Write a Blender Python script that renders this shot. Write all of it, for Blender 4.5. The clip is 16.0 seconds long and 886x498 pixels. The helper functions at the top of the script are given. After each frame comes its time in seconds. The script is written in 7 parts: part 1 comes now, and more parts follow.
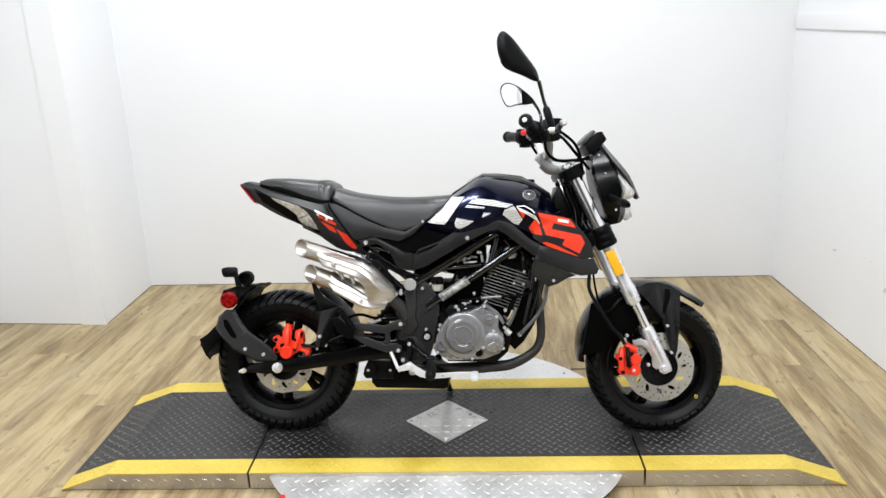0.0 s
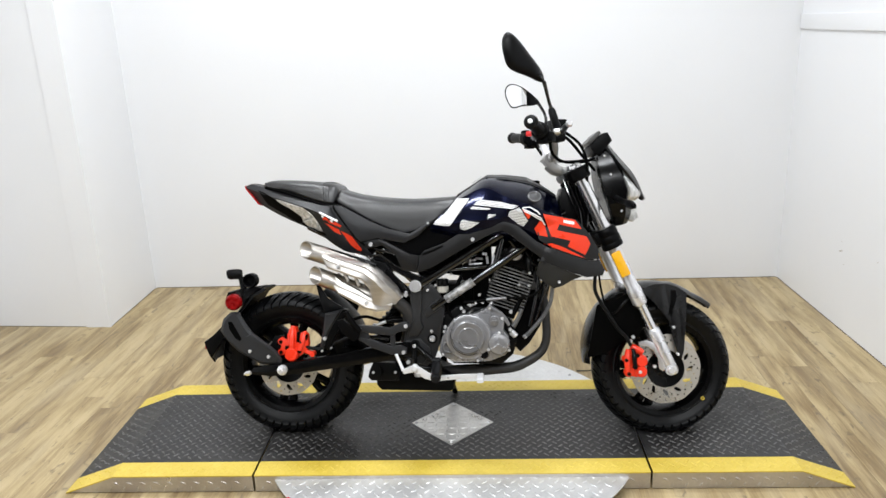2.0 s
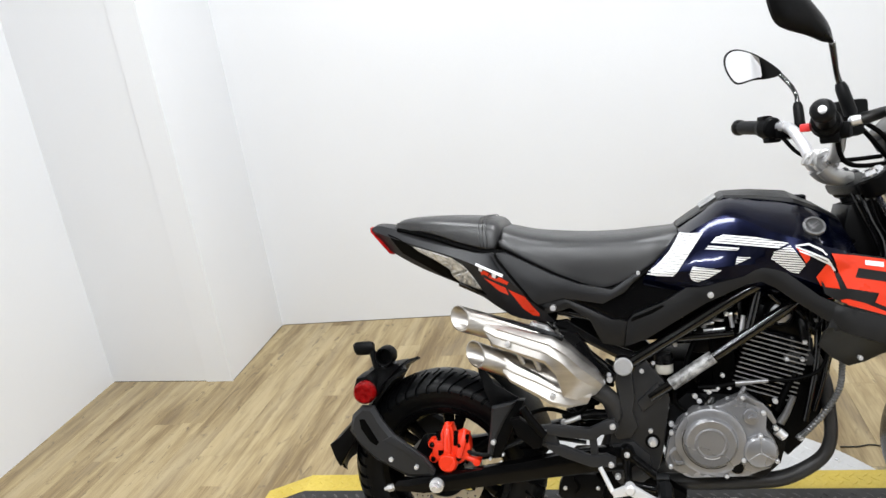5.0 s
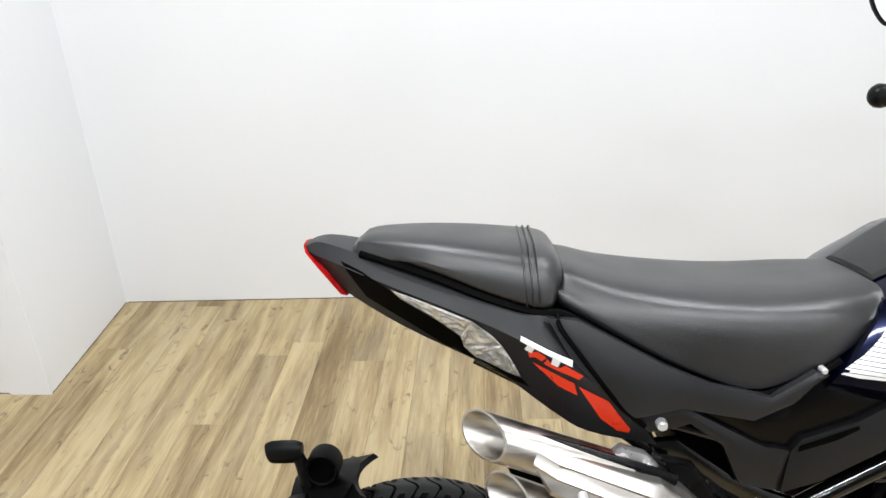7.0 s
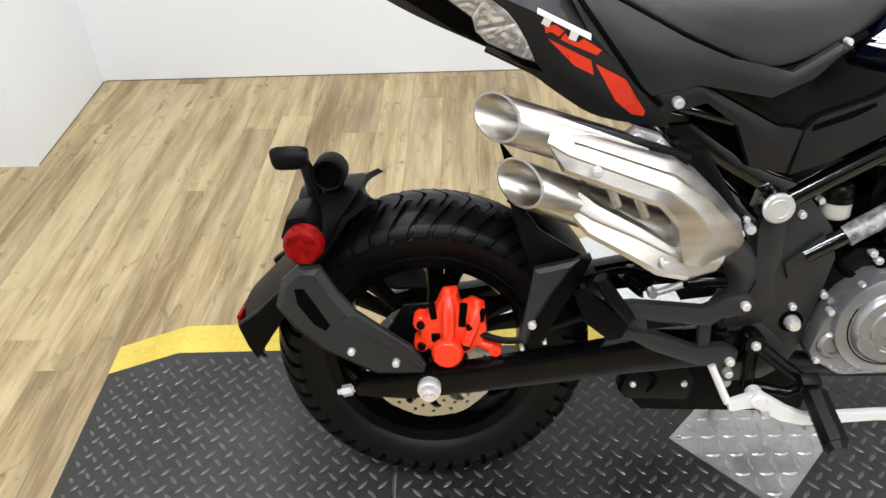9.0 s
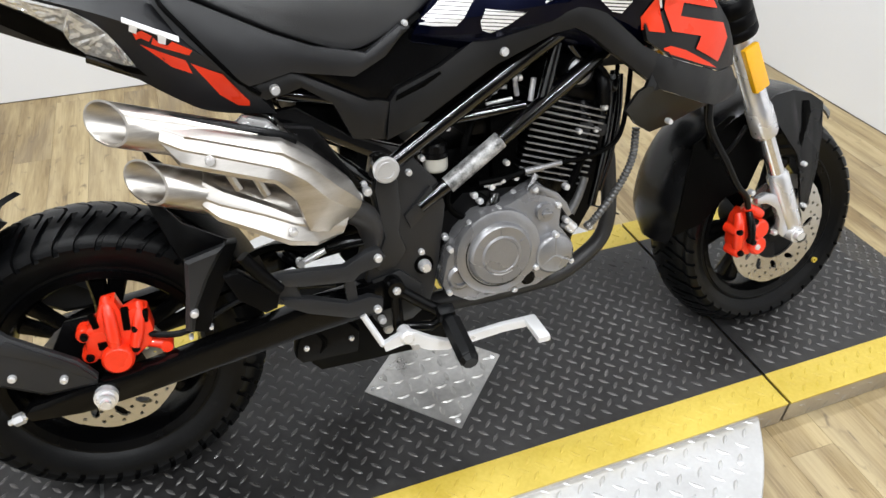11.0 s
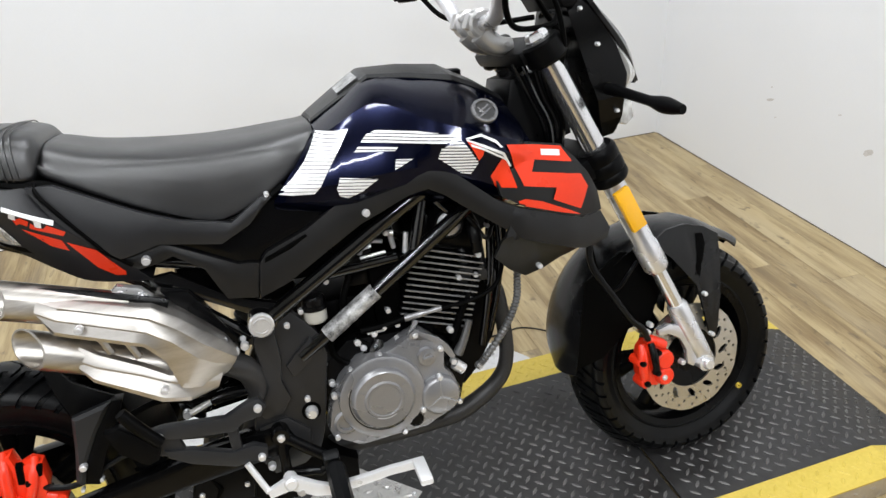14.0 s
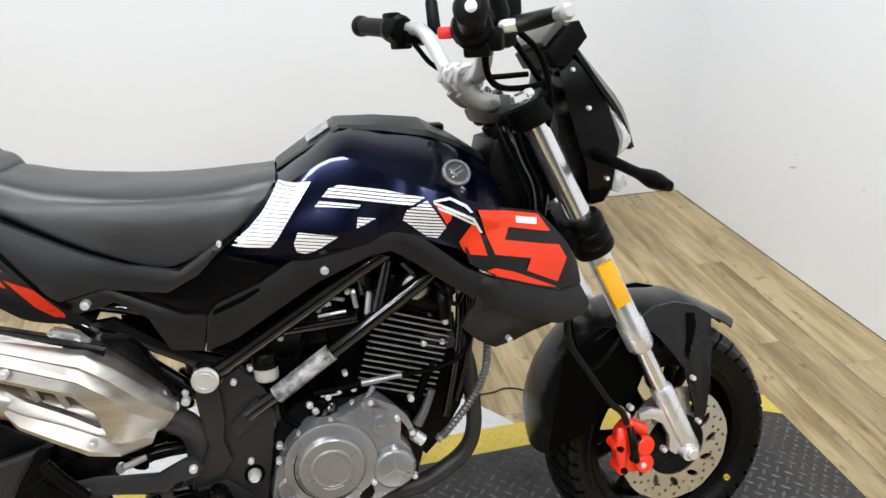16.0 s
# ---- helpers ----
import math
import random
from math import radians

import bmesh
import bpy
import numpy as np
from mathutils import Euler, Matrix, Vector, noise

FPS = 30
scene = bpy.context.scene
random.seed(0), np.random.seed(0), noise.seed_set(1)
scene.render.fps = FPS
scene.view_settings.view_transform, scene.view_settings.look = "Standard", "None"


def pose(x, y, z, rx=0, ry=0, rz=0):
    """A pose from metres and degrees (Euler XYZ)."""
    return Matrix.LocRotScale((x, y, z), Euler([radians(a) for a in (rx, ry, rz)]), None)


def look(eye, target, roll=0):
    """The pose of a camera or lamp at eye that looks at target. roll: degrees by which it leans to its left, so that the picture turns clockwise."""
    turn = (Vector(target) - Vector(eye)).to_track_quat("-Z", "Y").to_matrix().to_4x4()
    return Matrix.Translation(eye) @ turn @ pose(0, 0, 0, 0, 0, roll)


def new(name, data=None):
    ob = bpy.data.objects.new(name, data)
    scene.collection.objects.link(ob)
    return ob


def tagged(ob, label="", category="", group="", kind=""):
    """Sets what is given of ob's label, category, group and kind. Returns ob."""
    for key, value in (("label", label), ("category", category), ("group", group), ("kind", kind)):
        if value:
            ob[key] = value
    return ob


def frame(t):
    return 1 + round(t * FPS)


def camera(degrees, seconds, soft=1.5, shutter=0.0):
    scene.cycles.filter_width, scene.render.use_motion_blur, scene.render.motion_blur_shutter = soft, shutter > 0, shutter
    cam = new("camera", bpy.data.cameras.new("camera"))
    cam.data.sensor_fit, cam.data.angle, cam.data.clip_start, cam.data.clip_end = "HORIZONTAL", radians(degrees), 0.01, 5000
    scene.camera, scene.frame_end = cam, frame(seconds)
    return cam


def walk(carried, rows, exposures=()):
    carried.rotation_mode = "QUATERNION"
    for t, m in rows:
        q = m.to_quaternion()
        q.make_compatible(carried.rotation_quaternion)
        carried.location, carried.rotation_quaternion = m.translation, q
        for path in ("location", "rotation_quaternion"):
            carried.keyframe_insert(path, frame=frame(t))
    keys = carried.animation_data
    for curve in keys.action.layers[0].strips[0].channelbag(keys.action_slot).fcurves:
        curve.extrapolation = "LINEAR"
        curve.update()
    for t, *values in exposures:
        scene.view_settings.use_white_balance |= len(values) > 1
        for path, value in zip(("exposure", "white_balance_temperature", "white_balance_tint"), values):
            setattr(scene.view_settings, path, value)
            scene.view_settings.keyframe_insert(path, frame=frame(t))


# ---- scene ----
from mathutils.bvhtree import BVHTree

cam = camera(61.5, 16.0)
PATH = [
    (0, (0.087, -2.188, 1.371), (-0.043, -0.281, 0.779), -2),
    (0.5, (0.086, -2.187, 1.368), (-0.05, -0.28, 0.779), -2),
    (1, (0.082, -2.193, 1.373), (-0.056, -0.281, 0.803), -2),
    (1.5, (0.078, -2.186, 1.369), (-0.065, -0.276, 0.795), -2.1),
    (2, (0.08, -2.182, 1.369), (-0.058, -0.275, 0.782), -2.2),
    (2.5, (0.083, -2.178, 1.37), (-0.055, -0.273, 0.777), -2.1),
    (3, (0.097, -2.168, 1.375), (-0.046, -0.263, 0.78), -1.7),
    (3.5, (0.084, -2.14, 1.377), (-0.093, -0.239, 0.781), -1),
    (4, (-0.002, -2.001, 1.359), (-0.388, -0.131, 0.764), -2.3),
    (4.5, (-0.114, -1.749, 1.363), (-0.464, 0.117, 0.732), -7.3),
    (5, (-0.136, -1.44, 1.343), (-0.625, 0.401, 0.734), -8.8),
    (5.2, (-0.173, -1.322, 1.37), (-0.666, 0.514, 0.747), -9.3),
    (7.3, (-0.526, -0.657, 1.233), (-0.616, 1.101, 0.282), -2.5),
    (7.5, (-0.532, -0.656, 1.208), (-0.632, 1.047, 0.164), -3.2),
    (8, (-0.539, -0.672, 1.155), (-0.656, 0.969, 0.018), -3.5),
    (8.2, (-0.546, -0.686, 1.138), (-0.655, 0.908, -0.065), -3.2),
    (10.3, (-0.514, -0.794, 1.104), (-0.394, 0.756, -0.154), -2.9),
    (10.5, (-0.5, -0.795, 1.117), (-0.223, 0.738, -0.136), -2.3),
    (11, (-0.404, -0.861, 1.144), (0.144, 0.606, -0.1), 1.4),
    (11.5, (-0.236, -0.908, 1.184), (0.154, 0.689, 0.046), -0.2),
    (12, (-0.121, -0.944, 1.192), (0.07, 0.715, 0.092), -0.7),
    (12.5, (-0.126, -0.947, 1.203), (0.063, 0.705, 0.091), -4.5),
    (13, (-0.154, -0.957, 1.224), (0.194, 0.732, 0.212), -6.8),
    (13.5, (-0.171, -0.966, 1.239), (0.244, 0.717, 0.242), -3.8),
    (14, (-0.152, -0.961, 1.231), (0.32, 0.699, 0.221), -3.3),
    (14.5, (-0.151, -0.954, 1.233), (0.3, 0.741, 0.272), -3.4),
    (15, (-0.145, -0.947, 1.237), (0.35, 0.736, 0.277), -5.4),
    (15.5, (-0.146, -0.929, 1.245), (0.425, 0.709, 0.249), -8.1),
    (16, (-0.037, -0.904, 1.238), (0.373, 0.816, 0.303), -0.1),
]
walk(cam, [(t, look(eye, target, roll)) for t, eye, target, roll in PATH],
     exposures=[(0, -0.04), (2, -0.10), (3, -0.10), (3.6, -0.14), (5, -0.12), (7.5, 0.05), (8, 0.10), (10.5, 0.0), (11.3, -0.05), (12.5, -0.18), (16, -0.12)])

# ---- world, lights, exposure ----
world = bpy.data.worlds.new("world")
scene.world = world
world.use_nodes = True
world.node_tree.nodes["Background"].inputs[0].default_value = (0.9, 0.95, 1.0, 1)
world.node_tree.nodes["Background"].inputs[1].default_value = 0.05
scene.view_settings.exposure = 0.0


def ceiling_lamp(x, y, w, d, power):
    data = bpy.data.lights.new("ceiling_lamp", "AREA")
    data.shape, data.size, data.size_y, data.energy = "RECTANGLE", w, d, power
    data.color = (0.935, 0.967, 1.0)
    ob = new("ceiling_lamp", data)
    ob.matrix_basis = pose(x, y, 2.70)
    return ob


for lx in (-1.0, 0.45):
    for ly, power in ((0.55, 26), (-1.0, 26), (-2.5, 38)):
        ceiling_lamp(lx, ly, 0.6, 0.12, power)


# ---- materials ----
def material(name, base, rough=0.5, metal=0.0, vary=0.12, scale=9.0, grain=160.0, bump=0.05, coat=0.0, spec=0.5,
             second=None, stretch=(1, 1, 1), rvary=0.1):
    m = bpy.data.materials.new(name)
    m.use_nodes = True
    nt = m.node_tree
    n, l = nt.nodes, nt.links
    b = n["Principled BSDF"]
    b.inputs["Metallic"].default_value = metal
    b.inputs["Coat Weight"].default_value = coat
    b.inputs["Coat Roughness"].default_value = 0.04
    b.inputs["Specular IOR Level"].default_value = spec
    tc = n.new("ShaderNodeTexCoord")
    mp = n.new("ShaderNodeMapping")
    mp.inputs["Scale"].default_value = stretch
    l.new(tc.outputs["Object"], mp.inputs["Vector"])
    big = n.new("ShaderNodeTexNoise")
    big.inputs["Scale"].default_value, big.inputs["Detail"].default_value = scale, 5
    fine = n.new("ShaderNodeTexNoise")
    fine.inputs["Scale"].default_value, fine.inputs["Detail"].default_value = grain, 3
    for t in (big, fine):
        l.new(mp.outputs[0], t.inputs["Vector"])
    ramp = n.new("ShaderNodeValToRGB")
    ramp.color_ramp.elements[0].position, ramp.color_ramp.elements[1].position = 0.3, 0.72
    lo = [c * (1 - vary) for c in base]
    hi = second or [min(1, c * (1 + vary)) for c in base]
    ramp.color_ramp.elements[0].color, ramp.color_ramp.elements[1].color = (*lo, 1), (*hi, 1)
    mixf = n.new("ShaderNodeMath")
    mixf.operation = "MULTIPLY_ADD"
    l.new(fine.outputs["Fac"], mixf.inputs[0])
    mixf.inputs[1].default_value = 0.35
    sub = n.new("ShaderNodeMath")
    sub.operation = "MULTIPLY_ADD"
    l.new(big.outputs["Fac"], sub.inputs[0])
    sub.inputs[1].default_value, sub.inputs[2].default_value = 0.75, -0.05
    l.new(sub.outputs[0], mixf.inputs[2])
    l.new(mixf.outputs[0], ramp.inputs[0])
    l.new(ramp.outputs[0], b.inputs["Base Color"])
    rr = n.new("ShaderNodeMapRange")
    rr.inputs["To Min"].default_value, rr.inputs["To Max"].default_value = max(0.02, rough - rvary), min(1, rough + rvary)
    l.new(big.outputs["Fac"], rr.inputs["Value"])
    rr.inputs["From Min"].default_value, rr.inputs["From Max"].default_value = 0.3, 0.7
    l.new(rr.outputs[0], b.inputs["Roughness"])
    if bump:
        bp = n.new("ShaderNodeBump")
        bp.inputs["Strength"].default_value, bp.inputs["Distance"].default_value = bump, 0.002
        l.new(fine.outputs["Fac"], bp.inputs["Height"])
        l.new(bp.outputs[0], b.inputs["Normal"])
    return m


wall_paint = material("wall_paint", (0.805, 0.815, 0.835), 0.55, vary=0.02, scale=1.5, grain=220, bump=0.12)
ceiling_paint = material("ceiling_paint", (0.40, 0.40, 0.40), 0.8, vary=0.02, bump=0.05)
unseen_dark_paint = material("unseen_dark_paint", (0.10, 0.10, 0.105), 0.8, vary=0.1, bump=0.05)
gloss_black = material("gloss_black", (0.0010, 0.0021, 0.0130), 0.19, metal=0.7, vary=0.3, coat=0.22, bump=0.0, rvary=0.03, spec=0.15)
cast_grey = material("cast_grey", (0.0120, 0.0122, 0.0132), 0.36, vary=0.2, bump=0.14, grain=700, spec=0.5)
frame_black = material("frame_black", (0.0014, 0.0014, 0.0016), 0.10, vary=0.2, bump=0.02, rvary=0.03, spec=0.72)
matte_black = material("matte_black", (0.0018, 0.0018, 0.0020), 0.40, vary=0.25, bump=0.10, grain=900, rvary=0.06, spec=0.08)
dark_plastic = material("dark_plastic", (0.0024, 0.0024, 0.0026), 0.34, vary=0.25, bump=0.12, grain=900, rvary=0.07, spec=0.13)
grey_plastic = material("grey_plastic", (0.0180, 0.0184, 0.0200), 0.40, vary=0.18, bump=0.14, grain=900, rvary=0.06, spec=0.34)
tail_grey = material("tail_grey", (0.0125, 0.0128, 0.0145), 0.40, vary=0.16, bump=0.12, grain=900, rvary=0.05, spec=0.36)
cover_grey = material("cover_grey", (0.0074, 0.0074, 0.0079), 0.40, vary=0.2, bump=0.12, grain=900, rvary=0.06, spec=0.32)
fender_black = material("fender_black", (0.0050, 0.0050, 0.0054), 0.25, vary=0.2, coat=0.08, bump=0.03, grain=600, rvary=0.05, spec=0.28)
guard_black = material("guard_black", (0.0022, 0.0022, 0.0024), 0.17, vary=0.2, coat=0.06, bump=0.02, rvary=0.04, spec=0.16)
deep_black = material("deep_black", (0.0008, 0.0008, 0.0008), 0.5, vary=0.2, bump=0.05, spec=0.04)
leather = material("leather", (0.0070, 0.0069, 0.0074), 0.36, vary=0.15, bump=0.18, grain=800, rvary=0.06, spec=0.85)
rubber = material("rubber", (0.0024, 0.0026, 0.0030), 0.38, vary=0.3, bump=0.10, grain=300, rvary=0.10, spec=0.17)
pale_silver = material("pale_silver", (0.80, 0.80, 0.81), 0.34, 0.35, vary=0.06, bump=0.04, grain=400)
chrome = material("chrome", (0.74, 0.74, 0.75), 0.15, 0.92, vary=0.06, bump=0.0, rvary=0.04)
silver_cast = material("silver_cast", (0.52, 0.515, 0.51), 0.36, 0.65, vary=0.1, bump=0.08, grain=500)
silver_paint = material("silver_paint", (0.70, 0.70, 0.72), 0.28, 0.72, vary=0.05, bump=0.03, grain=500)
bolt_steel = material("bolt_steel", (0.80, 0.80, 0.81), 0.28, 0.6, vary=0.1, bump=0.0)
stainless = material("stainless", (0.38, 0.355, 0.325), 0.36, 1.0, vary=0.08, bump=0.03, grain=60, stretch=(2, 1, 18), rvary=0.06,
                     second=(0.52, 0.495, 0.46))
satin_steel = material("satin_steel", (0.44, 0.415, 0.385), 0.41, 1.0, vary=0.06, scale=5, bump=0.03, grain=90, stretch=(2, 1, 16), rvary=0.07,
                       second=(0.57, 0.545, 0.515))
engine_grey = material("engine_grey", (0.29, 0.29, 0.30), 0.29, 0.65, vary=0.18, bump=0.12, grain=700)
engine_dark = material("engine_dark", (0.0025, 0.0025, 0.0028), 0.30, 0.1, vary=0.2, bump=0.08, grain=500, spec=0.16)
fin_edge = material("fin_edge", (0.22, 0.22, 0.22), 0.32, 0.5, vary=0.25, scale=30, bump=0.05)
pipe_grey = material("pipe_grey", (0.036, 0.035, 0.035), 0.44, 0.3, vary=0.25, bump=0.12, grain=300, spec=0.3)
red_paint = material("red_paint", (0.86, 0.035, 0.008), 0.34, vary=0.08, coat=0.35, bump=0.02)
red_decal = material("red_decal", (0.78, 0.042, 0.010), 0.36, vary=0.05, coat=0.15, bump=0.0, spec=0.3)
white_decal = material("white_decal", (0.78, 0.78, 0.78), 0.3, vary=0.03, coat=0.5, bump=0.0)
label_silver = material("label_silver", (0.05, 0.05, 0.05), 0.4, 0.3, vary=0.25, scale=60, grain=330, bump=0.1, second=(0.62, 0.62, 0.62))
amber = material("amber", (0.85, 0.43, 0.005), 0.2, vary=0.08, coat=0.6, bump=0.3, grain=500)
red_lens = material("red_lens", (0.19, 0.0015, 0.002), 0.28, vary=0.6, scale=70, bump=0.6, grain=420, spec=0.10)
tail_red = material("tail_red", (0.42, 0.010, 0.010), 0.30, vary=0.3, scale=60, bump=0.3, grain=450, spec=0.2)
clear_lens = material("clear_lens", (0.62, 0.62, 0.60), 0.14, 0.35, vary=0.4, scale=60, bump=0.5, grain=260, coat=0.6)
crystal_lens = material("crystal_lens", (0.42, 0.41, 0.39), 0.06, 0.35, vary=0.2, scale=70, bump=0.1, grain=240, coat=1.0, second=(0.86, 0.86, 0.85))
smoke_plastic = material("smoke_plastic", (0.006, 0.006, 0.0065), 0.28, vary=0.1, coat=0.1, bump=0.0, spec=0.25)
screen_glass = material("screen_glass", (0.060, 0.058, 0.055), 0.34, vary=0.06, bump=0.0, spec=0.4)
mirror_glass = material("mirror_glass", (0.88, 0.88, 0.89), 0.02, 1.0, vary=0.01, bump=0.0, rvary=0.0)
bottle_plastic = material("bottle_plastic", (0.42, 0.41, 0.37), 0.4, vary=0.06, bump=0.02)
rim_black = material("rim_black", (0.0016, 0.0016, 0.0018), 0.26, vary=0.2, bump=0.03, rvary=0.05, spec=0.14)
rust_hose = material("rust_hose", (0.15, 0.15, 0.15), 0.35, 0.6, vary=0.3, bump=0.3)
red_plastic = material("red_plastic", (0.7, 0.02, 0.02), 0.4, vary=0.05)
deck_black = material("deck_black", (0.026, 0.025, 0.025), 0.46, 0.1, vary=0.7, scale=3.2, grain=60, bump=0.3, rvary=0.18)
lug_black = material("lug_black", (0.040, 0.039, 0.038), 0.34, 0.3, vary=0.5, scale=4, grain=110, bump=0.1, second=(0.17, 0.165, 0.16), rvary=0.14)
safety_yellow = material("safety_yellow", (0.60, 0.43, 0.045), 0.5, vary=0.12, scale=7, grain=130, bump=0.15, second=(0.70, 0.54, 0.11))
alu = material("alu", (0.68, 0.68, 0.68), 0.44, 0.7, vary=0.1, scale=10, grain=120, bump=0.12, rvary=0.1)
inlay_alu = material("inlay_alu", (0.50, 0.485, 0.465), 0.36, 0.75, vary=0.22, scale=14, grain=120, bump=0.12, rvary=0.12, second=(0.66, 0.65, 0.63))
alu_side = material("alu_side", (0.50, 0.47, 0.43), 0.36, 0.8, vary=0.15, scale=10, grain=120, bump=0.12)


def plank_material():
    m = bpy.data.materials.new("oak_vinyl")
    m.use_nodes = True
    n, l = m.node_tree.nodes, m.node_tree.links
    b = n["Principled BSDF"]
    tc, info = n.new("ShaderNodeTexCoord"), n.new("ShaderNodeObjectInfo")
    shift = n.new("ShaderNodeVectorMath")
    shift.operation = "MULTIPLY_ADD"
    l.new(info.outputs["Random"], shift.inputs[0])
    shift.inputs[1].default_value = (37.0, 53.0, 11.0)
    l.new(tc.outputs["Object"], shift.inputs[2])

    def tex(sx, sy, detail, distort):
        mp = n.new("ShaderNodeMapping")
        mp.inputs["Scale"].default_value = (sx, sy, 1)
        l.new(shift.outputs[0], mp.inputs["Vector"])
        t = n.new("ShaderNodeTexNoise")
        t.inputs["Scale"].default_value, t.inputs["Detail"].default_value = 1.0, detail
        t.inputs["Distortion"].default_value = distort
        l.new(mp.outputs[0], t.inputs["Vector"])
        return t.outputs["Fac"]

    def math(op, a, c, d=0.0):
        k = n.new("ShaderNodeMath")
        k.operation = op
        for i, v in enumerate((a, c, d)):
            if isinstance(v, (int, float)):
                k.inputs[i].default_value = v
            else:
                l.new(v, k.inputs[i])
        return k.outputs[0]

    strips = tex(27, 2.6, 3, 0.35)
    grain = tex(210, 12, 5, 0.4)
    smoke = tex(9, 1.5, 5, 0.6)
    knots = tex(34, 15, 3, 1.2)
    tone = math("MULTIPLY_ADD", strips, 0.66, math("MULTIPLY_ADD", smoke, 0.46, math("MULTIPLY_ADD", grain, 0.34, -0.225)))
    tone = math("MULTIPLY_ADD", info.outputs["Random"], 0.16, math("ADD", tone, -0.08))
    ramp = n.new("ShaderNodeValToRGB")
    els = ramp.color_ramp.elements
    els[0].position, els[0].color = 0.20, (0.132, 0.084, 0.036, 1)
    els[1].position, els[1].color = 0.82, (0.535, 0.428, 0.248, 1)
    for p, c in ((0.38, (0.225, 0.157, 0.073, 1)), (0.50, (0.345, 0.258, 0.131, 1)), (0.63, (0.458, 0.358, 0.195, 1))):
        e = els.new(p)
        e.color = c
    l.new(tone, ramp.inputs[0])
    dark = n.new("ShaderNodeMix")
    dark.data_type = "RGBA"
    dark.inputs[7].default_value = (0.09, 0.065, 0.04, 1)
    kr = n.new("ShaderNodeMapRange")
    kr.inputs["From Min"].default_value, kr.inputs["From Max"].default_value = 0.615, 0.74
    kr.inputs["To Max"].default_value = 0.7
    l.new(knots, kr.inputs["Value"])
    l.new(kr.outputs[0], dark.inputs[0])
    l.new(ramp.outputs[0], dark.inputs[6])
    faded = n.new("ShaderNodeMix")
    faded.data_type = "RGBA"
    faded.inputs[7].default_value = (0.37, 0.315, 0.225, 1)
    patches = tex(7, 1.4, 4, 0.8)
    fr = n.new("ShaderNodeMapRange")
    fr.inputs["From Min"].default_value, fr.inputs["From Max"].default_value = 0.46, 0.66
    fr.inputs["To Max"].default_value = 0.24
    l.new(patches, fr.inputs["Value"])
    l.new(fr.outputs[0], faded.inputs[0])
    l.new(dark.outputs[2], faded.inputs[6])
    l.new(faded.outputs[2], b.inputs["Base Color"])
    rr = n.new("ShaderNodeMapRange")
    rr.inputs["To Min"].default_value, rr.inputs["To Max"].default_value = 0.38, 0.6
    l.new(grain, rr.inputs["Value"])
    l.new(rr.outputs[0], b.inputs["Roughness"])
    bp = n.new("ShaderNodeBump")
    bp.inputs["Strength"].default_value, bp.inputs["Distance"].default_value = 0.25, 0.001
    l.new(grain, bp.inputs["Height"])
    l.new(bp.outputs[0], b.inputs["Normal"])
    return m


oak_vinyl = plank_material()


# ---- mesh helpers ----
def part(name, bm, mat, parent=None, label="", angle=38, smooth=True):
    bmesh.ops.recalc_face_normals(bm, faces=bm.faces[:])
    me = bpy.data.meshes.new(name)
    bm.to_mesh(me)
    bm.free()
    me.materials.append(mat)
    if smooth:
        me.polygons.foreach_set("use_smooth", [True] * len(me.polygons))
        me.set_sharp_from_angle(angle=radians(angle))
    ob = new(name, me)
    ob.parent = parent
    if label:
        ob["label"] = label
    return ob


def thing(name, label, category, m=None, group="", kind=""):
    ob = new(name)
    ob.empty_display_size = 0.1
    ob.matrix_basis = m or Matrix()
    return tagged(ob, label, category, group, kind)


def add(bm, verts, faces):
    vs = [bm.verts.new(v) for v in verts]
    for f in faces:
        try:
            bm.faces.new([vs[i] for i in f])
        except ValueError:
            pass
    return vs


def box(bm, c, size, rot=None, bevel=0.0):
    tmp = bmesh.new()
    bmesh.ops.create_cube(tmp, size=1)
    bmesh.ops.scale(tmp, vec=size, verts=tmp.verts)
    if bevel:
        bmesh.ops.bevel(tmp, geom=tmp.edges[:], offset=bevel, segments=2, affect="EDGES", profile=0.6)
    m = Matrix.Translation(c) @ (rot.to_4x4() if rot else Matrix())
    bmesh.ops.transform(tmp, matrix=m, verts=tmp.verts)
    join(bm, tmp)


def join(bm, other):
    idx = {v: bm.verts.new(v.co) for v in other.verts}
    for f in other.faces:
        bm.faces.new([idx[v] for v in f.verts])
    other.free()


def basis(d):
    d = Vector(d).normalized()
    u = d.cross(Vector((0, 0, 1)))
    if u.length < 1e-3:
        u = d.cross(Vector((1, 0, 0)))
    u.normalize()
    return u, u.cross(d)


def smooth_path(pts, steps):
    if steps <= 1 or len(pts) < 3:
        return [list(p) for p in pts]
    P = [np.array(p, float) for p in pts]
    P = [2 * P[0] - P[1], *P, 2 * P[-1] - P[-2]]
    out = []
    for i in range(1, len(P) - 2):
        for k in range(steps):
            t = k / steps
            a, b, c, d = P[i - 1], P[i], P[i + 1], P[i + 2]
            out.append((0.5 * (2 * b + (c - a) * t + (2 * a - 5 * b + 4 * c - d) * t * t + (3 * b - a - 3 * c + d) * t ** 3)).tolist())
    out.append(P[-2].tolist())
    return out


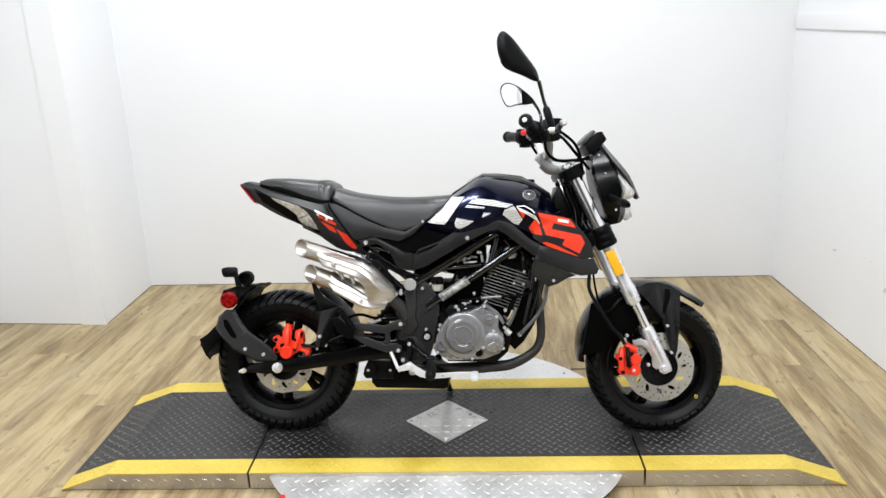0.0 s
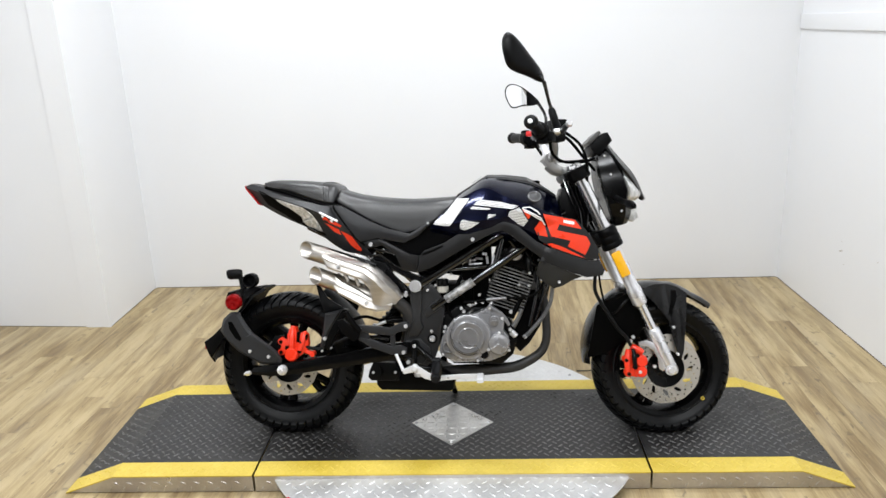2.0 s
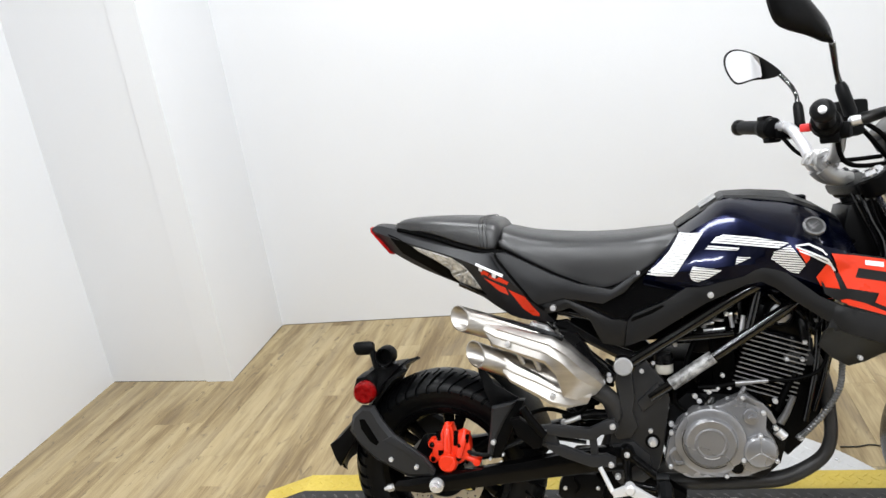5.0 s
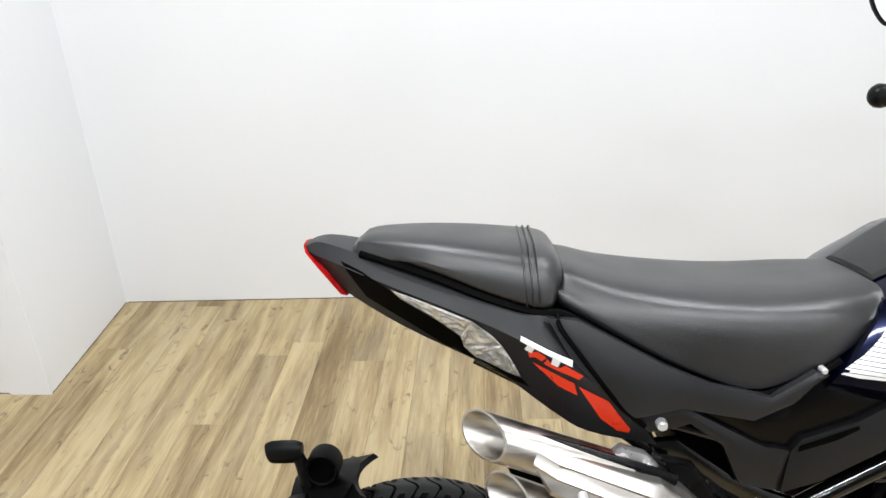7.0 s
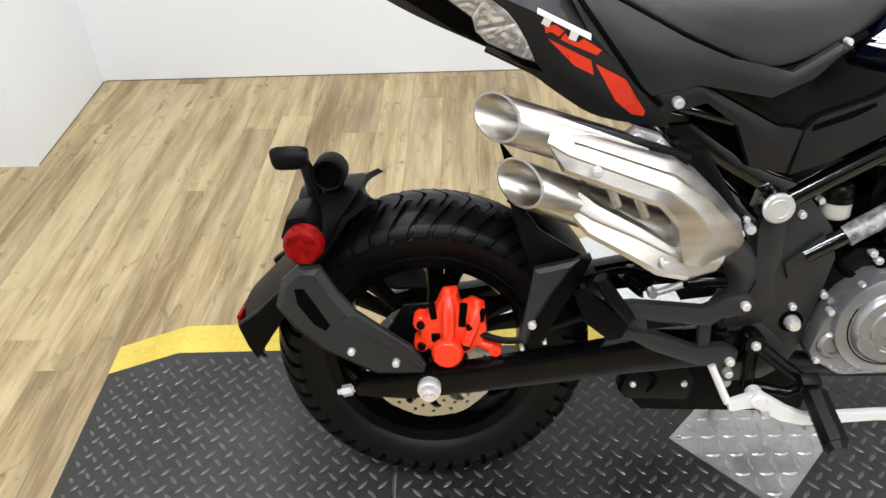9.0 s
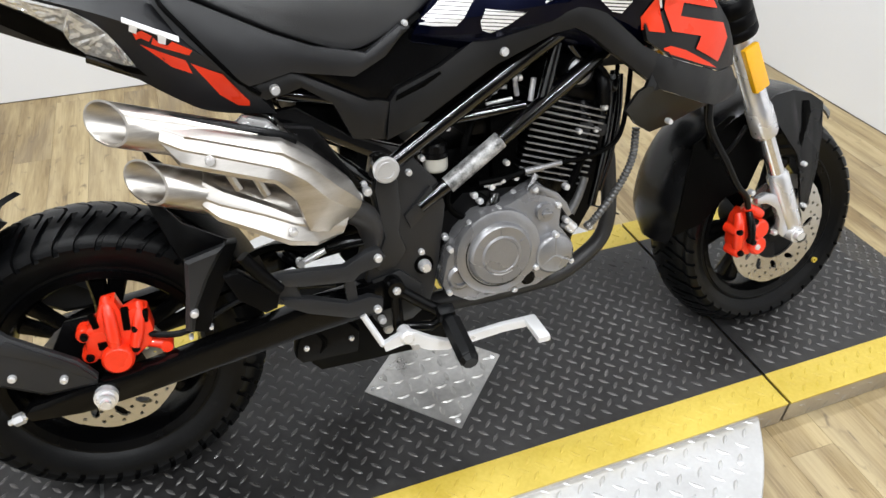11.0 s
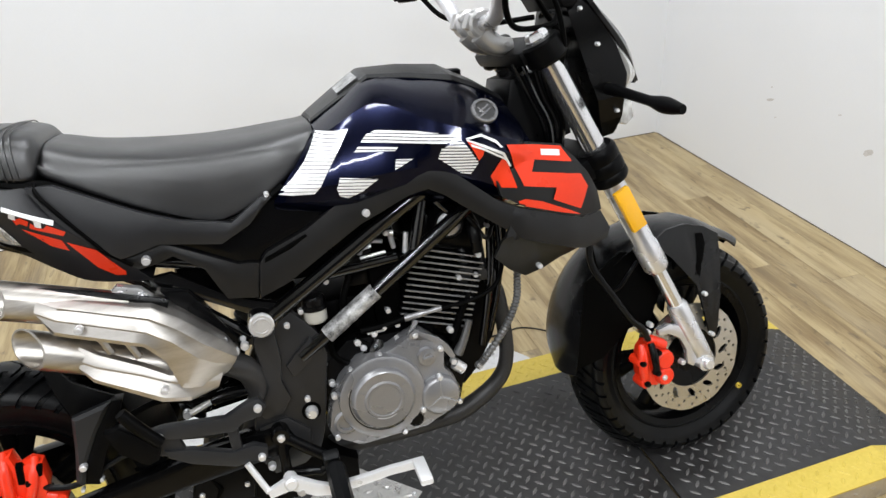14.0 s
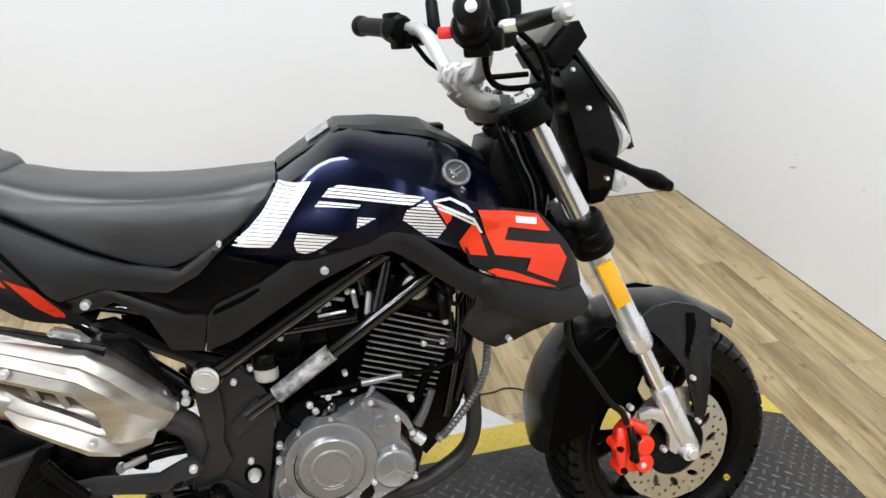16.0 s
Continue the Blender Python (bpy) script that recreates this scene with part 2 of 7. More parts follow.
def tube(bm, pts, r, seg=12, steps=6, flat=1.0, caps=True):
    """A round tube along pts; r: one radius or one for each point."""
    rs = r if isinstance(r, (list, tuple)) else [r] * len(pts)
    path = smooth_path([(*p, q) for p, q in zip(pts, rs)], steps)
    rings = []
    u = w = None
    for i, p in enumerate(path):
        a, b = path[max(0, i - 1)], path[min(len(path) - 1, i + 1)]
        d = (Vector(b[:3]) - Vector(a[:3])).normalized()
        if u is None:
            u, w = basis(d)
        u = (u - d * u.dot(d)).normalized()
        w = d.cross(u)
        rings.append([bm.verts.new(Vector(p[:3]) + float(p[3]) * (math.cos(2 * math.pi * k / seg) * u + flat * math.sin(2 * math.pi * k / seg) * w)) for k in range(seg)])
    for a, b in zip(rings, rings[1:]):
        for k in range(seg):
            bm.faces.new((a[k], a[(k + 1) % seg], b[(k + 1) % seg], b[k]))
    if caps:
        bm.faces.new(rings[0][::-1])
        bm.faces.new(rings[-1])


def rod(bm, a, b, r0, r1=None, seg=14):
    tube(bm, [a, b], [r0, r0 if r1 is None else r1], seg, 1)


def lathe(bm, profile, c, axis="Y", seg=48, closed=False, arc=None):
    """profile: (radius, offset along the axis) pairs, turned round an axis through c."""
    rings = []
    turn = arc or (0, 2 * math.pi)
    n = seg + (1 if arc else 0)
    for k in range(n):
        t = turn[0] + (turn[1] - turn[0]) * k / seg
        ca, sa = math.cos(t), math.sin(t)
        ring = []
        for r, o in profile:
            v = {"Y": (r * ca, o, r * sa), "X": (o, r * ca, r * sa), "Z": (r * ca, r * sa, o)}[axis]
            ring.append(bm.verts.new(Vector(c) + Vector(v)))
        rings.append(ring)
    m = len(profile)
    for k in range(seg):
        a, b = rings[k], rings[(k + 1) % n]
        for i in range(m if closed else m - 1):
            j = (i + 1) % m
            try:
                bm.faces.new((a[i], a[j], b[j], b[i]))
            except ValueError:
                pass
    if not closed and not arc:
        for i in (0, m - 1):
            if profile[i][0] > 1e-5:
                bm.faces.new([rings[k][i] for k in range(seg)])
    bmesh.ops.remove_doubles(bm, verts=bm.verts[:], dist=1e-6)


def prism(bm, poly, y0, y1, bevel=0.0, segments=2):
    """A plate with the outline poly in x and z, from y0 to y1."""
    tmp = bmesh.new()
    a = [tmp.verts.new((x, y0, z)) for x, z in poly]
    b = [tmp.verts.new((x, y1, z)) for x, z in poly]
    n = len(poly)
    tmp.faces.new(a)
    tmp.faces.new(b[::-1])
    for i in range(n):
        tmp.faces.new((a[i], b[i], b[(i + 1) % n], a[(i + 1) % n]))
    bmesh.ops.recalc_face_normals(tmp, faces=tmp.faces[:])
    if bevel:
        rim = [e for e in tmp.edges if abs(e.verts[0].co.y - e.verts[1].co.y) < 1e-6]
        bmesh.ops.bevel(tmp, geom=rim, offset=bevel, segments=segments, affect="EDGES", profile=0.6)
    bmesh.ops.triangulate(tmp, faces=[f for f in tmp.faces if len(f.verts) > 4])
    join(bm, tmp)


def shell(bm, poly, yfun, thick=0.006, cuts=2, side=-1, edge_w=0.0, drop=0.0015):
    """A bent panel: the outline poly in x and z at the distance yfun(x, z) from the middle plane, with thickness inwards."""
    tmp = bmesh.new()
    tmp.faces.new([tmp.verts.new((x, 0, z)) for x, z in poly])
    if edge_w:
        bmesh.ops.inset_region(tmp, faces=tmp.faces[:], thickness=edge_w, use_even_offset=True)
    bmesh.ops.triangulate(tmp, faces=tmp.faces[:], ngon_method="BEAUTY")
    if cuts:
        bmesh.ops.subdivide_edges(tmp, edges=tmp.edges[:], cuts=cuts, use_grid_fill=True)
    edge = [v for v in tmp.verts if v.is_boundary]
    rim = {v for v in edge}
    out = {v: bm.verts.new((v.co.x, side * (yfun(v.co.x, v.co.z) - (drop if v in rim else 0)), v.co.z)) for v in tmp.verts}
    inn = {v: bm.verts.new((v.co.x, side * (yfun(v.co.x, v.co.z) - thick), v.co.z)) for v in tmp.verts}
    for f in tmp.faces:
        bm.faces.new([out[v] for v in f.verts])
        bm.faces.new([inn[v] for v in f.verts][::-1])
    for e in tmp.edges:
        if e.is_boundary:
            a, b = e.verts
            bm.faces.new((out[a], out[b], inn[b], inn[a]))
    tmp.free()


def loft_half(bm, stations, steps=4, across=3, ends=True):
    """A body mirrored in y: each station is half a section, from the middle of its top to the middle of its underside."""
    rows = [smooth_path(s, across) for s in stations]
    cols = [smooth_path([r[i] for r in rows], steps) for i in range(len(rows[0]))]
    n, m = len(cols[0]), len(cols)
    for side in (-1, 1):
        g = [[bm.verts.new((cols[j][i][0], side * abs(cols[j][i][1]), cols[j][i][2])) for j in range(m)] for i in range(n)]
        for i in range(n - 1):
            for j in range(m - 1):
                bm.faces.new((g[i][j], g[i + 1][j], g[i + 1][j + 1], g[i][j + 1]))
        if ends:
            for r in (g[0], g[-1]):
                mid = sum((v.co for v in r), Vector()) / m
                c = bm.verts.new((mid.x, 0, mid.z))
                for j in range(m - 1):
                    bm.faces.new((r[j], r[j + 1], c))
    bmesh.ops.remove_doubles(bm, verts=bm.verts[:], dist=1e-5)


def bent(table):
    xs, ys = zip(*table)
    return lambda v: float(np.interp(v, xs, ys))


def bolt_head(bm, c, r, side=-1, h=0.006):
    r *= 0.8
    lathe(bm, [(0.0, side * h), (r * 0.55, side * h), (r * 0.6, side * h * 0.75), (r * 0.85, side * h * 0.8), (r, side * h * 0.4), (r, -side * 0.006), (0, -side * 0.006)], c, seg=10)


def decal(name, polys, target, mat, parent, label="", lift=0.0012, cuts=3, y=-1.0, step=0.014, jitter=0.0):
    """A thin film pressed on the outer side of the target meshes, with outlines given in x and z."""
    tree = BVHTree.FromPolygons(*target)
    bm = bmesh.new()
    rnd = random.Random(7)
    for poly in polys:
        tmp = bmesh.new()
        tmp.faces.new([tmp.verts.new((px, 0, pz)) for px, pz in poly])
        bmesh.ops.triangulate(tmp, faces=tmp.faces[:])
        bmesh.ops.subdivide_edges(tmp, edges=tmp.edges[:], cuts=cuts, use_grid_fill=True)
        idx = {}
        rim = {v for v in tmp.verts if v.is_boundary}
        for v in tmp.verts:
            hit, *_ = tree.ray_cast(Vector((v.co.x, y, v.co.z)), Vector((0, -1 if y > 0 else 1, 0)))
            if hit:
                s = -1 if y < 0 else 1
                idx[v] = bm.verts.new(hit + Vector((0, s * (lift + (0 if v in rim else jitter * rnd.random())), lift * 0.4)))
        for f in tmp.faces:
            ys = [idx[v].co.y for v in f.verts if v in idx]
            if all(v in idx for v in f.verts) and max(ys) - min(ys) < step:
                bm.faces.new([idx[v] for v in f.verts])
        tmp.free()
    bmesh.ops.remove_doubles(bm, verts=bm.verts[:], dist=1e-4)
    return part(name, bm, mat, parent, label, smooth=jitter == 0)


def geometry(obs):
    vs, fs = [], []
    for o in obs:
        k = len(vs)
        vs += [v.co.copy() for v in o.data.vertices]
        fs += [[i + k for i in p.vertices] for p in o.data.polygons]
    return vs, fs


def striped(poly, pitch, fill, slope=-0.13):
    """The outline poly cut into level stripes."""
    level = [z - slope * x for x, z in poly]
    lo, hi = min(level), max(level)
    out, z = [], lo
    while z < hi - 0.001:
        tmp = bmesh.new()
        tmp.faces.new([tmp.verts.new((px, 0, pz)) for px, pz in poly])
        for h, up in ((z, True), (min(hi, z + pitch * fill), False)):
            bmesh.ops.bisect_plane(tmp, geom=tmp.verts[:] + tmp.edges[:] + tmp.faces[:], plane_co=(0, 0, h), plane_no=(-slope, 0, 1),
                                   clear_inner=up, clear_outer=not up)
        for f in tmp.faces:
            out.append([(v.co.x, v.co.z) for v in f.verts])
        tmp.free()
        z += pitch
    return out


# ---- the room ----
def wall(name, a, b, out, z0=-0.02, z1=2.8, mat=None, label="white painted plaster wall"):
    """A plastered wall from a to b in plan, with its thickness on the side out."""
    bm = bmesh.new()
    a, b, o = Vector((*a, 0)), Vector((*b, 0)), Vector((*out, 0))
    add(bm, [p + q + Vector((0, 0, z)) for z in (z0, z1) for p, q in ((a, 0 * o), (b, 0 * o), (b, o), (a, o))],
        [(0, 1, 2, 3), (4, 5, 6, 7), (0, 1, 5, 4), (1, 2, 6, 5), (2, 3, 7, 6), (3, 0, 4, 7)])
    return tagged(part(name, bm, mat or wall_paint, smooth=False), label, "wall", kind="structure")


EAST, LEAN_OUT = 1.573, 0.032    # the east wall at y = 1.68, and how far it runs outwards for each metre
BACK = 1.641


def east(y):
    return EAST + LEAN_OUT * (1.68 - y)


def north(x):
    return BACK + 0.0119 * x


wall("wall_north", (-1.81, north(-1.81)), (1.62, north(1.62)), (0, 0.15))
wall("wall_east", (east(1.83), 1.83), (east(-5.2), -5.2), (0.15, 0))
wall("wall_return", (-1.812, 1.77), (-1.789, 1.067), (-0.12, 0))
wall("wall_alcove", (-2.45, 1.093), (-1.9095, 1.072), (0, 0.12))
wall("wall_west", (-2.391, 1.21), (-2.15, -5.2), (-0.15, 0))
# unseen south wall, added in dark grey so that glossy blacks reflect little light
wall("wall_south", (-2.6, -5.2), (2.02, -5.2), (0, -0.15), mat=unseen_dark_paint, label="unseen dark grey wall, added to keep reflections dark")

# the unseen ceiling that closes the room, in mid grey
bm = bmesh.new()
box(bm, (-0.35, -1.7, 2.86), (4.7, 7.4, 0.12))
tagged(part("ceiling", bm, ceiling_paint, smooth=False), "mid grey painted ceiling, out of view", "ceiling", kind="structure")

# a board along the east wall, with its lower edge at breast height
bm = bmesh.new()
ang = math.atan(LEAN_OUT)
box(bm, (east(0.82) - 0.0045, 0.82, 1.302), (0.014, 1.66, 0.070), Matrix.Rotation(ang, 3, "Z"), 0.002)
tagged(part("trim", bm, wall_paint), "white painted board on the wall", "trim", kind="structure")

# scuffs on the east wall, each a faint rub mark
scuff_grey = material("scuff_grey", (0.62, 0.60, 0.58), 0.7, vary=0.12, scale=40)
rng = random.Random(11)
for sy, sz, w, h in ((1.03, 0.340, 0.024, 0.006), (0.61, 0.309, 0.022, 0.014), (1.035, 0.383, 0.006, 0.003), (0.996, 0.289, 0.007, 0.003), (0.738, 0.382, 0.008, 0.003)):
    wx = east(sy) - 0.0006
    bm = bmesh.new()
    ring = [(wx, sy + w * rng.uniform(0.6, 1.0) * math.cos(a * 0.628), sz + h * rng.uniform(0.5, 1.0) * math.sin(a * 0.628) - 0.25 * w * math.cos(a * 0.628)) for a in range(10)]
    add(bm, ring, [tuple(range(10))])
    tagged(part("wall_scuff", bm, scuff_grey, smooth=False), "faint grey scuff mark on white wall", "scuff", kind="structure")

# the open joint between floor and walls, its shadow line drawn as a dark strip
joint_shade = material("joint_shade", (0.10, 0.08, 0.06), 0.8, vary=0.5, scale=30)
for a, b, nx, ny, wide in (((east(1.65), 1.65), (east(-5.1), -5.1), -1, 0, 0.0034), ((-1.80, north(-1.80)), (1.568, north(1.568)), 0, -1, 0.0014), ((-1.807, 1.615), (-1.7892, 1.072), 1, 0, 0.0012), ((-2.38, 1.0903), (-1.92, 1.0724), 0, -1, 0.0012)):
    bm = bmesh.new()
    cols = []
    for k in range(121):
        p = Vector(a).lerp(Vector(b), k / 120)
        w = wide * rng.uniform(0.45, 1.25)
        cols.append([bm.verts.new((p.x, p.y, 0.0)), bm.verts.new((p.x + nx * w, p.y + ny * w, 0.0008)), bm.verts.new((p.x, p.y, 0.003))])
    for u, v in zip(cols, cols[1:]):
        bm.faces.new((u[0], u[1], v[1], v[0]))
        bm.faces.new((u[1], u[2], v[2], v[1]))
    tagged(part("trim", bm, joint_shade, smooth=False), "dark strip for the shadow line of the open joint at the foot of the wall", "trim", kind="structure")

bm = bmesh.new()
box(bm, (-0.35, -1.7, -0.06), (4.8, 7.4, 0.1))
floor = tagged(part("floor", bm, deep_black, smooth=False), "floor of oak look vinyl planks", "floor", kind="structure")

# ---- the turntable and the drive-on platform ----
DECK = 0.06
DX, DY, DTURN = -0.0725, 0.062, 1.2
deck_pose = pose(DX, DY, 0, 0, 0, DTURN)


def lugs(bm, inside, x0, x1, y0, y1, height, pitch=0.0235, size=0.0118, wide=0.0032, rise=0.0015, turn=0.0):
    """Raised lens-shaped lugs of tread plate, turned by turns both ways."""
    n = int(((x1 - x0) + (y1 - y0)) / pitch) + 2
    for i in range(-n, n):
        for j in range(-n, n):
            px, py = (x0 + x1) / 2 + (i - j) * pitch * 0.7071, (y0 + y1) / 2 + (i + j) * pitch * 0.7071
            if not (x0 + size <= px <= x1 - size * 0.3 and y0 + size * 0.8 <= py <= y1 - size * 0.8) or not inside(px, py):
                continue
            t = radians(45 if (i + j) % 2 else -45) + turn
            u, w = Vector((math.cos(t), math.sin(t), 0)), Vector((-math.sin(t), math.cos(t), 0))
            c = Vector((px, py, height(px)))
            s, q = size * random.uniform(0.93, 1.05), wide
            low = [c + u * s, c + u * s * 0.35 + w * q, c - u * s * 0.35 + w * q, c - u * s, c - u * s * 0.35 - w * q, c + u * s * 0.35 - w * q]
            top = [c + u * s * 0.6, c + u * s * 0.2 + w * q * 0.45, c - u * s * 0.2 + w * q * 0.45, c - u * s * 0.6, c - u * s * 0.2 - w * q * 0.45, c + u * s * 0.2 - w * q * 0.45]
            a = [bm.verts.new(v) for v in low]
            b = [bm.verts.new(v + Vector((0, 0, rise))) for v in top]
            for k in range(6):
                bm.faces.new((a[k], a[(k + 1) % 6], b[(k + 1) % 6], b[k]))
            bm.faces.new(b)


HW, SEAM, FLAT, TOE = 0.300, 0.603, 1.044, 1.201
STRIPE = 0.0755


def deck_height(px):
    return DECK if abs(px) <= FLAT else max(0.004, DECK - (abs(px) - FLAT) / (TOE - FLAT) * (DECK - 0.004))


platform = thing("display_platform", "black checker plate drive-on platform with yellow edges", "platform", deck_pose)


def section(x0, x1, name):
    """One section of the platform: a folded top plate, its side plates and its yellow edges."""
    xs = [x0] + [v for v in (-FLAT, FLAT) if x0 < v < x1] + [x1]
    bm = bmesh.new()
    top = [(x, deck_height(x)) for x in xs]
    for y0, y1 in ((-HW + STRIPE, HW - STRIPE),):
        vs = []
        for x, z in top:
            vs.append([bm.verts.new((x, y0, z)), bm.verts.new((x, y1, z)), bm.verts.new((x, y1, z - 0.004)), bm.verts.new((x, y0, z - 0.004))])
        for a, b in zip(vs, vs[1:]):
            for k in range(4):
                bm.faces.new((a[k], b[k], b[(k + 1) % 4], a[(k + 1) % 4]))
        bm.faces.new(vs[0])
        bm.faces.new(vs[-1][::-1])
    sec = part(name, bm, deck_black, platform, "worn black tread plate", smooth=False)
    for s in (-1, 1):
        bm = bmesh.new()
        ya, yb = s * HW, s * (HW - STRIPE)
        rows = []
        for x, z in top:
            rows.append([bm.verts.new((x, ya, z)), bm.verts.new((x, yb, z + 0.0003)), bm.verts.new((x, yb, z - 0.004)), bm.verts.new((x, ya, z - 0.004))])
        for a, b in zip(rows, rows[1:]):
            for k in range(4):
                bm.faces.new((a[k], b[k], b[(k + 1) % 4], a[(k + 1) % 4]))
        bm.faces.new(rows[0])
        bm.faces.new(rows[-1][::-1])
        lugs(bm, lambda px, py: True, x0 + 0.004, x1 - 0.004, min(ya, yb), max(ya, yb), lambda px: deck_height(px) + 0.0002)
        part("edge_stripe", bm, safety_yellow, sec, "yellow painted edge", smooth=False)
        bm = bmesh.new()
        lo = [(x, 0.003) for x, _ in top]
        hi = [(x, max(0.0035, z - 0.0045)) for x, z in top]
        yo = s * (HW - 0.002)
        a = [bm.verts.new((x, yo, z)) for x, z in lo]
        b = [bm.verts.new((x, yo, z)) for x, z in hi]
        c = [bm.verts.new((x, yo - s * 0.004, z)) for x, z in lo]
        d = [bm.verts.new((x, yo - s * 0.004, z)) for x, z in hi]
        for k in range(len(top) - 1):
            bm.faces.new((a[k], a[k + 1], b[k + 1], b[k]))
            bm.faces.new((c[k], c[k + 1], d[k + 1], d[k]))
            bm.faces.new((b[k], b[k + 1], d[k + 1], d[k]))
        tmp = bmesh.new()
        lugs(tmp, lambda px, py: py < deck_height(px) - 0.016, x0 + 0.01, x1 - 0.02, -0.002, 0.066, lambda px: 0.0, pitch=0.03, size=0.011, turn=radians(20))
        for v in tmp.verts:
            v.co = Vector((v.co.x, yo + s * v.co.z, v.co.y + 0.002))
        join(bm, tmp)
        part("side_plate", bm, alu_side, sec, "bare aluminium tread plate side", smooth=False)
    bm = bmesh.new()
    y = HW - STRIPE
    diamond = lambda px, py: name != "deck_plate" or abs(px) / 0.158 + abs(py + 0.0035) / 0.158 > 1
    lugs(bm, diamond, x0 + 0.004, x1 - 0.004, -y, y, lambda px: deck_height(px))
    tagged(part("tread", bm, lug_black, sec, "worn raised lugs", smooth=False), kind="stuff")
    return sec


section(-SEAM + 0.003, SEAM - 0.003, "deck_plate")
section(-TOE, -SEAM - 0.004, "ramp_plate")
section(SEAM + 0.004, TOE, "ramp_plate")

# the bright diamond let into the deck
bm = bmesh.new()
dl = [(-0.139, -0.0035), (0.0, -0.144), (0.139, -0.0035), (0.0, 0.137)]
tmp = bmesh.new()
vs = [tmp.verts.new((x, y, DECK + 0.0025)) for x, y in dl]
ws = [tmp.verts.new((x, y, DECK + 0.0002)) for x, y in dl]
tmp.faces.new(vs)
for k in range(4):
    tmp.faces.new((vs[k], vs[(k + 1) % 4], ws[(k + 1) % 4], ws[k]))
join(bm, tmp)
lugs(bm, lambda px, py: abs(px) / 0.139 + abs(py + 0.0035) / 0.14 < 0.86, -0.145, 0.145, -0.15, 0.145, lambda px: DECK + 0.0025, pitch=0.0265, size=0.0130, wide=0.0042, rise=0.0024, turn=radians(45))
inlay = part("inlay_plate", bm, inlay_alu, platform, "bright aluminium diamond tread plate", smooth=False)
for x, y in ((-0.122, -0.0035), (0.122, -0.0035), (0.0, 0.120), (0.0, -0.127)):
    bm = bmesh.new()
    lathe(bm, [(0.0055, 0), (0.005, 0.002), (0.003, 0.0035), (0, 0.0037)], (x, y, DECK + 0.0025), "Z", 10)
    part("screw", bm, bolt_steel, inlay)

bm = bmesh.new()
RD = 0.615
lathe(bm, [(0.0, 0.044), (RD - 0.002, 0.044), (RD, 0.042), (RD, 0.040), (RD - 0.003, 0.039), (0.0, 0.039)], (0, 0, 0), "Z", 96)
lugs(bm, lambda px, py: math.hypot(px, py) < RD - 0.02, -RD, RD, -RD, RD, lambda px: 0.044, pitch=0.030, size=0.0135, wide=0.0038, rise=0.0018)
turntable = thing("turntable", "round bare aluminium tread plate turntable under the platform", "turntable", deck_pose @ pose(0, 0, 0))
part("disc", bm, alu, turntable, smooth=False)
bm = bmesh.new()
lathe(bm, [(0.45, 0.0), (0.45, 0.0388)], (0, 0, 0), "Z", 48)
part("base_ring", bm, deep_black, turntable, "black base")
for a in range(0, 360, 40):
    bm = bmesh.new()
    lathe(bm, [(0.006, 0.0), (0.0055, 0.002), (0, 0.0035)], (0.575 * math.cos(radians(a)), 0.575 * math.sin(radians(a)), 0.044), "Z", 10)
    part("screw", bm, bolt_steel, turntable)
bm = bmesh.new()
lathe(bm, [(0.0, 0.030), (0.008, 0.028), (0.012, 0.02), (0.012, 0.012), (0.008, 0.004), (0.005, 0.0), (0.005, -0.012), (0, -0.012)], (-0.545 - DX, -0.335 - DY, 0.018), "Z", 16)
lock = thing("lock_knob", "small red ball knob beside the turntable", "knob", deck_pose)
part("ball", bm, red_plastic, lock)
bm = bmesh.new()
lathe(bm, [(0.012, 0), (0.012, 0.006), (0, 0.006)], (-0.545 - DX, -0.335 - DY, 0.0), "Z", 16)
part("foot", bm, alu, lock)


# ---- the motorcycle, x ahead, y to its left, z up, leaning on its side stand ----
bike = thing("motorcycle", "black and red naked mini motorcycle leaning on its side stand", "motorcycle",
             Matrix.Translation((0, 0.025, DECK - 0.0130)) @ Matrix.Rotation(radians(-13.5), 4, "X"))
FW, RW = Vector((0.613, 0, 0.224)), Vector((-0.604, 0, 0.243))


def stripes(polys, target, mat, parent, label):
    for poly in polys:
        decal("graphic_stripe", [poly], target, mat, parent, label, lift=0.0022, cuts=7, step=0.03)


def bolts(spots, r, mat=bolt_steel, parent=None, side=-1, label="steel bolt"):
    for p in spots:
        bm = bmesh.new()
        bolt_head(bm, p, r, side)
        part("bolt", bm, mat, parent or bike, label)


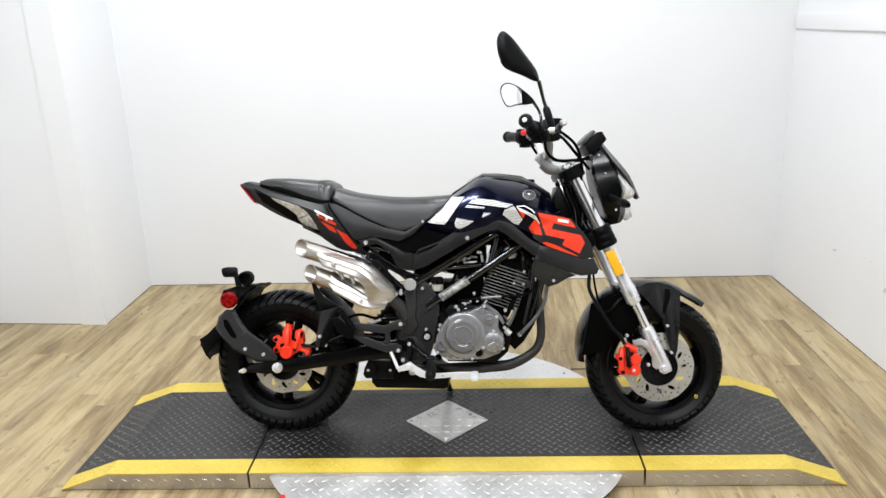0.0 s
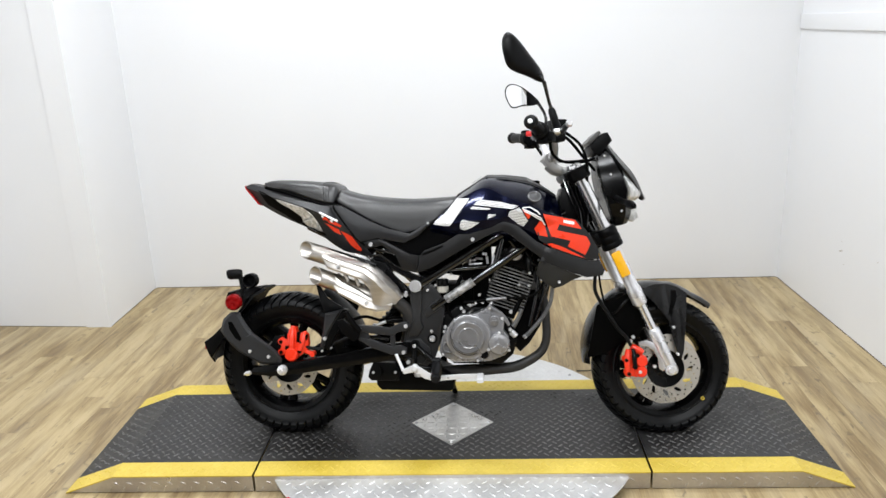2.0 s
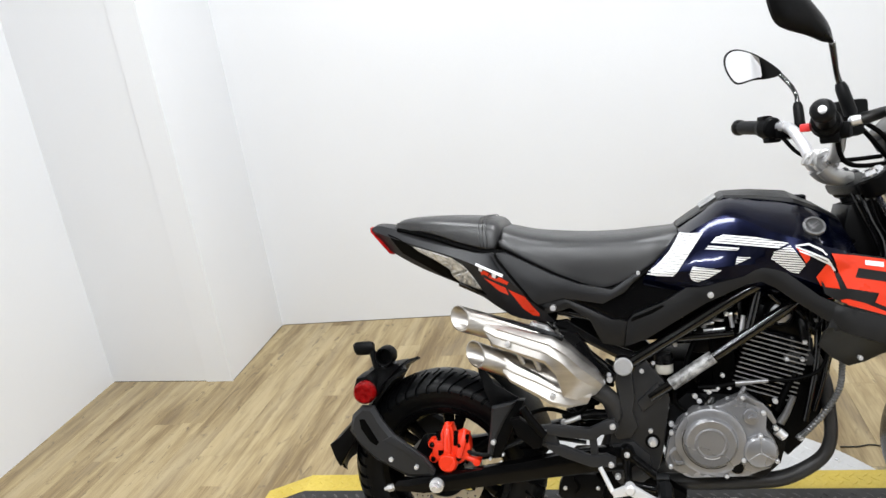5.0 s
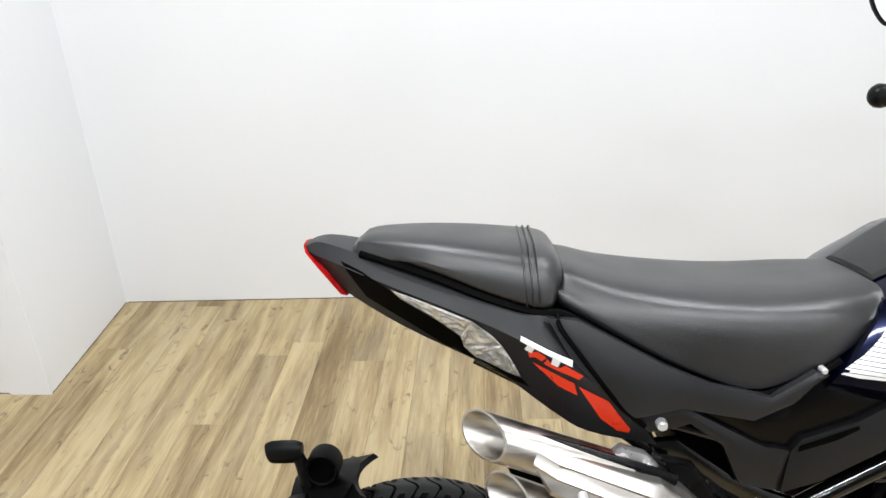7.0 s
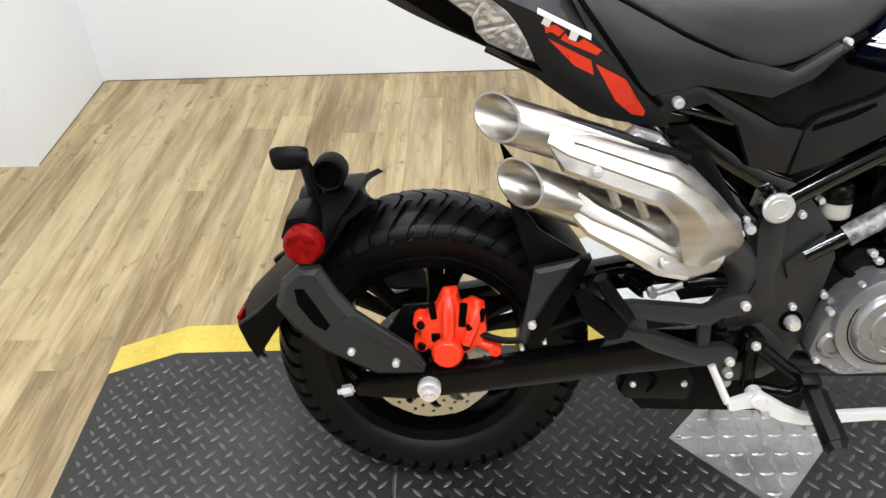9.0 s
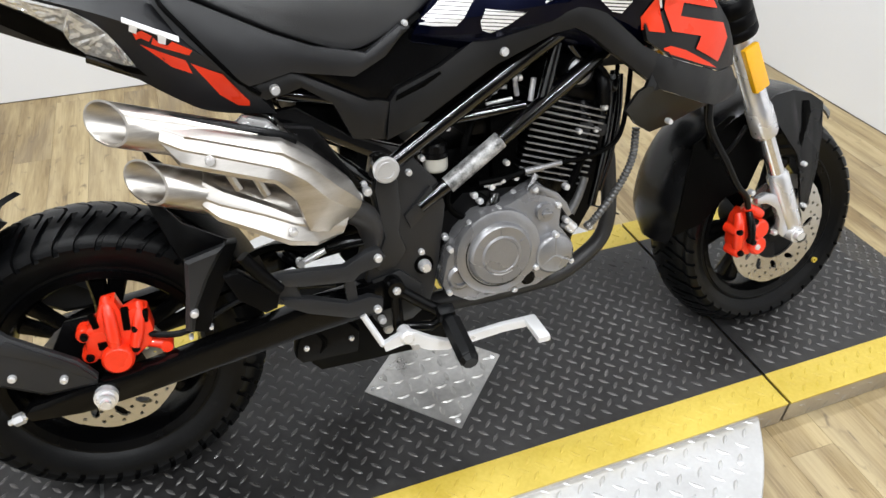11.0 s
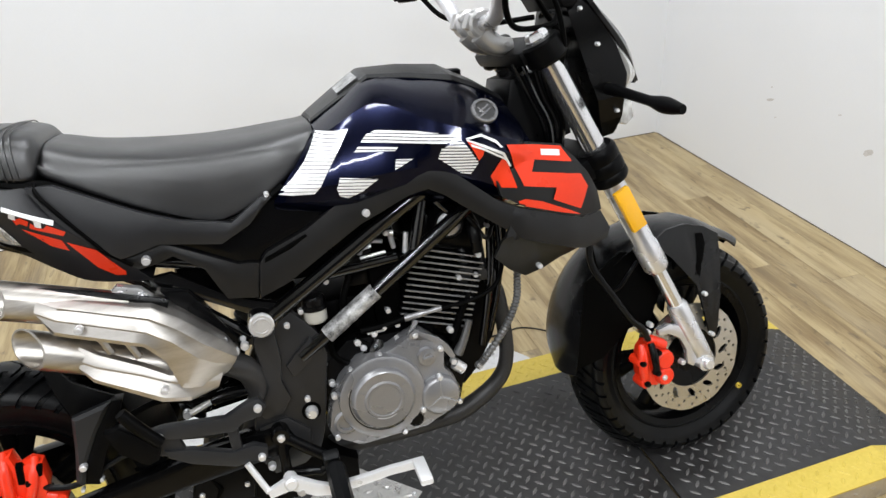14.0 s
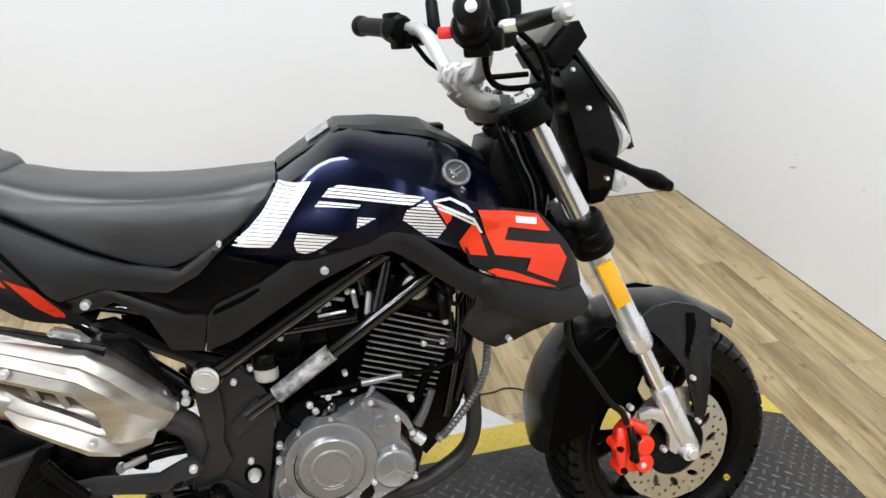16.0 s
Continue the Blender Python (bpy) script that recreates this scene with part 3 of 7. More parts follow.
def tyre(c, R, W, rim, grooves, parent, slant=1, reach=0.040, depth=0.0080, width=0.28):
    half = [(rim - 0.004, 0.040), (rim + 0.004, 0.047), (rim + 0.012, W / 2 - 0.010), (rim + (R - rim) * 0.42, W / 2), (rim + (R - rim) * 0.60, W / 2 - 0.001),
            (rim + (R - rim) * 0.72, W / 2 - 0.006), (R - 0.017, W / 2 - 0.014), (R - 0.011, W / 2 - 0.022), (R - 0.006, W / 2 - 0.032), (R - 0.0025, W / 2 - 0.042), (R, 0.004)]
    half = smooth_path([(r, y, 0) for r, y in half], 3)
    prof = [(p[0], -p[1]) for p in half] + [(p[0], p[1]) for p in half[::-1]]
    cols = (0.0, 0.03, width, width + 0.03, 0.40, 0.55, 0.58, 0.66, 0.69, 0.84)
    seg = grooves * len(cols)
    bm = bmesh.new()
    rings = []
    for k in range(seg):
        ring = []
        for r, y in prof:
            a = abs(y) / (W / 2)
            f = (k // len(cols) + cols[k % len(cols)] + slant * 1.2 * a * a + (0.5 if y > 0 else 0.0) * min(1, a * 4)) / grooves
            t = 2 * math.pi * f
            j = k % len(cols)
            q = r
            cut = 0.0
            if r > R - reach and j in (1, 2) and a > 0.28:
                cut = depth
            if r > R - 0.010 and j in (6, 7) and 0.06 < a < 0.5:
                cut = 0.0045
            if r <= R - reach and a > 0.8:
                cut = 0.0030
            if cut:
                inward = Vector((rim + 0.45 * (R - rim) - r, -y)).normalized() * cut
                q, y = r + inward.x, y + inward.y
            ring.append(bm.verts.new((c.x + q * math.cos(t), y, c.z + q * math.sin(t))))
        rings.append(ring)
    for k in range(seg):
        a, b = rings[k], rings[(k + 1) % seg]
        for i in range(len(prof) - 1):
            bm.faces.new((a[i], a[i + 1], b[i + 1], b[i]))
    return part("tyre", bm, rubber, parent, "black rubber tyre with curved tread grooves", angle=30)


def brake_disc(c, y, R, r0, holes, slots, parent):
    """A drilled and slotted steel disc."""
    bm = bmesh.new()
    nr, na = 26, 400
    cut = []
    for h in range(holes):
        t = 2 * math.pi * (h + (h % 3) * 0.12) / holes
        q = R - 0.010 - 0.009 * (h % 3)
        cut.append((q * math.cos(t), q * math.sin(t), 0.0028, 0.0028, t))
    for h in range(slots):
        t = 2 * math.pi * h / slots
        q = r0 + 0.016
        cut.append((q * math.cos(t), q * math.sin(t), 0.0125, 0.0058, t + 0.6))
    rim = [R - (0.0012 if (k // 20) % 2 else 0) for k in range(na)]
    g = []
    for i in range(nr + 1):
        g.append([])
        for k in range(na):
            t = 2 * math.pi * k / na
            q = r0 + (rim[k] - r0) * i / nr
            g[-1].append((q * math.cos(t), q * math.sin(t)))
    va, vb = {}, {}
    keep = {}
    for i in range(nr):
        for k in range(na):
            k2 = (k + 1) % na
            cx = (g[i][k][0] + g[i + 1][k2][0]) / 2
            cz = (g[i][k][1] + g[i + 1][k2][1]) / 2
            hole = False
            for hx, hz, sa, sb, t in cut:
                dx, dz = cx - hx, cz - hz
                if abs(dx) < 0.016 and abs(dz) < 0.016:
                    u, w = dx * math.cos(t) + dz * math.sin(t), -dx * math.sin(t) + dz * math.cos(t)
                    if (u / sa) ** 2 + (w / sb) ** 2 < 1:
                        hole = True
                        break
            keep[i, k] = not hole
    def vert(d, i, k, yy):
        k %= na
        if (i, k) not in d:
            d[i, k] = bm.verts.new((c.x + g[i][k][0], yy, c.z + g[i][k][1]))
        return d[i, k]
    for (i, k), ok in keep.items():
        if not ok:
            continue
        a = [vert(va, i, k, y - 0.002), vert(va, i + 1, k, y - 0.002), vert(va, i + 1, k + 1, y - 0.002), vert(va, i, k + 1, y - 0.002)]
        b = [vert(vb, i, k, y + 0.002), vert(vb, i + 1, k, y + 0.002), vert(vb, i + 1, k + 1, y + 0.002), vert(vb, i, k + 1, y + 0.002)]
        bm.faces.new(a)
        bm.faces.new(b[::-1])
        for (di, dk), e in (((0, -1), (0, 1)), ((0, 1), (2, 3)), ((-1, 0), (3, 0)), ((1, 0), (1, 2))):
            if not keep.get((i + di, (k + dk) % na), False):
                bm.faces.new((a[e[0]], a[e[1]], b[e[1]], b[e[0]]))
    return part("brake_disc", bm, disc_steel, parent, "drilled steel brake disc", smooth=False)


disc_steel = material("disc_steel", (0.56, 0.54, 0.50), 0.32, 0.9, vary=0.1, bump=0.05, grain=200)


def wheel(name, c, R, W, rim_r, grooves, disc_r, disc_in, spokes, turned):
    bm = bmesh.new()
    w = W / 2 - 0.012
    prof = [(rim_r + 0.004, -w), (rim_r + 0.006, -w + 0.004), (rim_r - 0.004, -w + 0.010), (rim_r - 0.010, -w + 0.022), (rim_r - 0.016, 0), (rim_r - 0.010, w - 0.022), (rim_r - 0.004, w - 0.010),
            (rim_r + 0.006, w - 0.004), (rim_r + 0.004, w), (rim_r - 0.009, w - 0.004), (rim_r - 0.016, w - 0.018), (rim_r - 0.024, 0), (rim_r - 0.016, -w + 0.018), (rim_r - 0.009, -w + 0.004)]
    lathe(bm, prof, c, seg=96, closed=True)
    ob = part(name, bm, rim_black, bike, "black cast alloy wheel")
    bm = bmesh.new()
    lathe(bm, [(0.0, -0.062), (0.030, -0.062), (0.036, -0.05), (0.030, -0.03), (0.032, 0.03), (0.036, 0.05), (0.03, 0.062), (0.0, 0.062)], c, seg=32)
    part("hub", bm, engine_dark, ob, "black hub")
    for k in range(spokes):
        t = 2 * math.pi * k / spokes + turned
        bm = bmesh.new()
        for off in (-0.13, 0.13):
            a, b = t, t + off
            p0 = c + Vector((0.028 * math.cos(a), 0, 0.028 * math.sin(a)))
            p1 = c + Vector(((rim_r - 0.016) * math.cos(b), 0, (rim_r - 0.016) * math.sin(b)))
            tube(bm, [p0, (p0 + p1) / 2, p1], [0.011, 0.0075, 0.010], 8, 2, flat=1.6)
        part("spoke", bm, rim_black, ob)
    if c.x < 0:
        tyre(c, R, W, rim_r, grooves, ob, 1)
    else:
        tyre(c, R, W, rim_r, grooves, ob, 1, 0.034, 0.0070, 0.20)
    brake_disc(c, -0.070, disc_r, disc_in, 60, 12, ob)
    bm = bmesh.new()
    lathe(bm, [(disc_in + 0.004, -0.0675), (disc_in + 0.004, -0.0635), (0.03, -0.055), (0.03, -0.062)], c, seg=40, closed=True)
    part("disc_carrier", bm, engine_dark, ob, "black disc carrier")
    return ob


wheel("rear_wheel", RW, 0.2385, 0.132, 0.153, 46, 0.098, 0.055, 6, 0.35)

# -- steering: all that turns with the bars
HEAD, AXIS = Vector((0.33, 0, 0.80)), Vector((-0.418, 0, 0.908)).normalized()
STEER = Matrix.Translation(HEAD) @ Matrix.Rotation(radians(3.0), 4, AXIS) @ Matrix.Translation(-HEAD)
before = set(scene.objects)

front_wheel = wheel("front_wheel", FW, 0.2225, 0.122, 0.152, 42, 0.111, 0.060, 6, 0.1)
FORK = [Vector((0.318, 0, 0.895)), Vector((0.624, 0, 0.234))]
FD = (FORK[1] - FORK[0]).normalized()


def on_fork(d, y):
    p = FORK[0] + FD * d
    return Vector((p.x, y, p.z))


LEN = (FORK[1] - FORK[0]).length
for s in (-1, 1):
    y = s * 0.096
    bm = bmesh.new()
    tube(bm, [on_fork(0.03, y), on_fork(0.252, y)], [0.0200, 0.0200], 24, 1)
    leg = part("fork_tube", bm, chrome, bike, "bright upper fork tube")
    bm = bmesh.new()
    tube(bm, [on_fork(0.295, y), on_fork(0.445, y), on_fork(0.452, y), on_fork(0.50, y), on_fork(0.508, y)], [0.0200, 0.0200, 0.0235, 0.0235, 0.0195], 24, 1)
    part("fork_sleeve", bm, silver_paint, leg, "silver fork sleeve with a ribbed collar")
    bm = bmesh.new()
    tube(bm, [on_fork(0.50, y), on_fork(0.62, y)], [0.0145, 0.0145], 20, 1)
    part("stanchion", bm, chrome, leg, "chrome stanchion")
    bm = bmesh.new()
    tube(bm, [on_fork(0.592, y), on_fork(0.60, y), on_fork(0.70, y), on_fork(LEN + 0.012, y), on_fork(LEN + 0.022, y)], [0.016, 0.0200, 0.0190, 0.0185, 0.014], 20, 1)
    if s < 0:
        prism(bm, [(0.522, 0.316), (0.546, 0.322), (0.576, 0.312), (0.604, 0.280), (0.612, 0.238), (0.596, 0.222), (0.584, 0.232), (0.582, 0.262), (0.568, 0.288), (0.546, 0.302), (0.524, 0.304)], -0.104, -0.090, 0.003)
    part("fork_foot", bm, silver_paint, leg, "silver cast fork foot")
    bm = bmesh.new()
    lathe(bm, [(0.0, s * 0.030), (0.009, s * 0.030), (0.011, s * 0.027), (0.011, s * 0.02), (0.016, s * 0.02), (0.016, 0.0), (0, 0)], (FW.x + 0.005, y, 0.228), seg=12)
    part("axle_nut", bm, bolt_steel, leg, "steel axle nut")
    bm = bmesh.new()
    tube(bm, [on_fork(0.241 + d, y) for d in (0, 0.007, 0.024, 0.027, 0.030, 0.047, 0.050, 0.053, 0.062, 0.068)], [0.030, 0.0345, 0.0345, 0.0325, 0.0345, 0.0345, 0.0325, 0.0345, 0.0345, 0.031], 24, 1)
    part("clamp_boot", bm, matte_black, leg, "black rubber boot")
    bm = bmesh.new()
    pitch_m = Matrix.Rotation(math.atan2(-FD.x, -FD.z) + math.pi, 3, "Y")
    cpos = on_fork(0.364, y) + Vector((-0.008, s * 0.030, 0.0))
    box(bm, cpos, (0.030, 0.012, 0.082), pitch_m, 0.003)
    rod(bm, cpos, cpos - Vector((0, s * 0.02, 0)), 0.006)
    part("reflector", bm, amber, leg, "amber side reflector")

bm = bmesh.new()
box(bm, on_fork(0.052, 0) + Vector((-0.014, 0, 0)), (0.060, 0.20, 0.026), Matrix.Rotation(math.atan2(-FD.x, -FD.z) + math.pi, 3, "Y"), 0.008)
for s in (-1, 1):
    tube(bm, [on_fork(0.034, s * 0.096), on_fork(0.038, s * 0.096), on_fork(0.068, s * 0.096), on_fork(0.073, s * 0.096)], [0.031, 0.035, 0.035, 0.031], 24, 1)
part("top_clamp", bm, matte_black, bike, "black upper fork clamp")
bm = bmesh.new()
box(bm, on_fork(0.270, 0) + Vector((-0.015, 0, 0)), (0.06, 0.23, 0.04), Matrix.Rotation(math.atan2(-FD.x, -FD.z) + math.pi, 3, "Y"), 0.008)
part("lower_clamp", bm, matte_black, bike, "black lower fork clamp")
bm = bmesh.new()
rod(bm, HEAD + AXIS * 0.03 + Vector((-0.002, 0, 0)), HEAD - AXIS * 0.15 + Vector((-0.002, 0, 0)), 0.022)
part("steering_stem", bm, frame_black, bike, "black steering stem")
bm = bmesh.new()
prism(bm, [(0.285, 0.765), (0.296, 0.806), (0.340, 0.815), (0.384, 0.812), (0.398, 0.752), (0.402, 0.700), (0.330, 0.680), (0.290, 0.720)], -0.055, 0.055, 0.008)
part("head_tube", bm, engine_dark, bike, "black steering head")
for k in range(4):
    bm = bmesh.new()
    tube(bm, [(0.300 + 0.012 * k, -0.06 - 0.008 * k, 0.83 + 0.006 * k), (0.318 + 0.012 * k, -0.074, 0.775), (0.335 + 0.012 * k, -0.08, 0.73), (0.345 + 0.008 * k, -0.075, 0.68)], 0.0042, 8, 5)
    part("control_cable", bm, frame_black, bike, "black control cable")
for s in (-1, 1):
    bm = bmesh.new()
    tube(bm, [on_fork(0.018, s * 0.096), on_fork(0.024, s * 0.096), on_fork(0.04, s * 0.096)], [0.015, 0.019, 0.021], 6, 1)
    part("fork_cap", bm, chrome, bike, "chrome fork cap nut")

# handlebar, as it stands with the bars turned
GRIPS = {-1: (Vector((0.2130, -0.268, 0.9735)), Vector((0.1900, -0.352, 0.9850))), 1: (Vector((0.1930, 0.245, 0.9915)), Vector((0.1590, 0.330, 1.0005)))}
bars = []
for s in (-1, 1):
    bm = bmesh.new()
    y = s * 0.034
    lathe(bm, [(0.0, -0.016), (0.020, -0.016), (0.0245, -0.012), (0.0245, 0.012), (0.020, 0.016), (0.0, 0.016)], (0.265, y, 0.901), seg=24)
    tube(bm, [(0.262, y, 0.886), (0.276, y, 0.870), (0.294, y, 0.862), (0.314, y, 0.860)], [0.019, 0.0175, 0.016, 0.013], 16, 4)
    box(bm, (0.246, y, 0.906), (0.018, 0.024, 0.028), Matrix.Rotation(0.4, 3, "Y"), 0.006)
    riser = part("bar_riser", bm, silver_cast, bike, "silver cast handlebar riser")
    bars += [riser]
    bolts([(0.249, y - 0.014, 0.911), (0.279, y - 0.016, 0.890), (0.299, y - 0.012, 0.863)], 0.006, silver_cast, riser, label="cast clamp bolt")
bm = bmesh.new()
left = [(0.264, 0.060, 0.902), (0.264, 0.095, 0.912), (0.257, 0.135, 0.947), (0.246, 0.168, 0.976), (0.232, 0.195, 0.987), GRIPS[1][0], GRIPS[1][1]]
right = [(0.266, -0.060, 0.902), (0.270, -0.095, 0.912), (0.268, -0.130, 0.940), (0.252, -0.178, 0.962), (0.238, -0.215, 0.968), GRIPS[-1][0], GRIPS[-1][1]]
tube(bm, right[::-1] + [(0.265, 0, 0.901)] + left, 0.0130, 16, 5)
bars.append(part("handlebar", bm, silver_paint, bike, "silver tube handlebar"))
for s in (-1, 1):
    bm = bmesh.new()
    g0, g1 = GRIPS[s]
    ring = []
    for k in range(19):
        ring.append((g0.lerp(g1, k / 18), 0.0160 if k % 2 else 0.0174))
    tube(bm, [p for p, _ in ring], [r for _, r in ring], 16, 1)
    tube(bm, [g1, g1.lerp(g0, -0.05), g1.lerp(g0, -0.16), g1.lerp(g0, -0.24), g1.lerp(g0, -0.28)], [0.0175, 0.0200, 0.0205, 0.0165, 0.010], 20, 1)
    gob = part("grip", bm, rubber, bike, "ribbed black rubber grip")
    bm = bmesh.new()
    tube(bm, [g1.lerp(g0, -0.24), g1.lerp(g0, -0.295), g1.lerp(g0, -0.305)], [0.0072, 0.0068, 0.004], 14, 1)
    screw = part("end_screw", bm, bolt_steel, gob, "steel grip end screw")
    bm = bmesh.new()
    ax = (g1 - g0).normalized()
    turn_z = Matrix.Rotation(s * 0.4, 3, "Z")
    for d0, d1, ra, rb in ((-0.052, -0.046, 0.021, 0.0255), (-0.046, -0.024, 0.0255, 0.0275), (-0.022, -0.006, 0.0270, 0.0240), (-0.006, 0.0, 0.0240, 0.0185)):
        tube(bm, [g0 + ax * d0, g0 + ax * d1], [ra, rb], 18, 1)
    box(bm, g0 - ax * 0.034 + Vector((0.022, 0, -0.014)), (0.038, 0.034, 0.030), turn_z, 0.007)
    box(bm, g0 - ax * 0.026 + Vector((-0.006, 0, 0.016)), (0.026, 0.030, 0.026), turn_z, 0.006)
    box(bm, g0 - ax * 0.030 + Vector((0.006, 0, -0.026)), (0.034, 0.026, 0.020), turn_z, 0.005)
    box(bm, g0 - ax * 0.014 + Vector((-0.010, 0, 0.022)), (0.010, 0.012, 0.012), turn_z, 0.003)
    sw = part("switch_housing", bm, matte_black, bike, "black switch housing")
    bars += [gob, screw, sw]
    if s < 0:
        bm = bmesh.new()
        box(bm, (0.190, -0.226, 0.966), (0.020, 0.018, 0.015), turn_z, 0.004)
        bars.append(part("button", bm, red_plastic, sw, "red button"))
    else:
        bm = bmesh.new()
        tube(bm, [(0.252, 0.190, 0.966), (0.268, 0.220, 0.966), (0.252, 0.265, 0.966), (0.224, 0.310, 0.968), (0.212, 0.325, 0.970)], [0.006, 0.0065, 0.0055, 0.005, 0.008], 10, 4, flat=1.5)
        bars.append(part("lever", bm, matte_black, bike, "black hand lever"))
for ob in bars:
    ob.data["steered"] = 1

bm = bmesh.new()
box(bm, (0.268, -0.172, 0.992), (0.050, 0.050, 0.030), Matrix.Rotation(0.3, 3, "Z"), 0.008)
box(bm, (0.266, -0.172, 0.962), (0.042, 0.044, 0.045), Matrix.Rotation(0.3, 3, "Z"), 0.010)
part("fluid_reservoir", bm, matte_black, bike, "black brake fluid reservoir")
for pts in ([(0.27, -0.16, 0.97), (0.31, -0.12, 0.95), (0.36, -0.08, 0.90), (0.40, -0.05, 0.86)],
            [(0.24, -0.20, 0.965), (0.25, -0.17, 0.91), (0.29, -0.12, 0.885), (0.36, -0.09, 0.885), (0.40, -0.04, 0.90)],
            [(0.24, 0.20, 0.965), (0.27, 0.16, 0.92), (0.33, 0.10, 0.90), (0.40, 0.05, 0.90)],
            [(0.29, -0.15, 0.975), (0.345, -0.13, 0.93), (0.365, -0.12, 0.86), (0.36, -0.10, 0.80)]):
    bm = bmesh.new()
    tube(bm, pts, 0.0048, 8, 6)
    part("control_cable", bm, deep_black, bike, "black control cable")
bm = bmesh.new()
tube(bm, [(0.365, -0.11, 0.62), (0.385, -0.115, 0.545), (0.385, -0.12, 0.48), (0.42, -0.125, 0.415), (0.455, -0.122, 0.36), (0.480, -0.118, 0.335), (0.494, -0.112, 0.308)], 0.0058, 10, 6)
part("brake_hose", bm, rubber, bike, "black front brake hose")
bm = bmesh.new()
tube(bm, [(0.40, -0.07, 0.62), (0.405, -0.08, 0.52), (0.415, -0.08, 0.46), (0.43, -0.07, 0.42)], 0.0035, 8, 6)
part("speedometer_cable", bm, deep_black, bike, "thin black cable")

# headlamp cowl
cowl_black = material("cowl_black", (0.0020, 0.0020, 0.0022), 0.22, vary=0.2, bump=0.02, spec=0.16)
bm = bmesh.new()
st = []
for z, f, m, r, w in ((0.935, 0.438, 0.42, 0.392, 0.055), (0.895, 0.468, 0.44, 0.392, 0.075), (0.85, 0.497, 0.462, 0.398, 0.088), (0.80, 0.512, 0.478, 0.410, 0.092), (0.765, 0.508, 0.474, 0.424, 0.088), (0.725, 0.508, 0.476, 0.436, 0.07), (0.695, 0.492, 0.472, 0.452, 0.045)):
    st.append([(f, 0, z), (f - 0.004, -0.03, z), (m, -w, z - 0.004), (r, -w + 0.004, z - 0.008), (r - 0.004, -w + 0.03, z - 0.006), (r, 0, z)])
loft_half(bm, st, 1, 1)
cowl = part("headlamp_cowl", bm, cowl_black, bike, "black faceted headlamp cowl", angle=15)
bm = bmesh.new()
loft_half(bm, [[(0.488, 0, 0.868), (0.484, -0.03, 0.866), (0.462, -0.066, 0.862), (0.455, -0.068, 0.860), (0.45, 0, 0.86)],
               [(0.526, 0, 0.815), (0.520, -0.032, 0.815), (0.494, -0.074, 0.812), (0.480, -0.078, 0.812), (0.47, 0, 0.812)],
               [(0.540, 0, 0.785), (0.532, -0.032, 0.785), (0.498, -0.070, 0.783), (0.482, -0.074, 0.783), (0.47, 0, 0.783)],
               [(0.522, 0, 0.768), (0.514, -0.03, 0.768), (0.492, -0.06, 0.768), (0.48, -0.06, 0.768), (0.47, 0, 0.768)]], 3, 2)
part("headlamp_lens", bm, clear_lens, cowl, "clear headlamp lens")
bm = bmesh.new()
sh = [[(0.420, 0, 0.968), (0.418, -0.035, 0.964), (0.412, -0.062, 0.956)], [(0.470, 0, 0.910), (0.466, -0.036, 0.906), (0.452, -0.070, 0.895)],
      [(0.522, 0, 0.848), (0.516, -0.032, 0.845), (0.500, -0.056, 0.838)], [(0.556, 0, 0.772), (0.552, -0.008, 0.772), (0.548, -0.014, 0.774)]]
loft_half(bm, [s_ + [(x - 0.006, y * 0.98, z - 0.004) for x, y, z in s_[::-1]] for s_ in sh], 3, 1)
part("fly_screen", bm, smoke_plastic, cowl, "smoked fly screen")
bm = bmesh.new()
prism(bm, [(0.520, 0.745), (0.524, 0.712), (0.508, 0.700), (0.494, 0.705), (0.498, 0.742)], -0.035, 0.035, 0.006)
part("position_lamp", bm, clear_lens, cowl, "clear position lamp")
bm = bmesh.new()
prism(bm, [(0.366, 0.940), (0.408, 0.982), (0.424, 0.984), (0.438, 0.958), (0.400, 0.915), (0.380, 0.915)], -0.07, 0.07, 0.007)
dash = part("dashboard", bm, matte_black, bike, "black instrument housing")
bm = bmesh.new()
prism(bm, [(0.3690, 0.9468), (0.4045, 0.9818), (0.3985, 0.9905), (0.3900, 0.9870), (0.3645, 0.9620), (0.3610, 0.9535)], -0.060, 0.060, 0.003)
part("display", bm, screen_glass, dash, "pale instrument display")
bolts([(0.428, -0.086, 0.850), (0.412, -0.064, 0.910), (0.462, -0.078, 0.735)], 0.005, bolt_steel, cowl)

# front mudguard
bm = bmesh.new()
rows = []
for k in range(31):
    t = radians(177 - k * 127 / 30)
    f = k / 30
    R = 0.252 + 0.036 * math.sin(math.pi * min(1, f * 1.15)) + (0.006 if f > 0.7 else 0)
    half = 0.068 if f < 0.75 else 0.068 * (1 - (f - 0.75) / 0.25 * 0.75)
    if f < 0.08:
        half *= 0.6 + 5 * f
    row = []
    for j in range(-6, 7):
        u = j / 6
        rr = R - 0.016 * abs(u) ** 2.6
        row.append((FW.x + rr * math.cos(t), u * half, FW.z + rr * math.sin(t)))
    rows.append(row)
g1 = [[bm.verts.new(p) for p in r] for r in rows]
g2 = [[bm.verts.new((FW.x + (p[0] - FW.x) * 0.985, p[1] * 0.96, FW.z + (p[2] - FW.z) * 0.985)) for p in r] for r in rows]
for g in (g1, g2):
    for i in range(30):
        for j in range(12):
            bm.faces.new((g[i][j], g[i + 1][j], g[i + 1][j + 1], g[i][j + 1]))
for i in range(30):
    for j in (0, 12):
        bm.faces.new((g1[i][j], g1[i + 1][j], g2[i + 1][j], g2[i][j]))
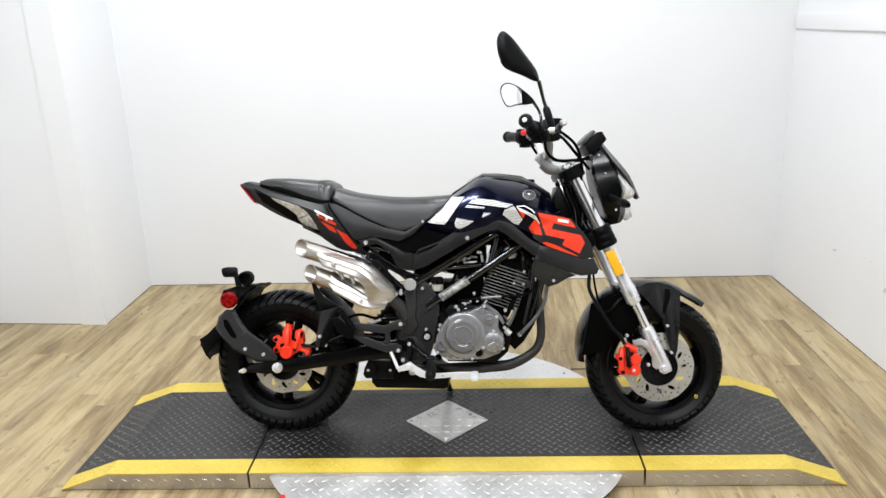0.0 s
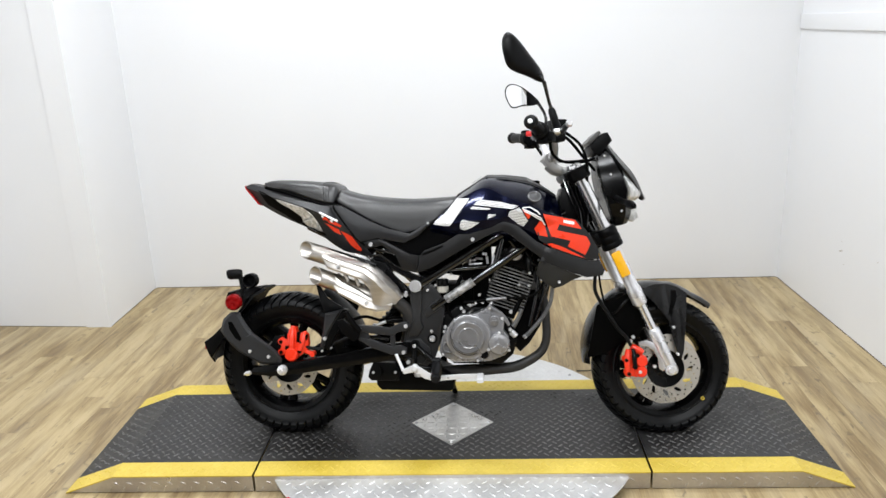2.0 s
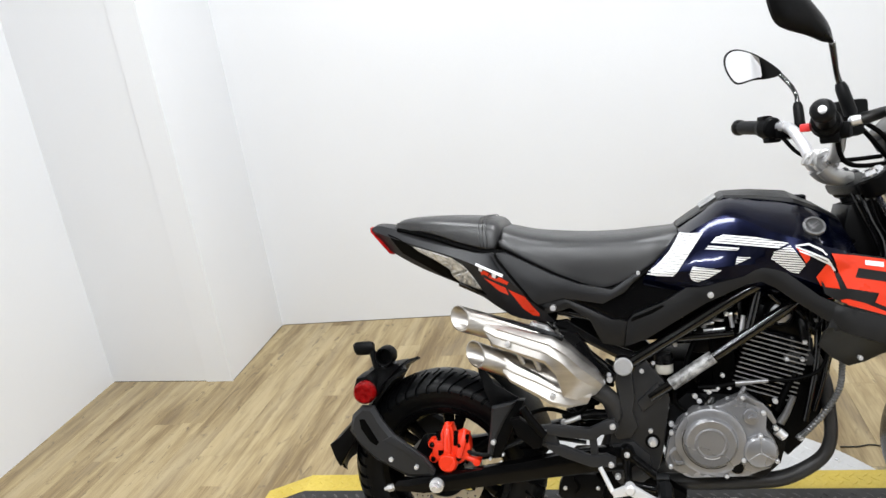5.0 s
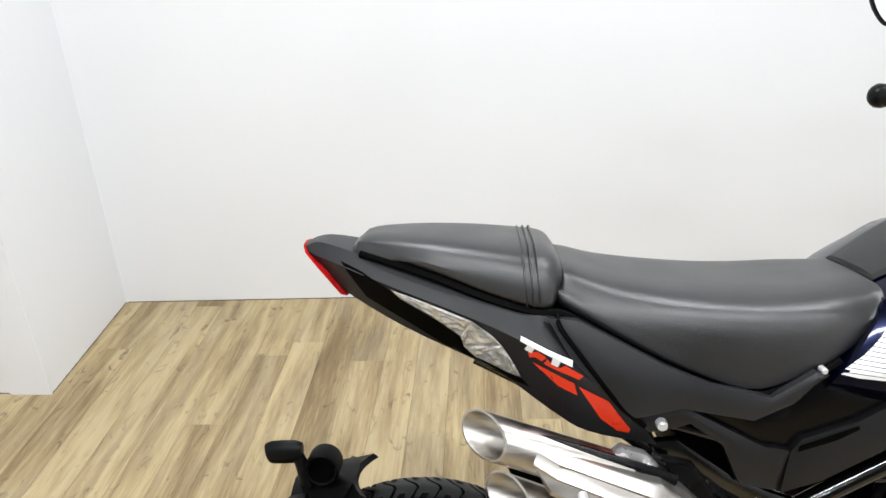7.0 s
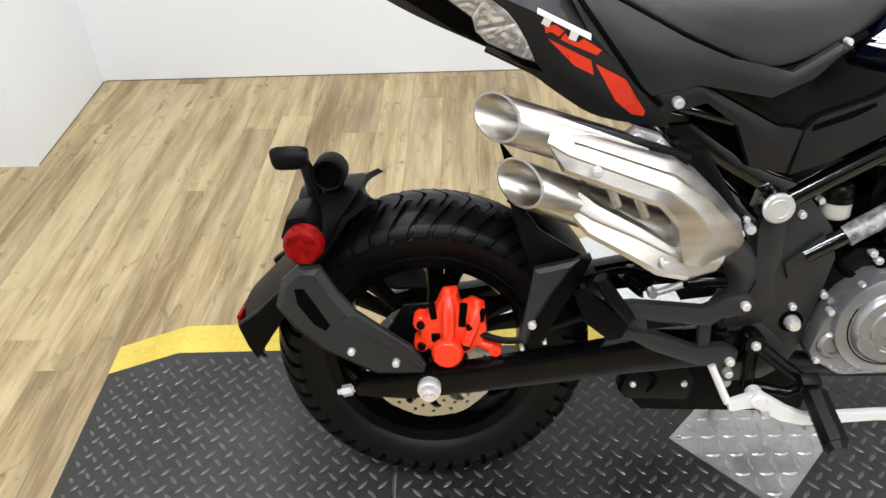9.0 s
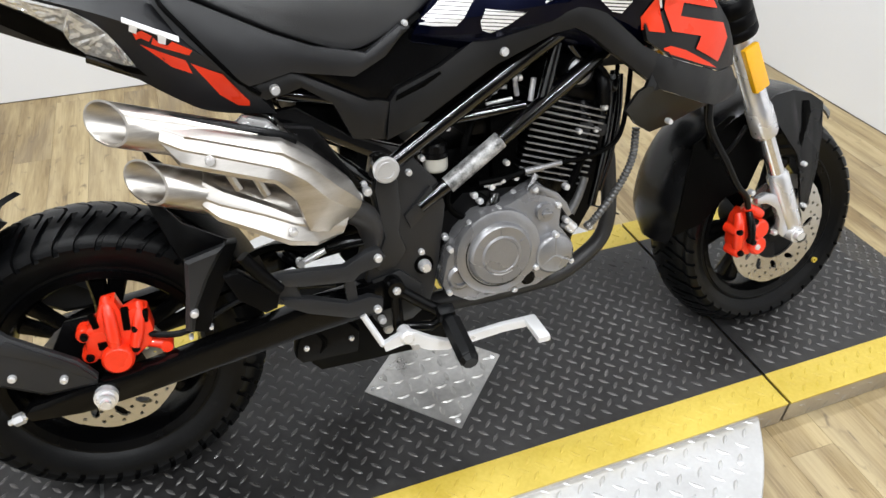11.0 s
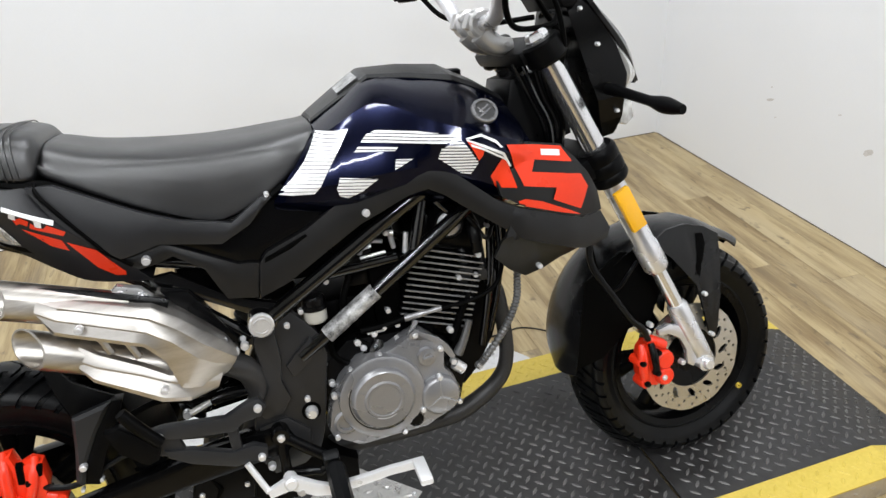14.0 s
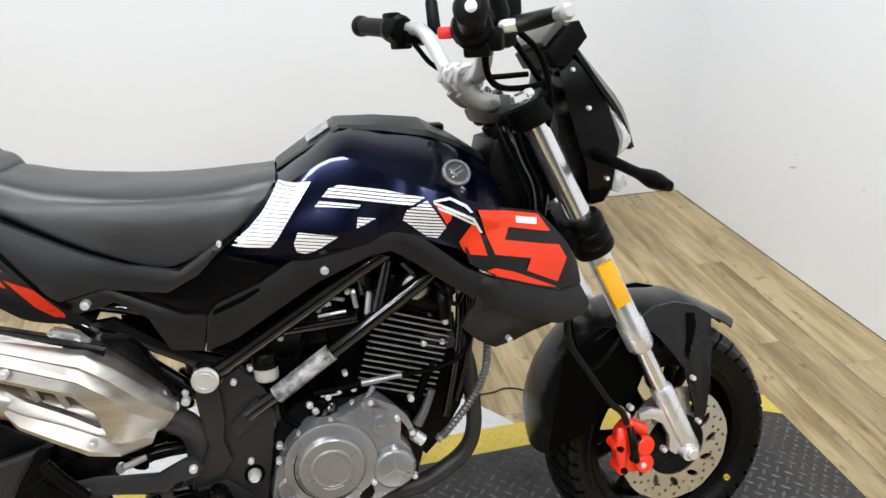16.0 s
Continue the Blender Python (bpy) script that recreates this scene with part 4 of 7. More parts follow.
for i in (0, 30):
    for j in range(12):
        bm.faces.new((g1[i][j], g1[i][j + 1], g2[i][j + 1], g2[i][j]))
guard = part("front_mudguard", bm, fender_black, bike, "glossy black front mudguard")
AHEAD = 0.012
for s in (-1, 1):
    bm = bmesh.new()
    side = bent([(0.26, 0.088), (0.36, 0.092), (0.44, 0.084), (0.50, 0.070)])
    shell(bm, [(x + AHEAD, z) for x, z in [(0.525, 0.476), (0.560, 0.494), (0.600, 0.497), (0.638, 0.486), (0.668, 0.466), (0.660, 0.430), (0.654, 0.402), (0.655, 0.34), (0.655, 0.285), (0.648, 0.256), (0.636, 0.270), (0.624, 0.330), (0.608, 0.380), (0.562, 0.440)]], lambda x, z: side(z), 0.006, 2, s)
    part("mudguard_stay", bm, fender_black, guard, "black mudguard side bracket")
    # the slot is a black sheet on the bracket, coloured like its shade
    bm = bmesh.new()
    shell(bm, [(x + AHEAD, z) for x, z in [(0.619, 0.476), (0.634, 0.474), (0.636, 0.454), (0.616, 0.393), (0.606, 0.400), (0.615, 0.437)]], lambda x, z: side(z) + 0.0012, 0.003, 1, s)
    part("stay_slot", bm, deep_black, guard, "black sheet for the shade in the slot")
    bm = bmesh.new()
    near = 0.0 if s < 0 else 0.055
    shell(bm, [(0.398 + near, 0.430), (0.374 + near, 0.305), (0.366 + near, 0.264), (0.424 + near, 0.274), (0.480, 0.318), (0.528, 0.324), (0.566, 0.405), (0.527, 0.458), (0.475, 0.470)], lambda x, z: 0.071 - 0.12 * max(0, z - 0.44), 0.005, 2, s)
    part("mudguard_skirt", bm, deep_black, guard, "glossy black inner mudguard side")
bolts([(0.646, -0.096, 0.275), (0.634, -0.094, 0.36)], 0.006, bolt_steel, guard)
bm = bmesh.new()
tube(bm, [(0.44, -0.06, 0.40), (0.455, -0.085, 0.41), (0.48, -0.09, 0.44), (0.50, -0.08, 0.45)], 0.004, 8, 4)
part("hose_guide", bm, engine_dark, guard, "dark hose guide")

# front caliper
bm = bmesh.new()
prism(bm, [(0.466, 0.210), (0.458, 0.232), (0.458, 0.262), (0.464, 0.284), (0.478, 0.298), (0.494, 0.292), (0.508, 0.270), (0.510, 0.222), (0.490, 0.205)], -0.112, -0.076, 0.007)
for cx, cz, r in ((0.503, 0.258, 0.0195), (0.502, 0.225, 0.0185)):
    lathe(bm, [(0, -0.124), (r * 0.78, -0.124), (r * 0.94, -0.121), (r, -0.116), (r, -0.085), (0, -0.085)], (cx, 0, cz), seg=24)
tube(bm, [(0.474, -0.100, 0.304), (0.480, -0.104, 0.300), (0.502, -0.110, 0.288), (0.509, -0.112, 0.284)], [0.007, 0.0105, 0.0105, 0.008], 14, 1)
tube(bm, [(0.464, -0.102, 0.292), (0.461, -0.110, 0.274), (0.460, -0.112, 0.246), (0.464, -0.108, 0.218)], [0.008, 0.0105, 0.0105, 0.008], 12, 4)
lathe(bm, [(0, -0.116), (0.008, -0.116), (0.010, -0.113), (0.010, -0.085), (0, -0.085)], (0.456, 0, 0.262), seg=16)
lathe(bm, [(0, -0.116), (0.009, -0.116), (0.011, -0.113), (0.011, -0.085), (0, -0.085)], (0.463, 0, 0.218), seg=16)
cal = part("front_caliper", bm, red_paint, bike, "red front brake caliper")
bm = bmesh.new()
tube(bm, [(0.478, -0.112, 0.296), (0.479, -0.122, 0.272), (0.480, -0.124, 0.250), (0.481, -0.122, 0.240)], [0.006, 0.0075, 0.0065, 0.009], 12, 3)
part("hose_end", bm, engine_dark, cal, "black hose end on the caliper")
bolts([(0.481, -0.127, 0.240), (0.490, -0.118, 0.276), (0.523, -0.116, 0.249), (0.456, -0.118, 0.262), (0.463, -0.118, 0.218)], 0.0075, engine_dark, cal, label="dark bolt")
bolts([(0.470, -0.116, 0.322), (0.478, -0.114, 0.334), (0.497, -0.122, 0.225), (0.545, -0.112, 0.240)], 0.0072, bolt_steel, cal)
for ob in [cal] + list(cal.children):
    for v in ob.data.vertices:
        v.co.x += 0.026
        v.co.y += 0.008
        v.co.z -= 0.001

for ob in [cowl, dash] + list(cowl.children) + list(dash.children):
    ob.data.transform(Matrix.Translation((0.016, 0, -0.006)))
for ob in [o for o in scene.objects if o not in before and o.type == "MESH"]:
    if "steered" not in ob.data:
        ob.data.transform(STEER)
        ob.data["steered"] = 1

bm = bmesh.new()
tube(bm, [(0.274, -0.190, 0.971), (0.282, -0.215, 0.972), (0.285, -0.26, 0.973), (0.286, -0.318, 0.975), (0.289, -0.372, 0.978)], [0.008, 0.0075, 0.0065, 0.0055, 0.0060], 12, 4, flat=1.3)
tube(bm, [(0.289, -0.370, 0.978), (0.290, -0.380, 0.978), (0.2905, -0.391, 0.978)], [0.006, 0.0105, 0.006], 12, 3)
lever = part("lever", bm, silver_paint, bike, "silver front brake lever with a ball end")
bm = bmesh.new()
tube(bm, [(0.2825, -0.222, 0.972), (0.285, -0.262, 0.973), (0.286, -0.320, 0.975), (0.288, -0.356, 0.977)], [0.0085, 0.0085, 0.0075, 0.0062], 12, 2, flat=1.3)
part("lever_sleeve", bm, rubber, lever, "black lever sleeve")
bm = bmesh.new()
tube(bm, [(0.258, -0.236, 0.970), (0.262, -0.238, 0.970), (0.284, -0.240, 0.971), (0.290, -0.240, 0.971)], [0.005, 0.0085, 0.0085, 0.006], 14, 1)
part("lever_pivot", bm, bolt_steel, lever, "steel lever pivot bolt")

bm = bmesh.new()
lathe(bm, [(0.0030, -0.0012), (0.0058, -0.0012), (0.0058, 0.0035), (0.0030, 0.0035)], (0.7355, -0.0600, 0.127), seg=16, closed=True)
part("tyre_mark", bm, safety_yellow, front_wheel, "small yellow paint ring on the tyre")

# front turn signals on long stalks
for s, back in ((-1, 0.0), (1, 0.030)):
    bm = bmesh.new()
    tube(bm, [(0.462 - back, s * 0.070, 0.772), (0.466 - back, s * 0.130, 0.766), (0.472 - back, s * 0.176, 0.759), (0.475 - back, s * 0.196, 0.756), (0.481 - back, s * 0.226, 0.751), (0.486 - back, s * 0.264, 0.747)], [0.0095, 0.0080, 0.0075, 0.0080, 0.0120, 0.0065], 12, 3, flat=1.15)
    sig = part("turn_signal", bm, matte_black, bike, "slim black turn signal on a stalk")
    bm = bmesh.new()
    tube(bm, [(0.482 - back, s * 0.206, 0.755), (0.487 - back, s * 0.224, 0.752), (0.489 - back, s * 0.250, 0.749)], [0.006, 0.0095, 0.005], 10, 3)
    part("lens", bm, smoke_plastic, sig, "smoked lens")

# mirrors
def mirror(s, foot, top, bend, outline, c):
    f, t = Vector(foot), Vector(top)
    bm = bmesh.new()
    tube(bm, [f, t] + bend, [0.006, 0.0055, 0.005, 0.0055, 0.006], 10, 4)
    stem = part("mirror_stem", bm, frame_black, bike, "black mirror stem")
    bm = bmesh.new()
    tube(bm, [f, f.lerp(t, 0.1), f.lerp(t, 0.85), t], [0.010, 0.0125, 0.0115, 0.008], 14, 1)
    part("stem_boot", bm, rubber, stem, "black rubber stem boot")
    out = smooth_path([(x, z, 0) for x, z in outline + outline[:1]], 3)[:-1]
    cx, cz = c
    y0, x0 = abs(bend[-1][1]) + 0.004, bend[-1][0]

    def ring(bm, f, k):
        pts = [(cx + (p[0] - cx) * f, cz + (p[1] - cz) * f) for p in out]
        return [bm.verts.new((x, s * (y0 + k + 0.62 * (x0 - x)), z)) for x, z in pts]

    bm = bmesh.new()
    rings = [ring(bm, f, k) for k, f in ((0.0, 0.97), (0.004, 1.0), (0.012, 0.94), (0.022, 0.74), (0.028, 0.40))]
    for a, b in zip(rings, rings[1:]):
        for i in range(len(out)):
            bm.faces.new((a[i], a[(i + 1) % len(out)], b[(i + 1) % len(out)], b[i]))
    bm.faces.new(rings[-1])
    bm.faces.new(rings[0][::-1])
    part("mirror_head", bm, dark_plastic, stem, "dark plastic mirror shell")
    bm = bmesh.new()
    glass = ring(bm, 0.90, -0.0008)
    bm.faces.new(glass)
    for v in glass:
        v.co.x = min(v.co.x, cx + 0.45 * (x0 - cx))
    part("mirror_glass", bm, mirror_glass, stem, "mirror glass", smooth=False)


mirror(-1, (0.272, -0.205, 0.981), (0.254, -0.208, 1.042), [Vector((0.247, -0.218, 1.062)), Vector((0.239, -0.240, 1.087)), Vector((0.231, -0.262, 1.110))],
       [(0.233, 1.106), (0.224, 1.140), (0.186, 1.188), (0.150, 1.229), (0.124, 1.240), (0.110, 1.212), (0.117, 1.164), (0.134, 1.137), (0.183, 1.121), (0.209, 1.110)], (0.166, 1.172))
mirror(1, (0.272, 0.205, 0.975), (0.269, 0.212, 1.042), [Vector((0.268, 0.216, 1.060)), Vector((0.262, 0.240, 1.085)), Vector((0.247, 0.268, 1.115))],
       [(0.254, 1.116), (0.243, 1.134), (0.210, 1.168), (0.180, 1.190), (0.152, 1.200), (0.132, 1.190), (0.128, 1.165), (0.138, 1.132), (0.156, 1.110), (0.190, 1.114), (0.222, 1.112)], (0.170, 1.152))

# -- tank
bm = bmesh.new()
tank_st = []
tank_st.append([(-0.035, 0, 0.792), (-0.036, -0.055, 0.790), (-0.060, -0.125, 0.757), (-0.108, -0.150, 0.705), (-0.118, -0.140, 0.682), (-0.10, -0.10, 0.66), (-0.10, 0, 0.65)])
tank_st.append([(0.005, 0, 0.818), (0.004, -0.064, 0.814), (-0.008, -0.138, 0.788), (-0.042, -0.160, 0.705), (-0.045, -0.140, 0.668), (-0.04, -0.10, 0.64), (-0.04, 0, 0.63)])
tank_st.append([(0.060, 0, 0.853), (0.058, -0.072, 0.845), (0.052, -0.146, 0.811), (0.045, -0.178, 0.712), (0.045, -0.155, 0.672), (0.05, -0.10, 0.63), (0.05, 0, 0.62)])
tank_st.append([(0.120, 0, 0.851), (0.120, -0.078, 0.840), (0.118, -0.190, 0.781), (0.118, -0.194, 0.715), (0.118, -0.165, 0.672), (0.12, -0.10, 0.63), (0.12, 0, 0.62)])
tank_st.append([(0.188, 0, 0.842), (0.188, -0.080, 0.828), (0.188, -0.204, 0.754), (0.192, -0.200, 0.705), (0.192, -0.172, 0.655), (0.19, -0.10, 0.62), (0.19, 0, 0.61)])
tank_st.append([(0.235, 0, 0.816), (0.236, -0.074, 0.806), (0.246, -0.190, 0.732), (0.255, -0.184, 0.690), (0.255, -0.160, 0.632), (0.25, -0.10, 0.61), (0.25, 0, 0.60)])
tank_st.append([(0.275, 0, 0.788), (0.277, -0.058, 0.780), (0.288, -0.148, 0.718), (0.300, -0.155, 0.685), (0.300, -0.130, 0.630), (0.29, -0.08, 0.61), (0.29, 0, 0.60)])
loft_half(bm, tank_st, 4, 2)
tank = part("fuel_tank", bm, gloss_black, bike, "glossy blue-black fuel tank", angle=22)
bm = bmesh.new()
lift = Vector((0, 0, 0.004))
cov = []
for s_ in tank_st:
    a, b, c = (Vector(v) for v in s_[:3])
    e = b.lerp(c, 0.10)
    row = [a + lift, a.lerp(b, 0.5) + lift * 1.3, b + lift, e + Vector((0, -0.002, 0.003)), e + Vector((0, 0.004, -0.003)), Vector((b.x, b.y * 0.8, b.z - 0.006)), Vector((a.x, 0, a.z - 0.006))]
    cov.append([tuple(v) for v in row])
loft_half(bm, cov, 1, 1)
tank_cover = part("tank_cover", bm, cover_grey, tank, "matt black tank top cover", angle=9)
bm = bmesh.new()
lathe(bm, [(0.0, 0.008), (0.022, 0.008), (0.026, 0.005), (0.026, -0.01), (0, -0.01)], (0.205, 0, 0.826), "Z", 28)
part("filler_cap", bm, matte_black, tank, "black filler cap")
bm = bmesh.new()
add(bm, [(0.010, -0.058, 0.8262), (0.044, -0.062, 0.8460), (0.044, -0.010, 0.8525), (0.010, -0.010, 0.8322)], [(0, 1, 2, 3)])
part("warning_label", bm, label_silver, tank_cover, "grey sticker with small print", smooth=False)

# shroud wings
wing = bent([(-0.12, 0.152), (0.0, 0.168), (0.11, 0.192), (0.25, 0.196), (0.33, 0.182), (0.41, 0.150)])
shrouds = []
for s in (-1, 1):
    bm = bmesh.new()
    tuck = bent([(0.56, -0.006), (0.60, 0.0), (0.66, 0.0), (0.74, -0.020)])
    shell(bm, [(0.205, 0.700), (0.222, 0.731), (0.262, 0.724), (0.330, 0.7085), (0.352, 0.685), (0.376, 0.655), (0.394, 0.622), (0.402, 0.586), (0.362, 0.585), (0.335, 0.594), (0.262, 0.620), (0.215, 0.650)], lambda x, z: wing(x) + tuck(z), 0.012, 2, s)
    up = part("shroud", bm, cover_grey, bike, "dark grey tank shroud", angle=30)
    shrouds.append(up)
    bm = bmesh.new()
    tuck2 = bent([(0.49, -0.060), (0.574, -0.004), (0.577, 0.004), (0.625, 0.002), (0.645, -0.004)])
    shell(bm, [(0.228, 0.632), (0.262, 0.6195), (0.335, 0.593), (0.362, 0.583), (0.402, 0.583), (0.4165, 0.552), (0.410, 0.535), (0.358, 0.5325), (0.317, 0.547), (0.2375, 0.5795), (0.224, 0.606)], lambda x, z: wing(x) + tuck2(z + 0.36 * (x - 0.235)), 0.010, 2, s, 0.006, 0.0025)
    skirt = part("shroud_skirt", bm, cover_grey, bike, "matt black lower shroud", angle=25)
    bm = bmesh.new()
    shell(bm, [(0.224, 0.604), (0.2375, 0.579), (0.317, 0.5465), (0.345, 0.535), (0.316, 0.524), (0.290, 0.506), (0.262, 0.496), (0.232, 0.515), (0.206, 0.543), (0.212, 0.575)], lambda x, z: wing(x) + tuck2(z + 0.36 * (x - 0.235)), 0.010, 2, s, 0.006, 0.0025)
    part("shroud_fin", bm, cover_grey, skirt, angle=25)
bolts([(0.276, -0.172, 0.519)], 0.006)

# frame cover: a chevron band along the frame rail
rail = bent([(-0.26, 0.147), (-0.15, 0.144), (0.0, 0.147), (0.06, 0.172), (0.11, 0.190), (0.18, 0.196), (0.28, 0.196)])
band_out = [(-0.163, 0.551), (-0.154, 0.604), (-0.141, 0.619), (-0.079, 0.642), (-0.025, 0.674), (0.029, 0.698), (0.074, 0.713), (0.108, 0.717), (0.135, 0.708), (0.171, 0.677), (0.208, 0.645), (0.242, 0.627), (0.269, 0.617),
            (0.266, 0.580), (0.244, 0.576), (0.216, 0.598), (0.157, 0.643), (0.128, 0.667), (0.105, 0.680), (0.078, 0.674), (0.004, 0.636), (-0.071, 0.593), (-0.118, 0.566)]
for s in (-1, 1):
    bm = bmesh.new()
    shell(bm, band_out, lambda x, z: rail(x), 0.022, 2, s, 0.007, 0.0025)
    band = part("frame_cover", bm, cover_grey, bike, "matt black frame cover", angle=30)
    # no recess is cut: a black sheet on the band gives its shade
    bm = bmesh.new()
    shell(bm, [(-0.147, 0.604), (-0.145, 0.612), (-0.081, 0.637), (-0.079, 0.633), (-0.104, 0.619)], lambda x, z: rail(x) + 0.0012, 0.002, 1, s)
    part("cover_slot", bm, deep_black, band, "black sheet for the shade in the recess")
    bm = bmesh.new()
    shell(bm, [(-0.345, 0.652), (-0.320, 0.656), (-0.284, 0.664), (-0.268, 0.655), (-0.199, 0.617), (-0.184, 0.609), (-0.170, 0.608), (-0.155, 0.604), (-0.165, 0.551), (-0.209, 0.559), (-0.219, 0.581), (-0.232, 0.612), (-0.271, 0.640), (-0.292, 0.634), (-0.318, 0.630), (-0.335, 0.640)], lambda x, z: rail(x) - 0.001 - 0.10 * max(0, 0.60 - z), 0.02, 2, s, 0.006, 0.0025)
    part("side_cover", bm, cover_grey, bike, "matt dark plastic side cover", angle=30)
    bm = bmesh.new()
    shell(bm, [(-0.119, 0.697), (-0.029, 0.675), (-0.079, 0.644), (-0.141, 0.621), (-0.155, 0.606), (-0.170, 0.610), (-0.184, 0.611), (-0.268, 0.657), (-0.282, 0.664), (-0.200, 0.648), (-0.156, 0.668), (-0.132, 0.692)], lambda x, z: rail(x) - 0.010, 0.010, 2, s)
    part("cover_insert", bm, guard_black, bike, "glossy black insert", angle=30)
    bm = bmesh.new()
    seatside = bent([(-0.45, 0.148), (-0.40, 0.154), (-0.33, 0.157), (-0.20, 0.152), (-0.10, 0.152)])
    shell(bm, [(-0.436, 0.768), (-0.402, 0.766), (-0.356, 0.742), (-0.30, 0.712), (-0.249, 0.690), (-0.182, 0.674), (-0.134, 0.704), (-0.120, 0.701), (-0.133, 0.691), (-0.157, 0.667), (-0.201, 0.646), (-0.284, 0.663), (-0.320, 0.655), (-0.345, 0.651), (-0.366, 0.676), (-0.410, 0.722)], lambda x, z: seatside(x) - 0.18 * max(0, z - 0.70), 0.014, 2, s, 0.006, 0.0025)
    part("side_panel", bm, tail_grey, bike, "matt dark panel under the seat", angle=30)
bolts([(0.013, -0.150, 0.653), (-0.306, -0.152, 0.643)], 0.0085)
bolts([(-0.126, -0.146, 0.706)], 0.005)

# seats
bm = bmesh.new()
def seat_row(x, zt, w, xb, zb, d=0.016):
    return [(x, 0, zt), (x, -w * 0.55, zt - 0.001), (x, -w * 0.85, zt - d * 0.55), (x + (xb - x) * 0.3, -w, zt - d * 1.7), (x + (xb - x) * 0.75, -w * 1.05, zb + 0.012), (xb, -w * 1.03, zb), (xb, -w * 0.8, zb - 0.004), (xb, 0, zb - 0.004)]
loft_half(bm, [seat_row(-0.420, 0.806, 0.085, -0.426, 0.788, 0.008), seat_row(-0.410, 0.817, 0.100, -0.416, 0.775), seat_row(-0.355, 0.802, 0.115, -0.362, 0.745), seat_row(-0.28, 0.791, 0.125, -0.285, 0.706), seat_row(-0.21, 0.785, 0.128, -0.205, 0.678),
               seat_row(-0.15, 0.784, 0.128, -0.150, 0.690), seat_row(-0.095, 0.786, 0.124, -0.100, 0.716), seat_row(-0.055, 0.788, 0.112, -0.066, 0.742), seat_row(-0.040, 0.790, 0.10, -0.046, 0.765, 0.008)], 4, 3)
part("rider_seat", bm, leather, bike, "black leatherette rider seat", angle=60)
bm = bmesh.new()
loft_half(bm, [seat_row(-0.676, 0.840, 0.045, -0.664, 0.834, 0.006), seat_row(-0.654, 0.852, 0.060, -0.634, 0.829), seat_row(-0.590, 0.853, 0.085, -0.566, 0.812), seat_row(-0.524, 0.849, 0.100, -0.505, 0.790), seat_row(-0.460, 0.842, 0.110, -0.450, 0.775),
               seat_row(-0.428, 0.836, 0.108, -0.430, 0.774), seat_row(-0.414, 0.820, 0.098, -0.422, 0.782, 0.01)], 4, 3)
pillion = part("pillion_seat", bm, leather, bike, "black leatherette pillion seat", angle=60)
bm = bmesh.new()
for x0 in (-0.446, -0.454, -0.462):
    r = seat_row(x0, 0.8430, 0.1102, x0 + 0.004, 0.774)
    for s in (-1, 1):
        tube(bm, [(p[0], s * abs(p[1]) * 1.004, p[2] + 0.0004) for p in r[:6]], 0.0011, 6, 3)
part("seam", bm, leather, pillion, "stitched seat seam")

# tail
bm = bmesh.new()
tail_st = []
tail_st.append([(-0.744, 0, 0.838), (-0.741, -0.020, 0.836), (-0.737, -0.026, 0.829), (-0.733, -0.02, 0.822), (-0.731, 0, 0.82)])
tail_st.append([(-0.718, 0, 0.846), (-0.717, -0.030, 0.842), (-0.706, -0.048, 0.822), (-0.694, -0.035, 0.782), (-0.692, 0, 0.778)])
tail_st.append([(-0.652, 0, 0.835), (-0.650, -0.055, 0.826), (-0.632, -0.080, 0.798), (-0.612, -0.055, 0.735), (-0.61, 0, 0.732)])
tail_st.append([(-0.530, 0, 0.815), (-0.530, -0.090, 0.799), (-0.515, -0.125, 0.762), (-0.500, -0.080, 0.686), (-0.495, 0, 0.68)])
tail_st.append([(-0.470, 0, 0.79), (-0.470, -0.108, 0.777), (-0.455, -0.146, 0.738), (-0.430, -0.100, 0.640), (-0.425, 0, 0.64)])
tail_st.append([(-0.437, 0, 0.775), (-0.437, -0.118, 0.768), (-0.412, -0.152, 0.715), (-0.385, -0.115, 0.618), (-0.38, 0, 0.62)])
tail_st.append([(-0.390, 0, 0.75), (-0.384, -0.12, 0.724), (-0.350, -0.149, 0.668), (-0.306, -0.128, 0.607), (-0.303, 0, 0.62)])
loft_half(bm, tail_st, 4, 1)
tail = part("tail_cowl", bm, tail_grey, bike, "matt dark grey tail cowl", angle=25)
# black strips along the seams stand in for the shade in the gaps
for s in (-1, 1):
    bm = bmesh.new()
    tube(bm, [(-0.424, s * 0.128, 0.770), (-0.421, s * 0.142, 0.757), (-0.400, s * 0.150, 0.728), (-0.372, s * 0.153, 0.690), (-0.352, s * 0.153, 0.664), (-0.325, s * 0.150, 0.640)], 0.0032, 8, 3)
    part("panel_gap", bm, deep_black, tail, "black strip for the shade in the gap beside the side panel")
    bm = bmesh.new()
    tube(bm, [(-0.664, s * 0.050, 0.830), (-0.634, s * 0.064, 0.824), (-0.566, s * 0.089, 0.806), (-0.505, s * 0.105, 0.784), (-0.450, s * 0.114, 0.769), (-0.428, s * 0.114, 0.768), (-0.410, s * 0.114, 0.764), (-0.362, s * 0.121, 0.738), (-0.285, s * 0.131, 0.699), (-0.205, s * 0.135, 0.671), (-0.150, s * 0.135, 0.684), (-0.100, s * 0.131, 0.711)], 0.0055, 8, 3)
    part("seat_gap", bm, deep_black, tail, "black strip for the shade in the gap under the seat")
bm = bmesh.new()
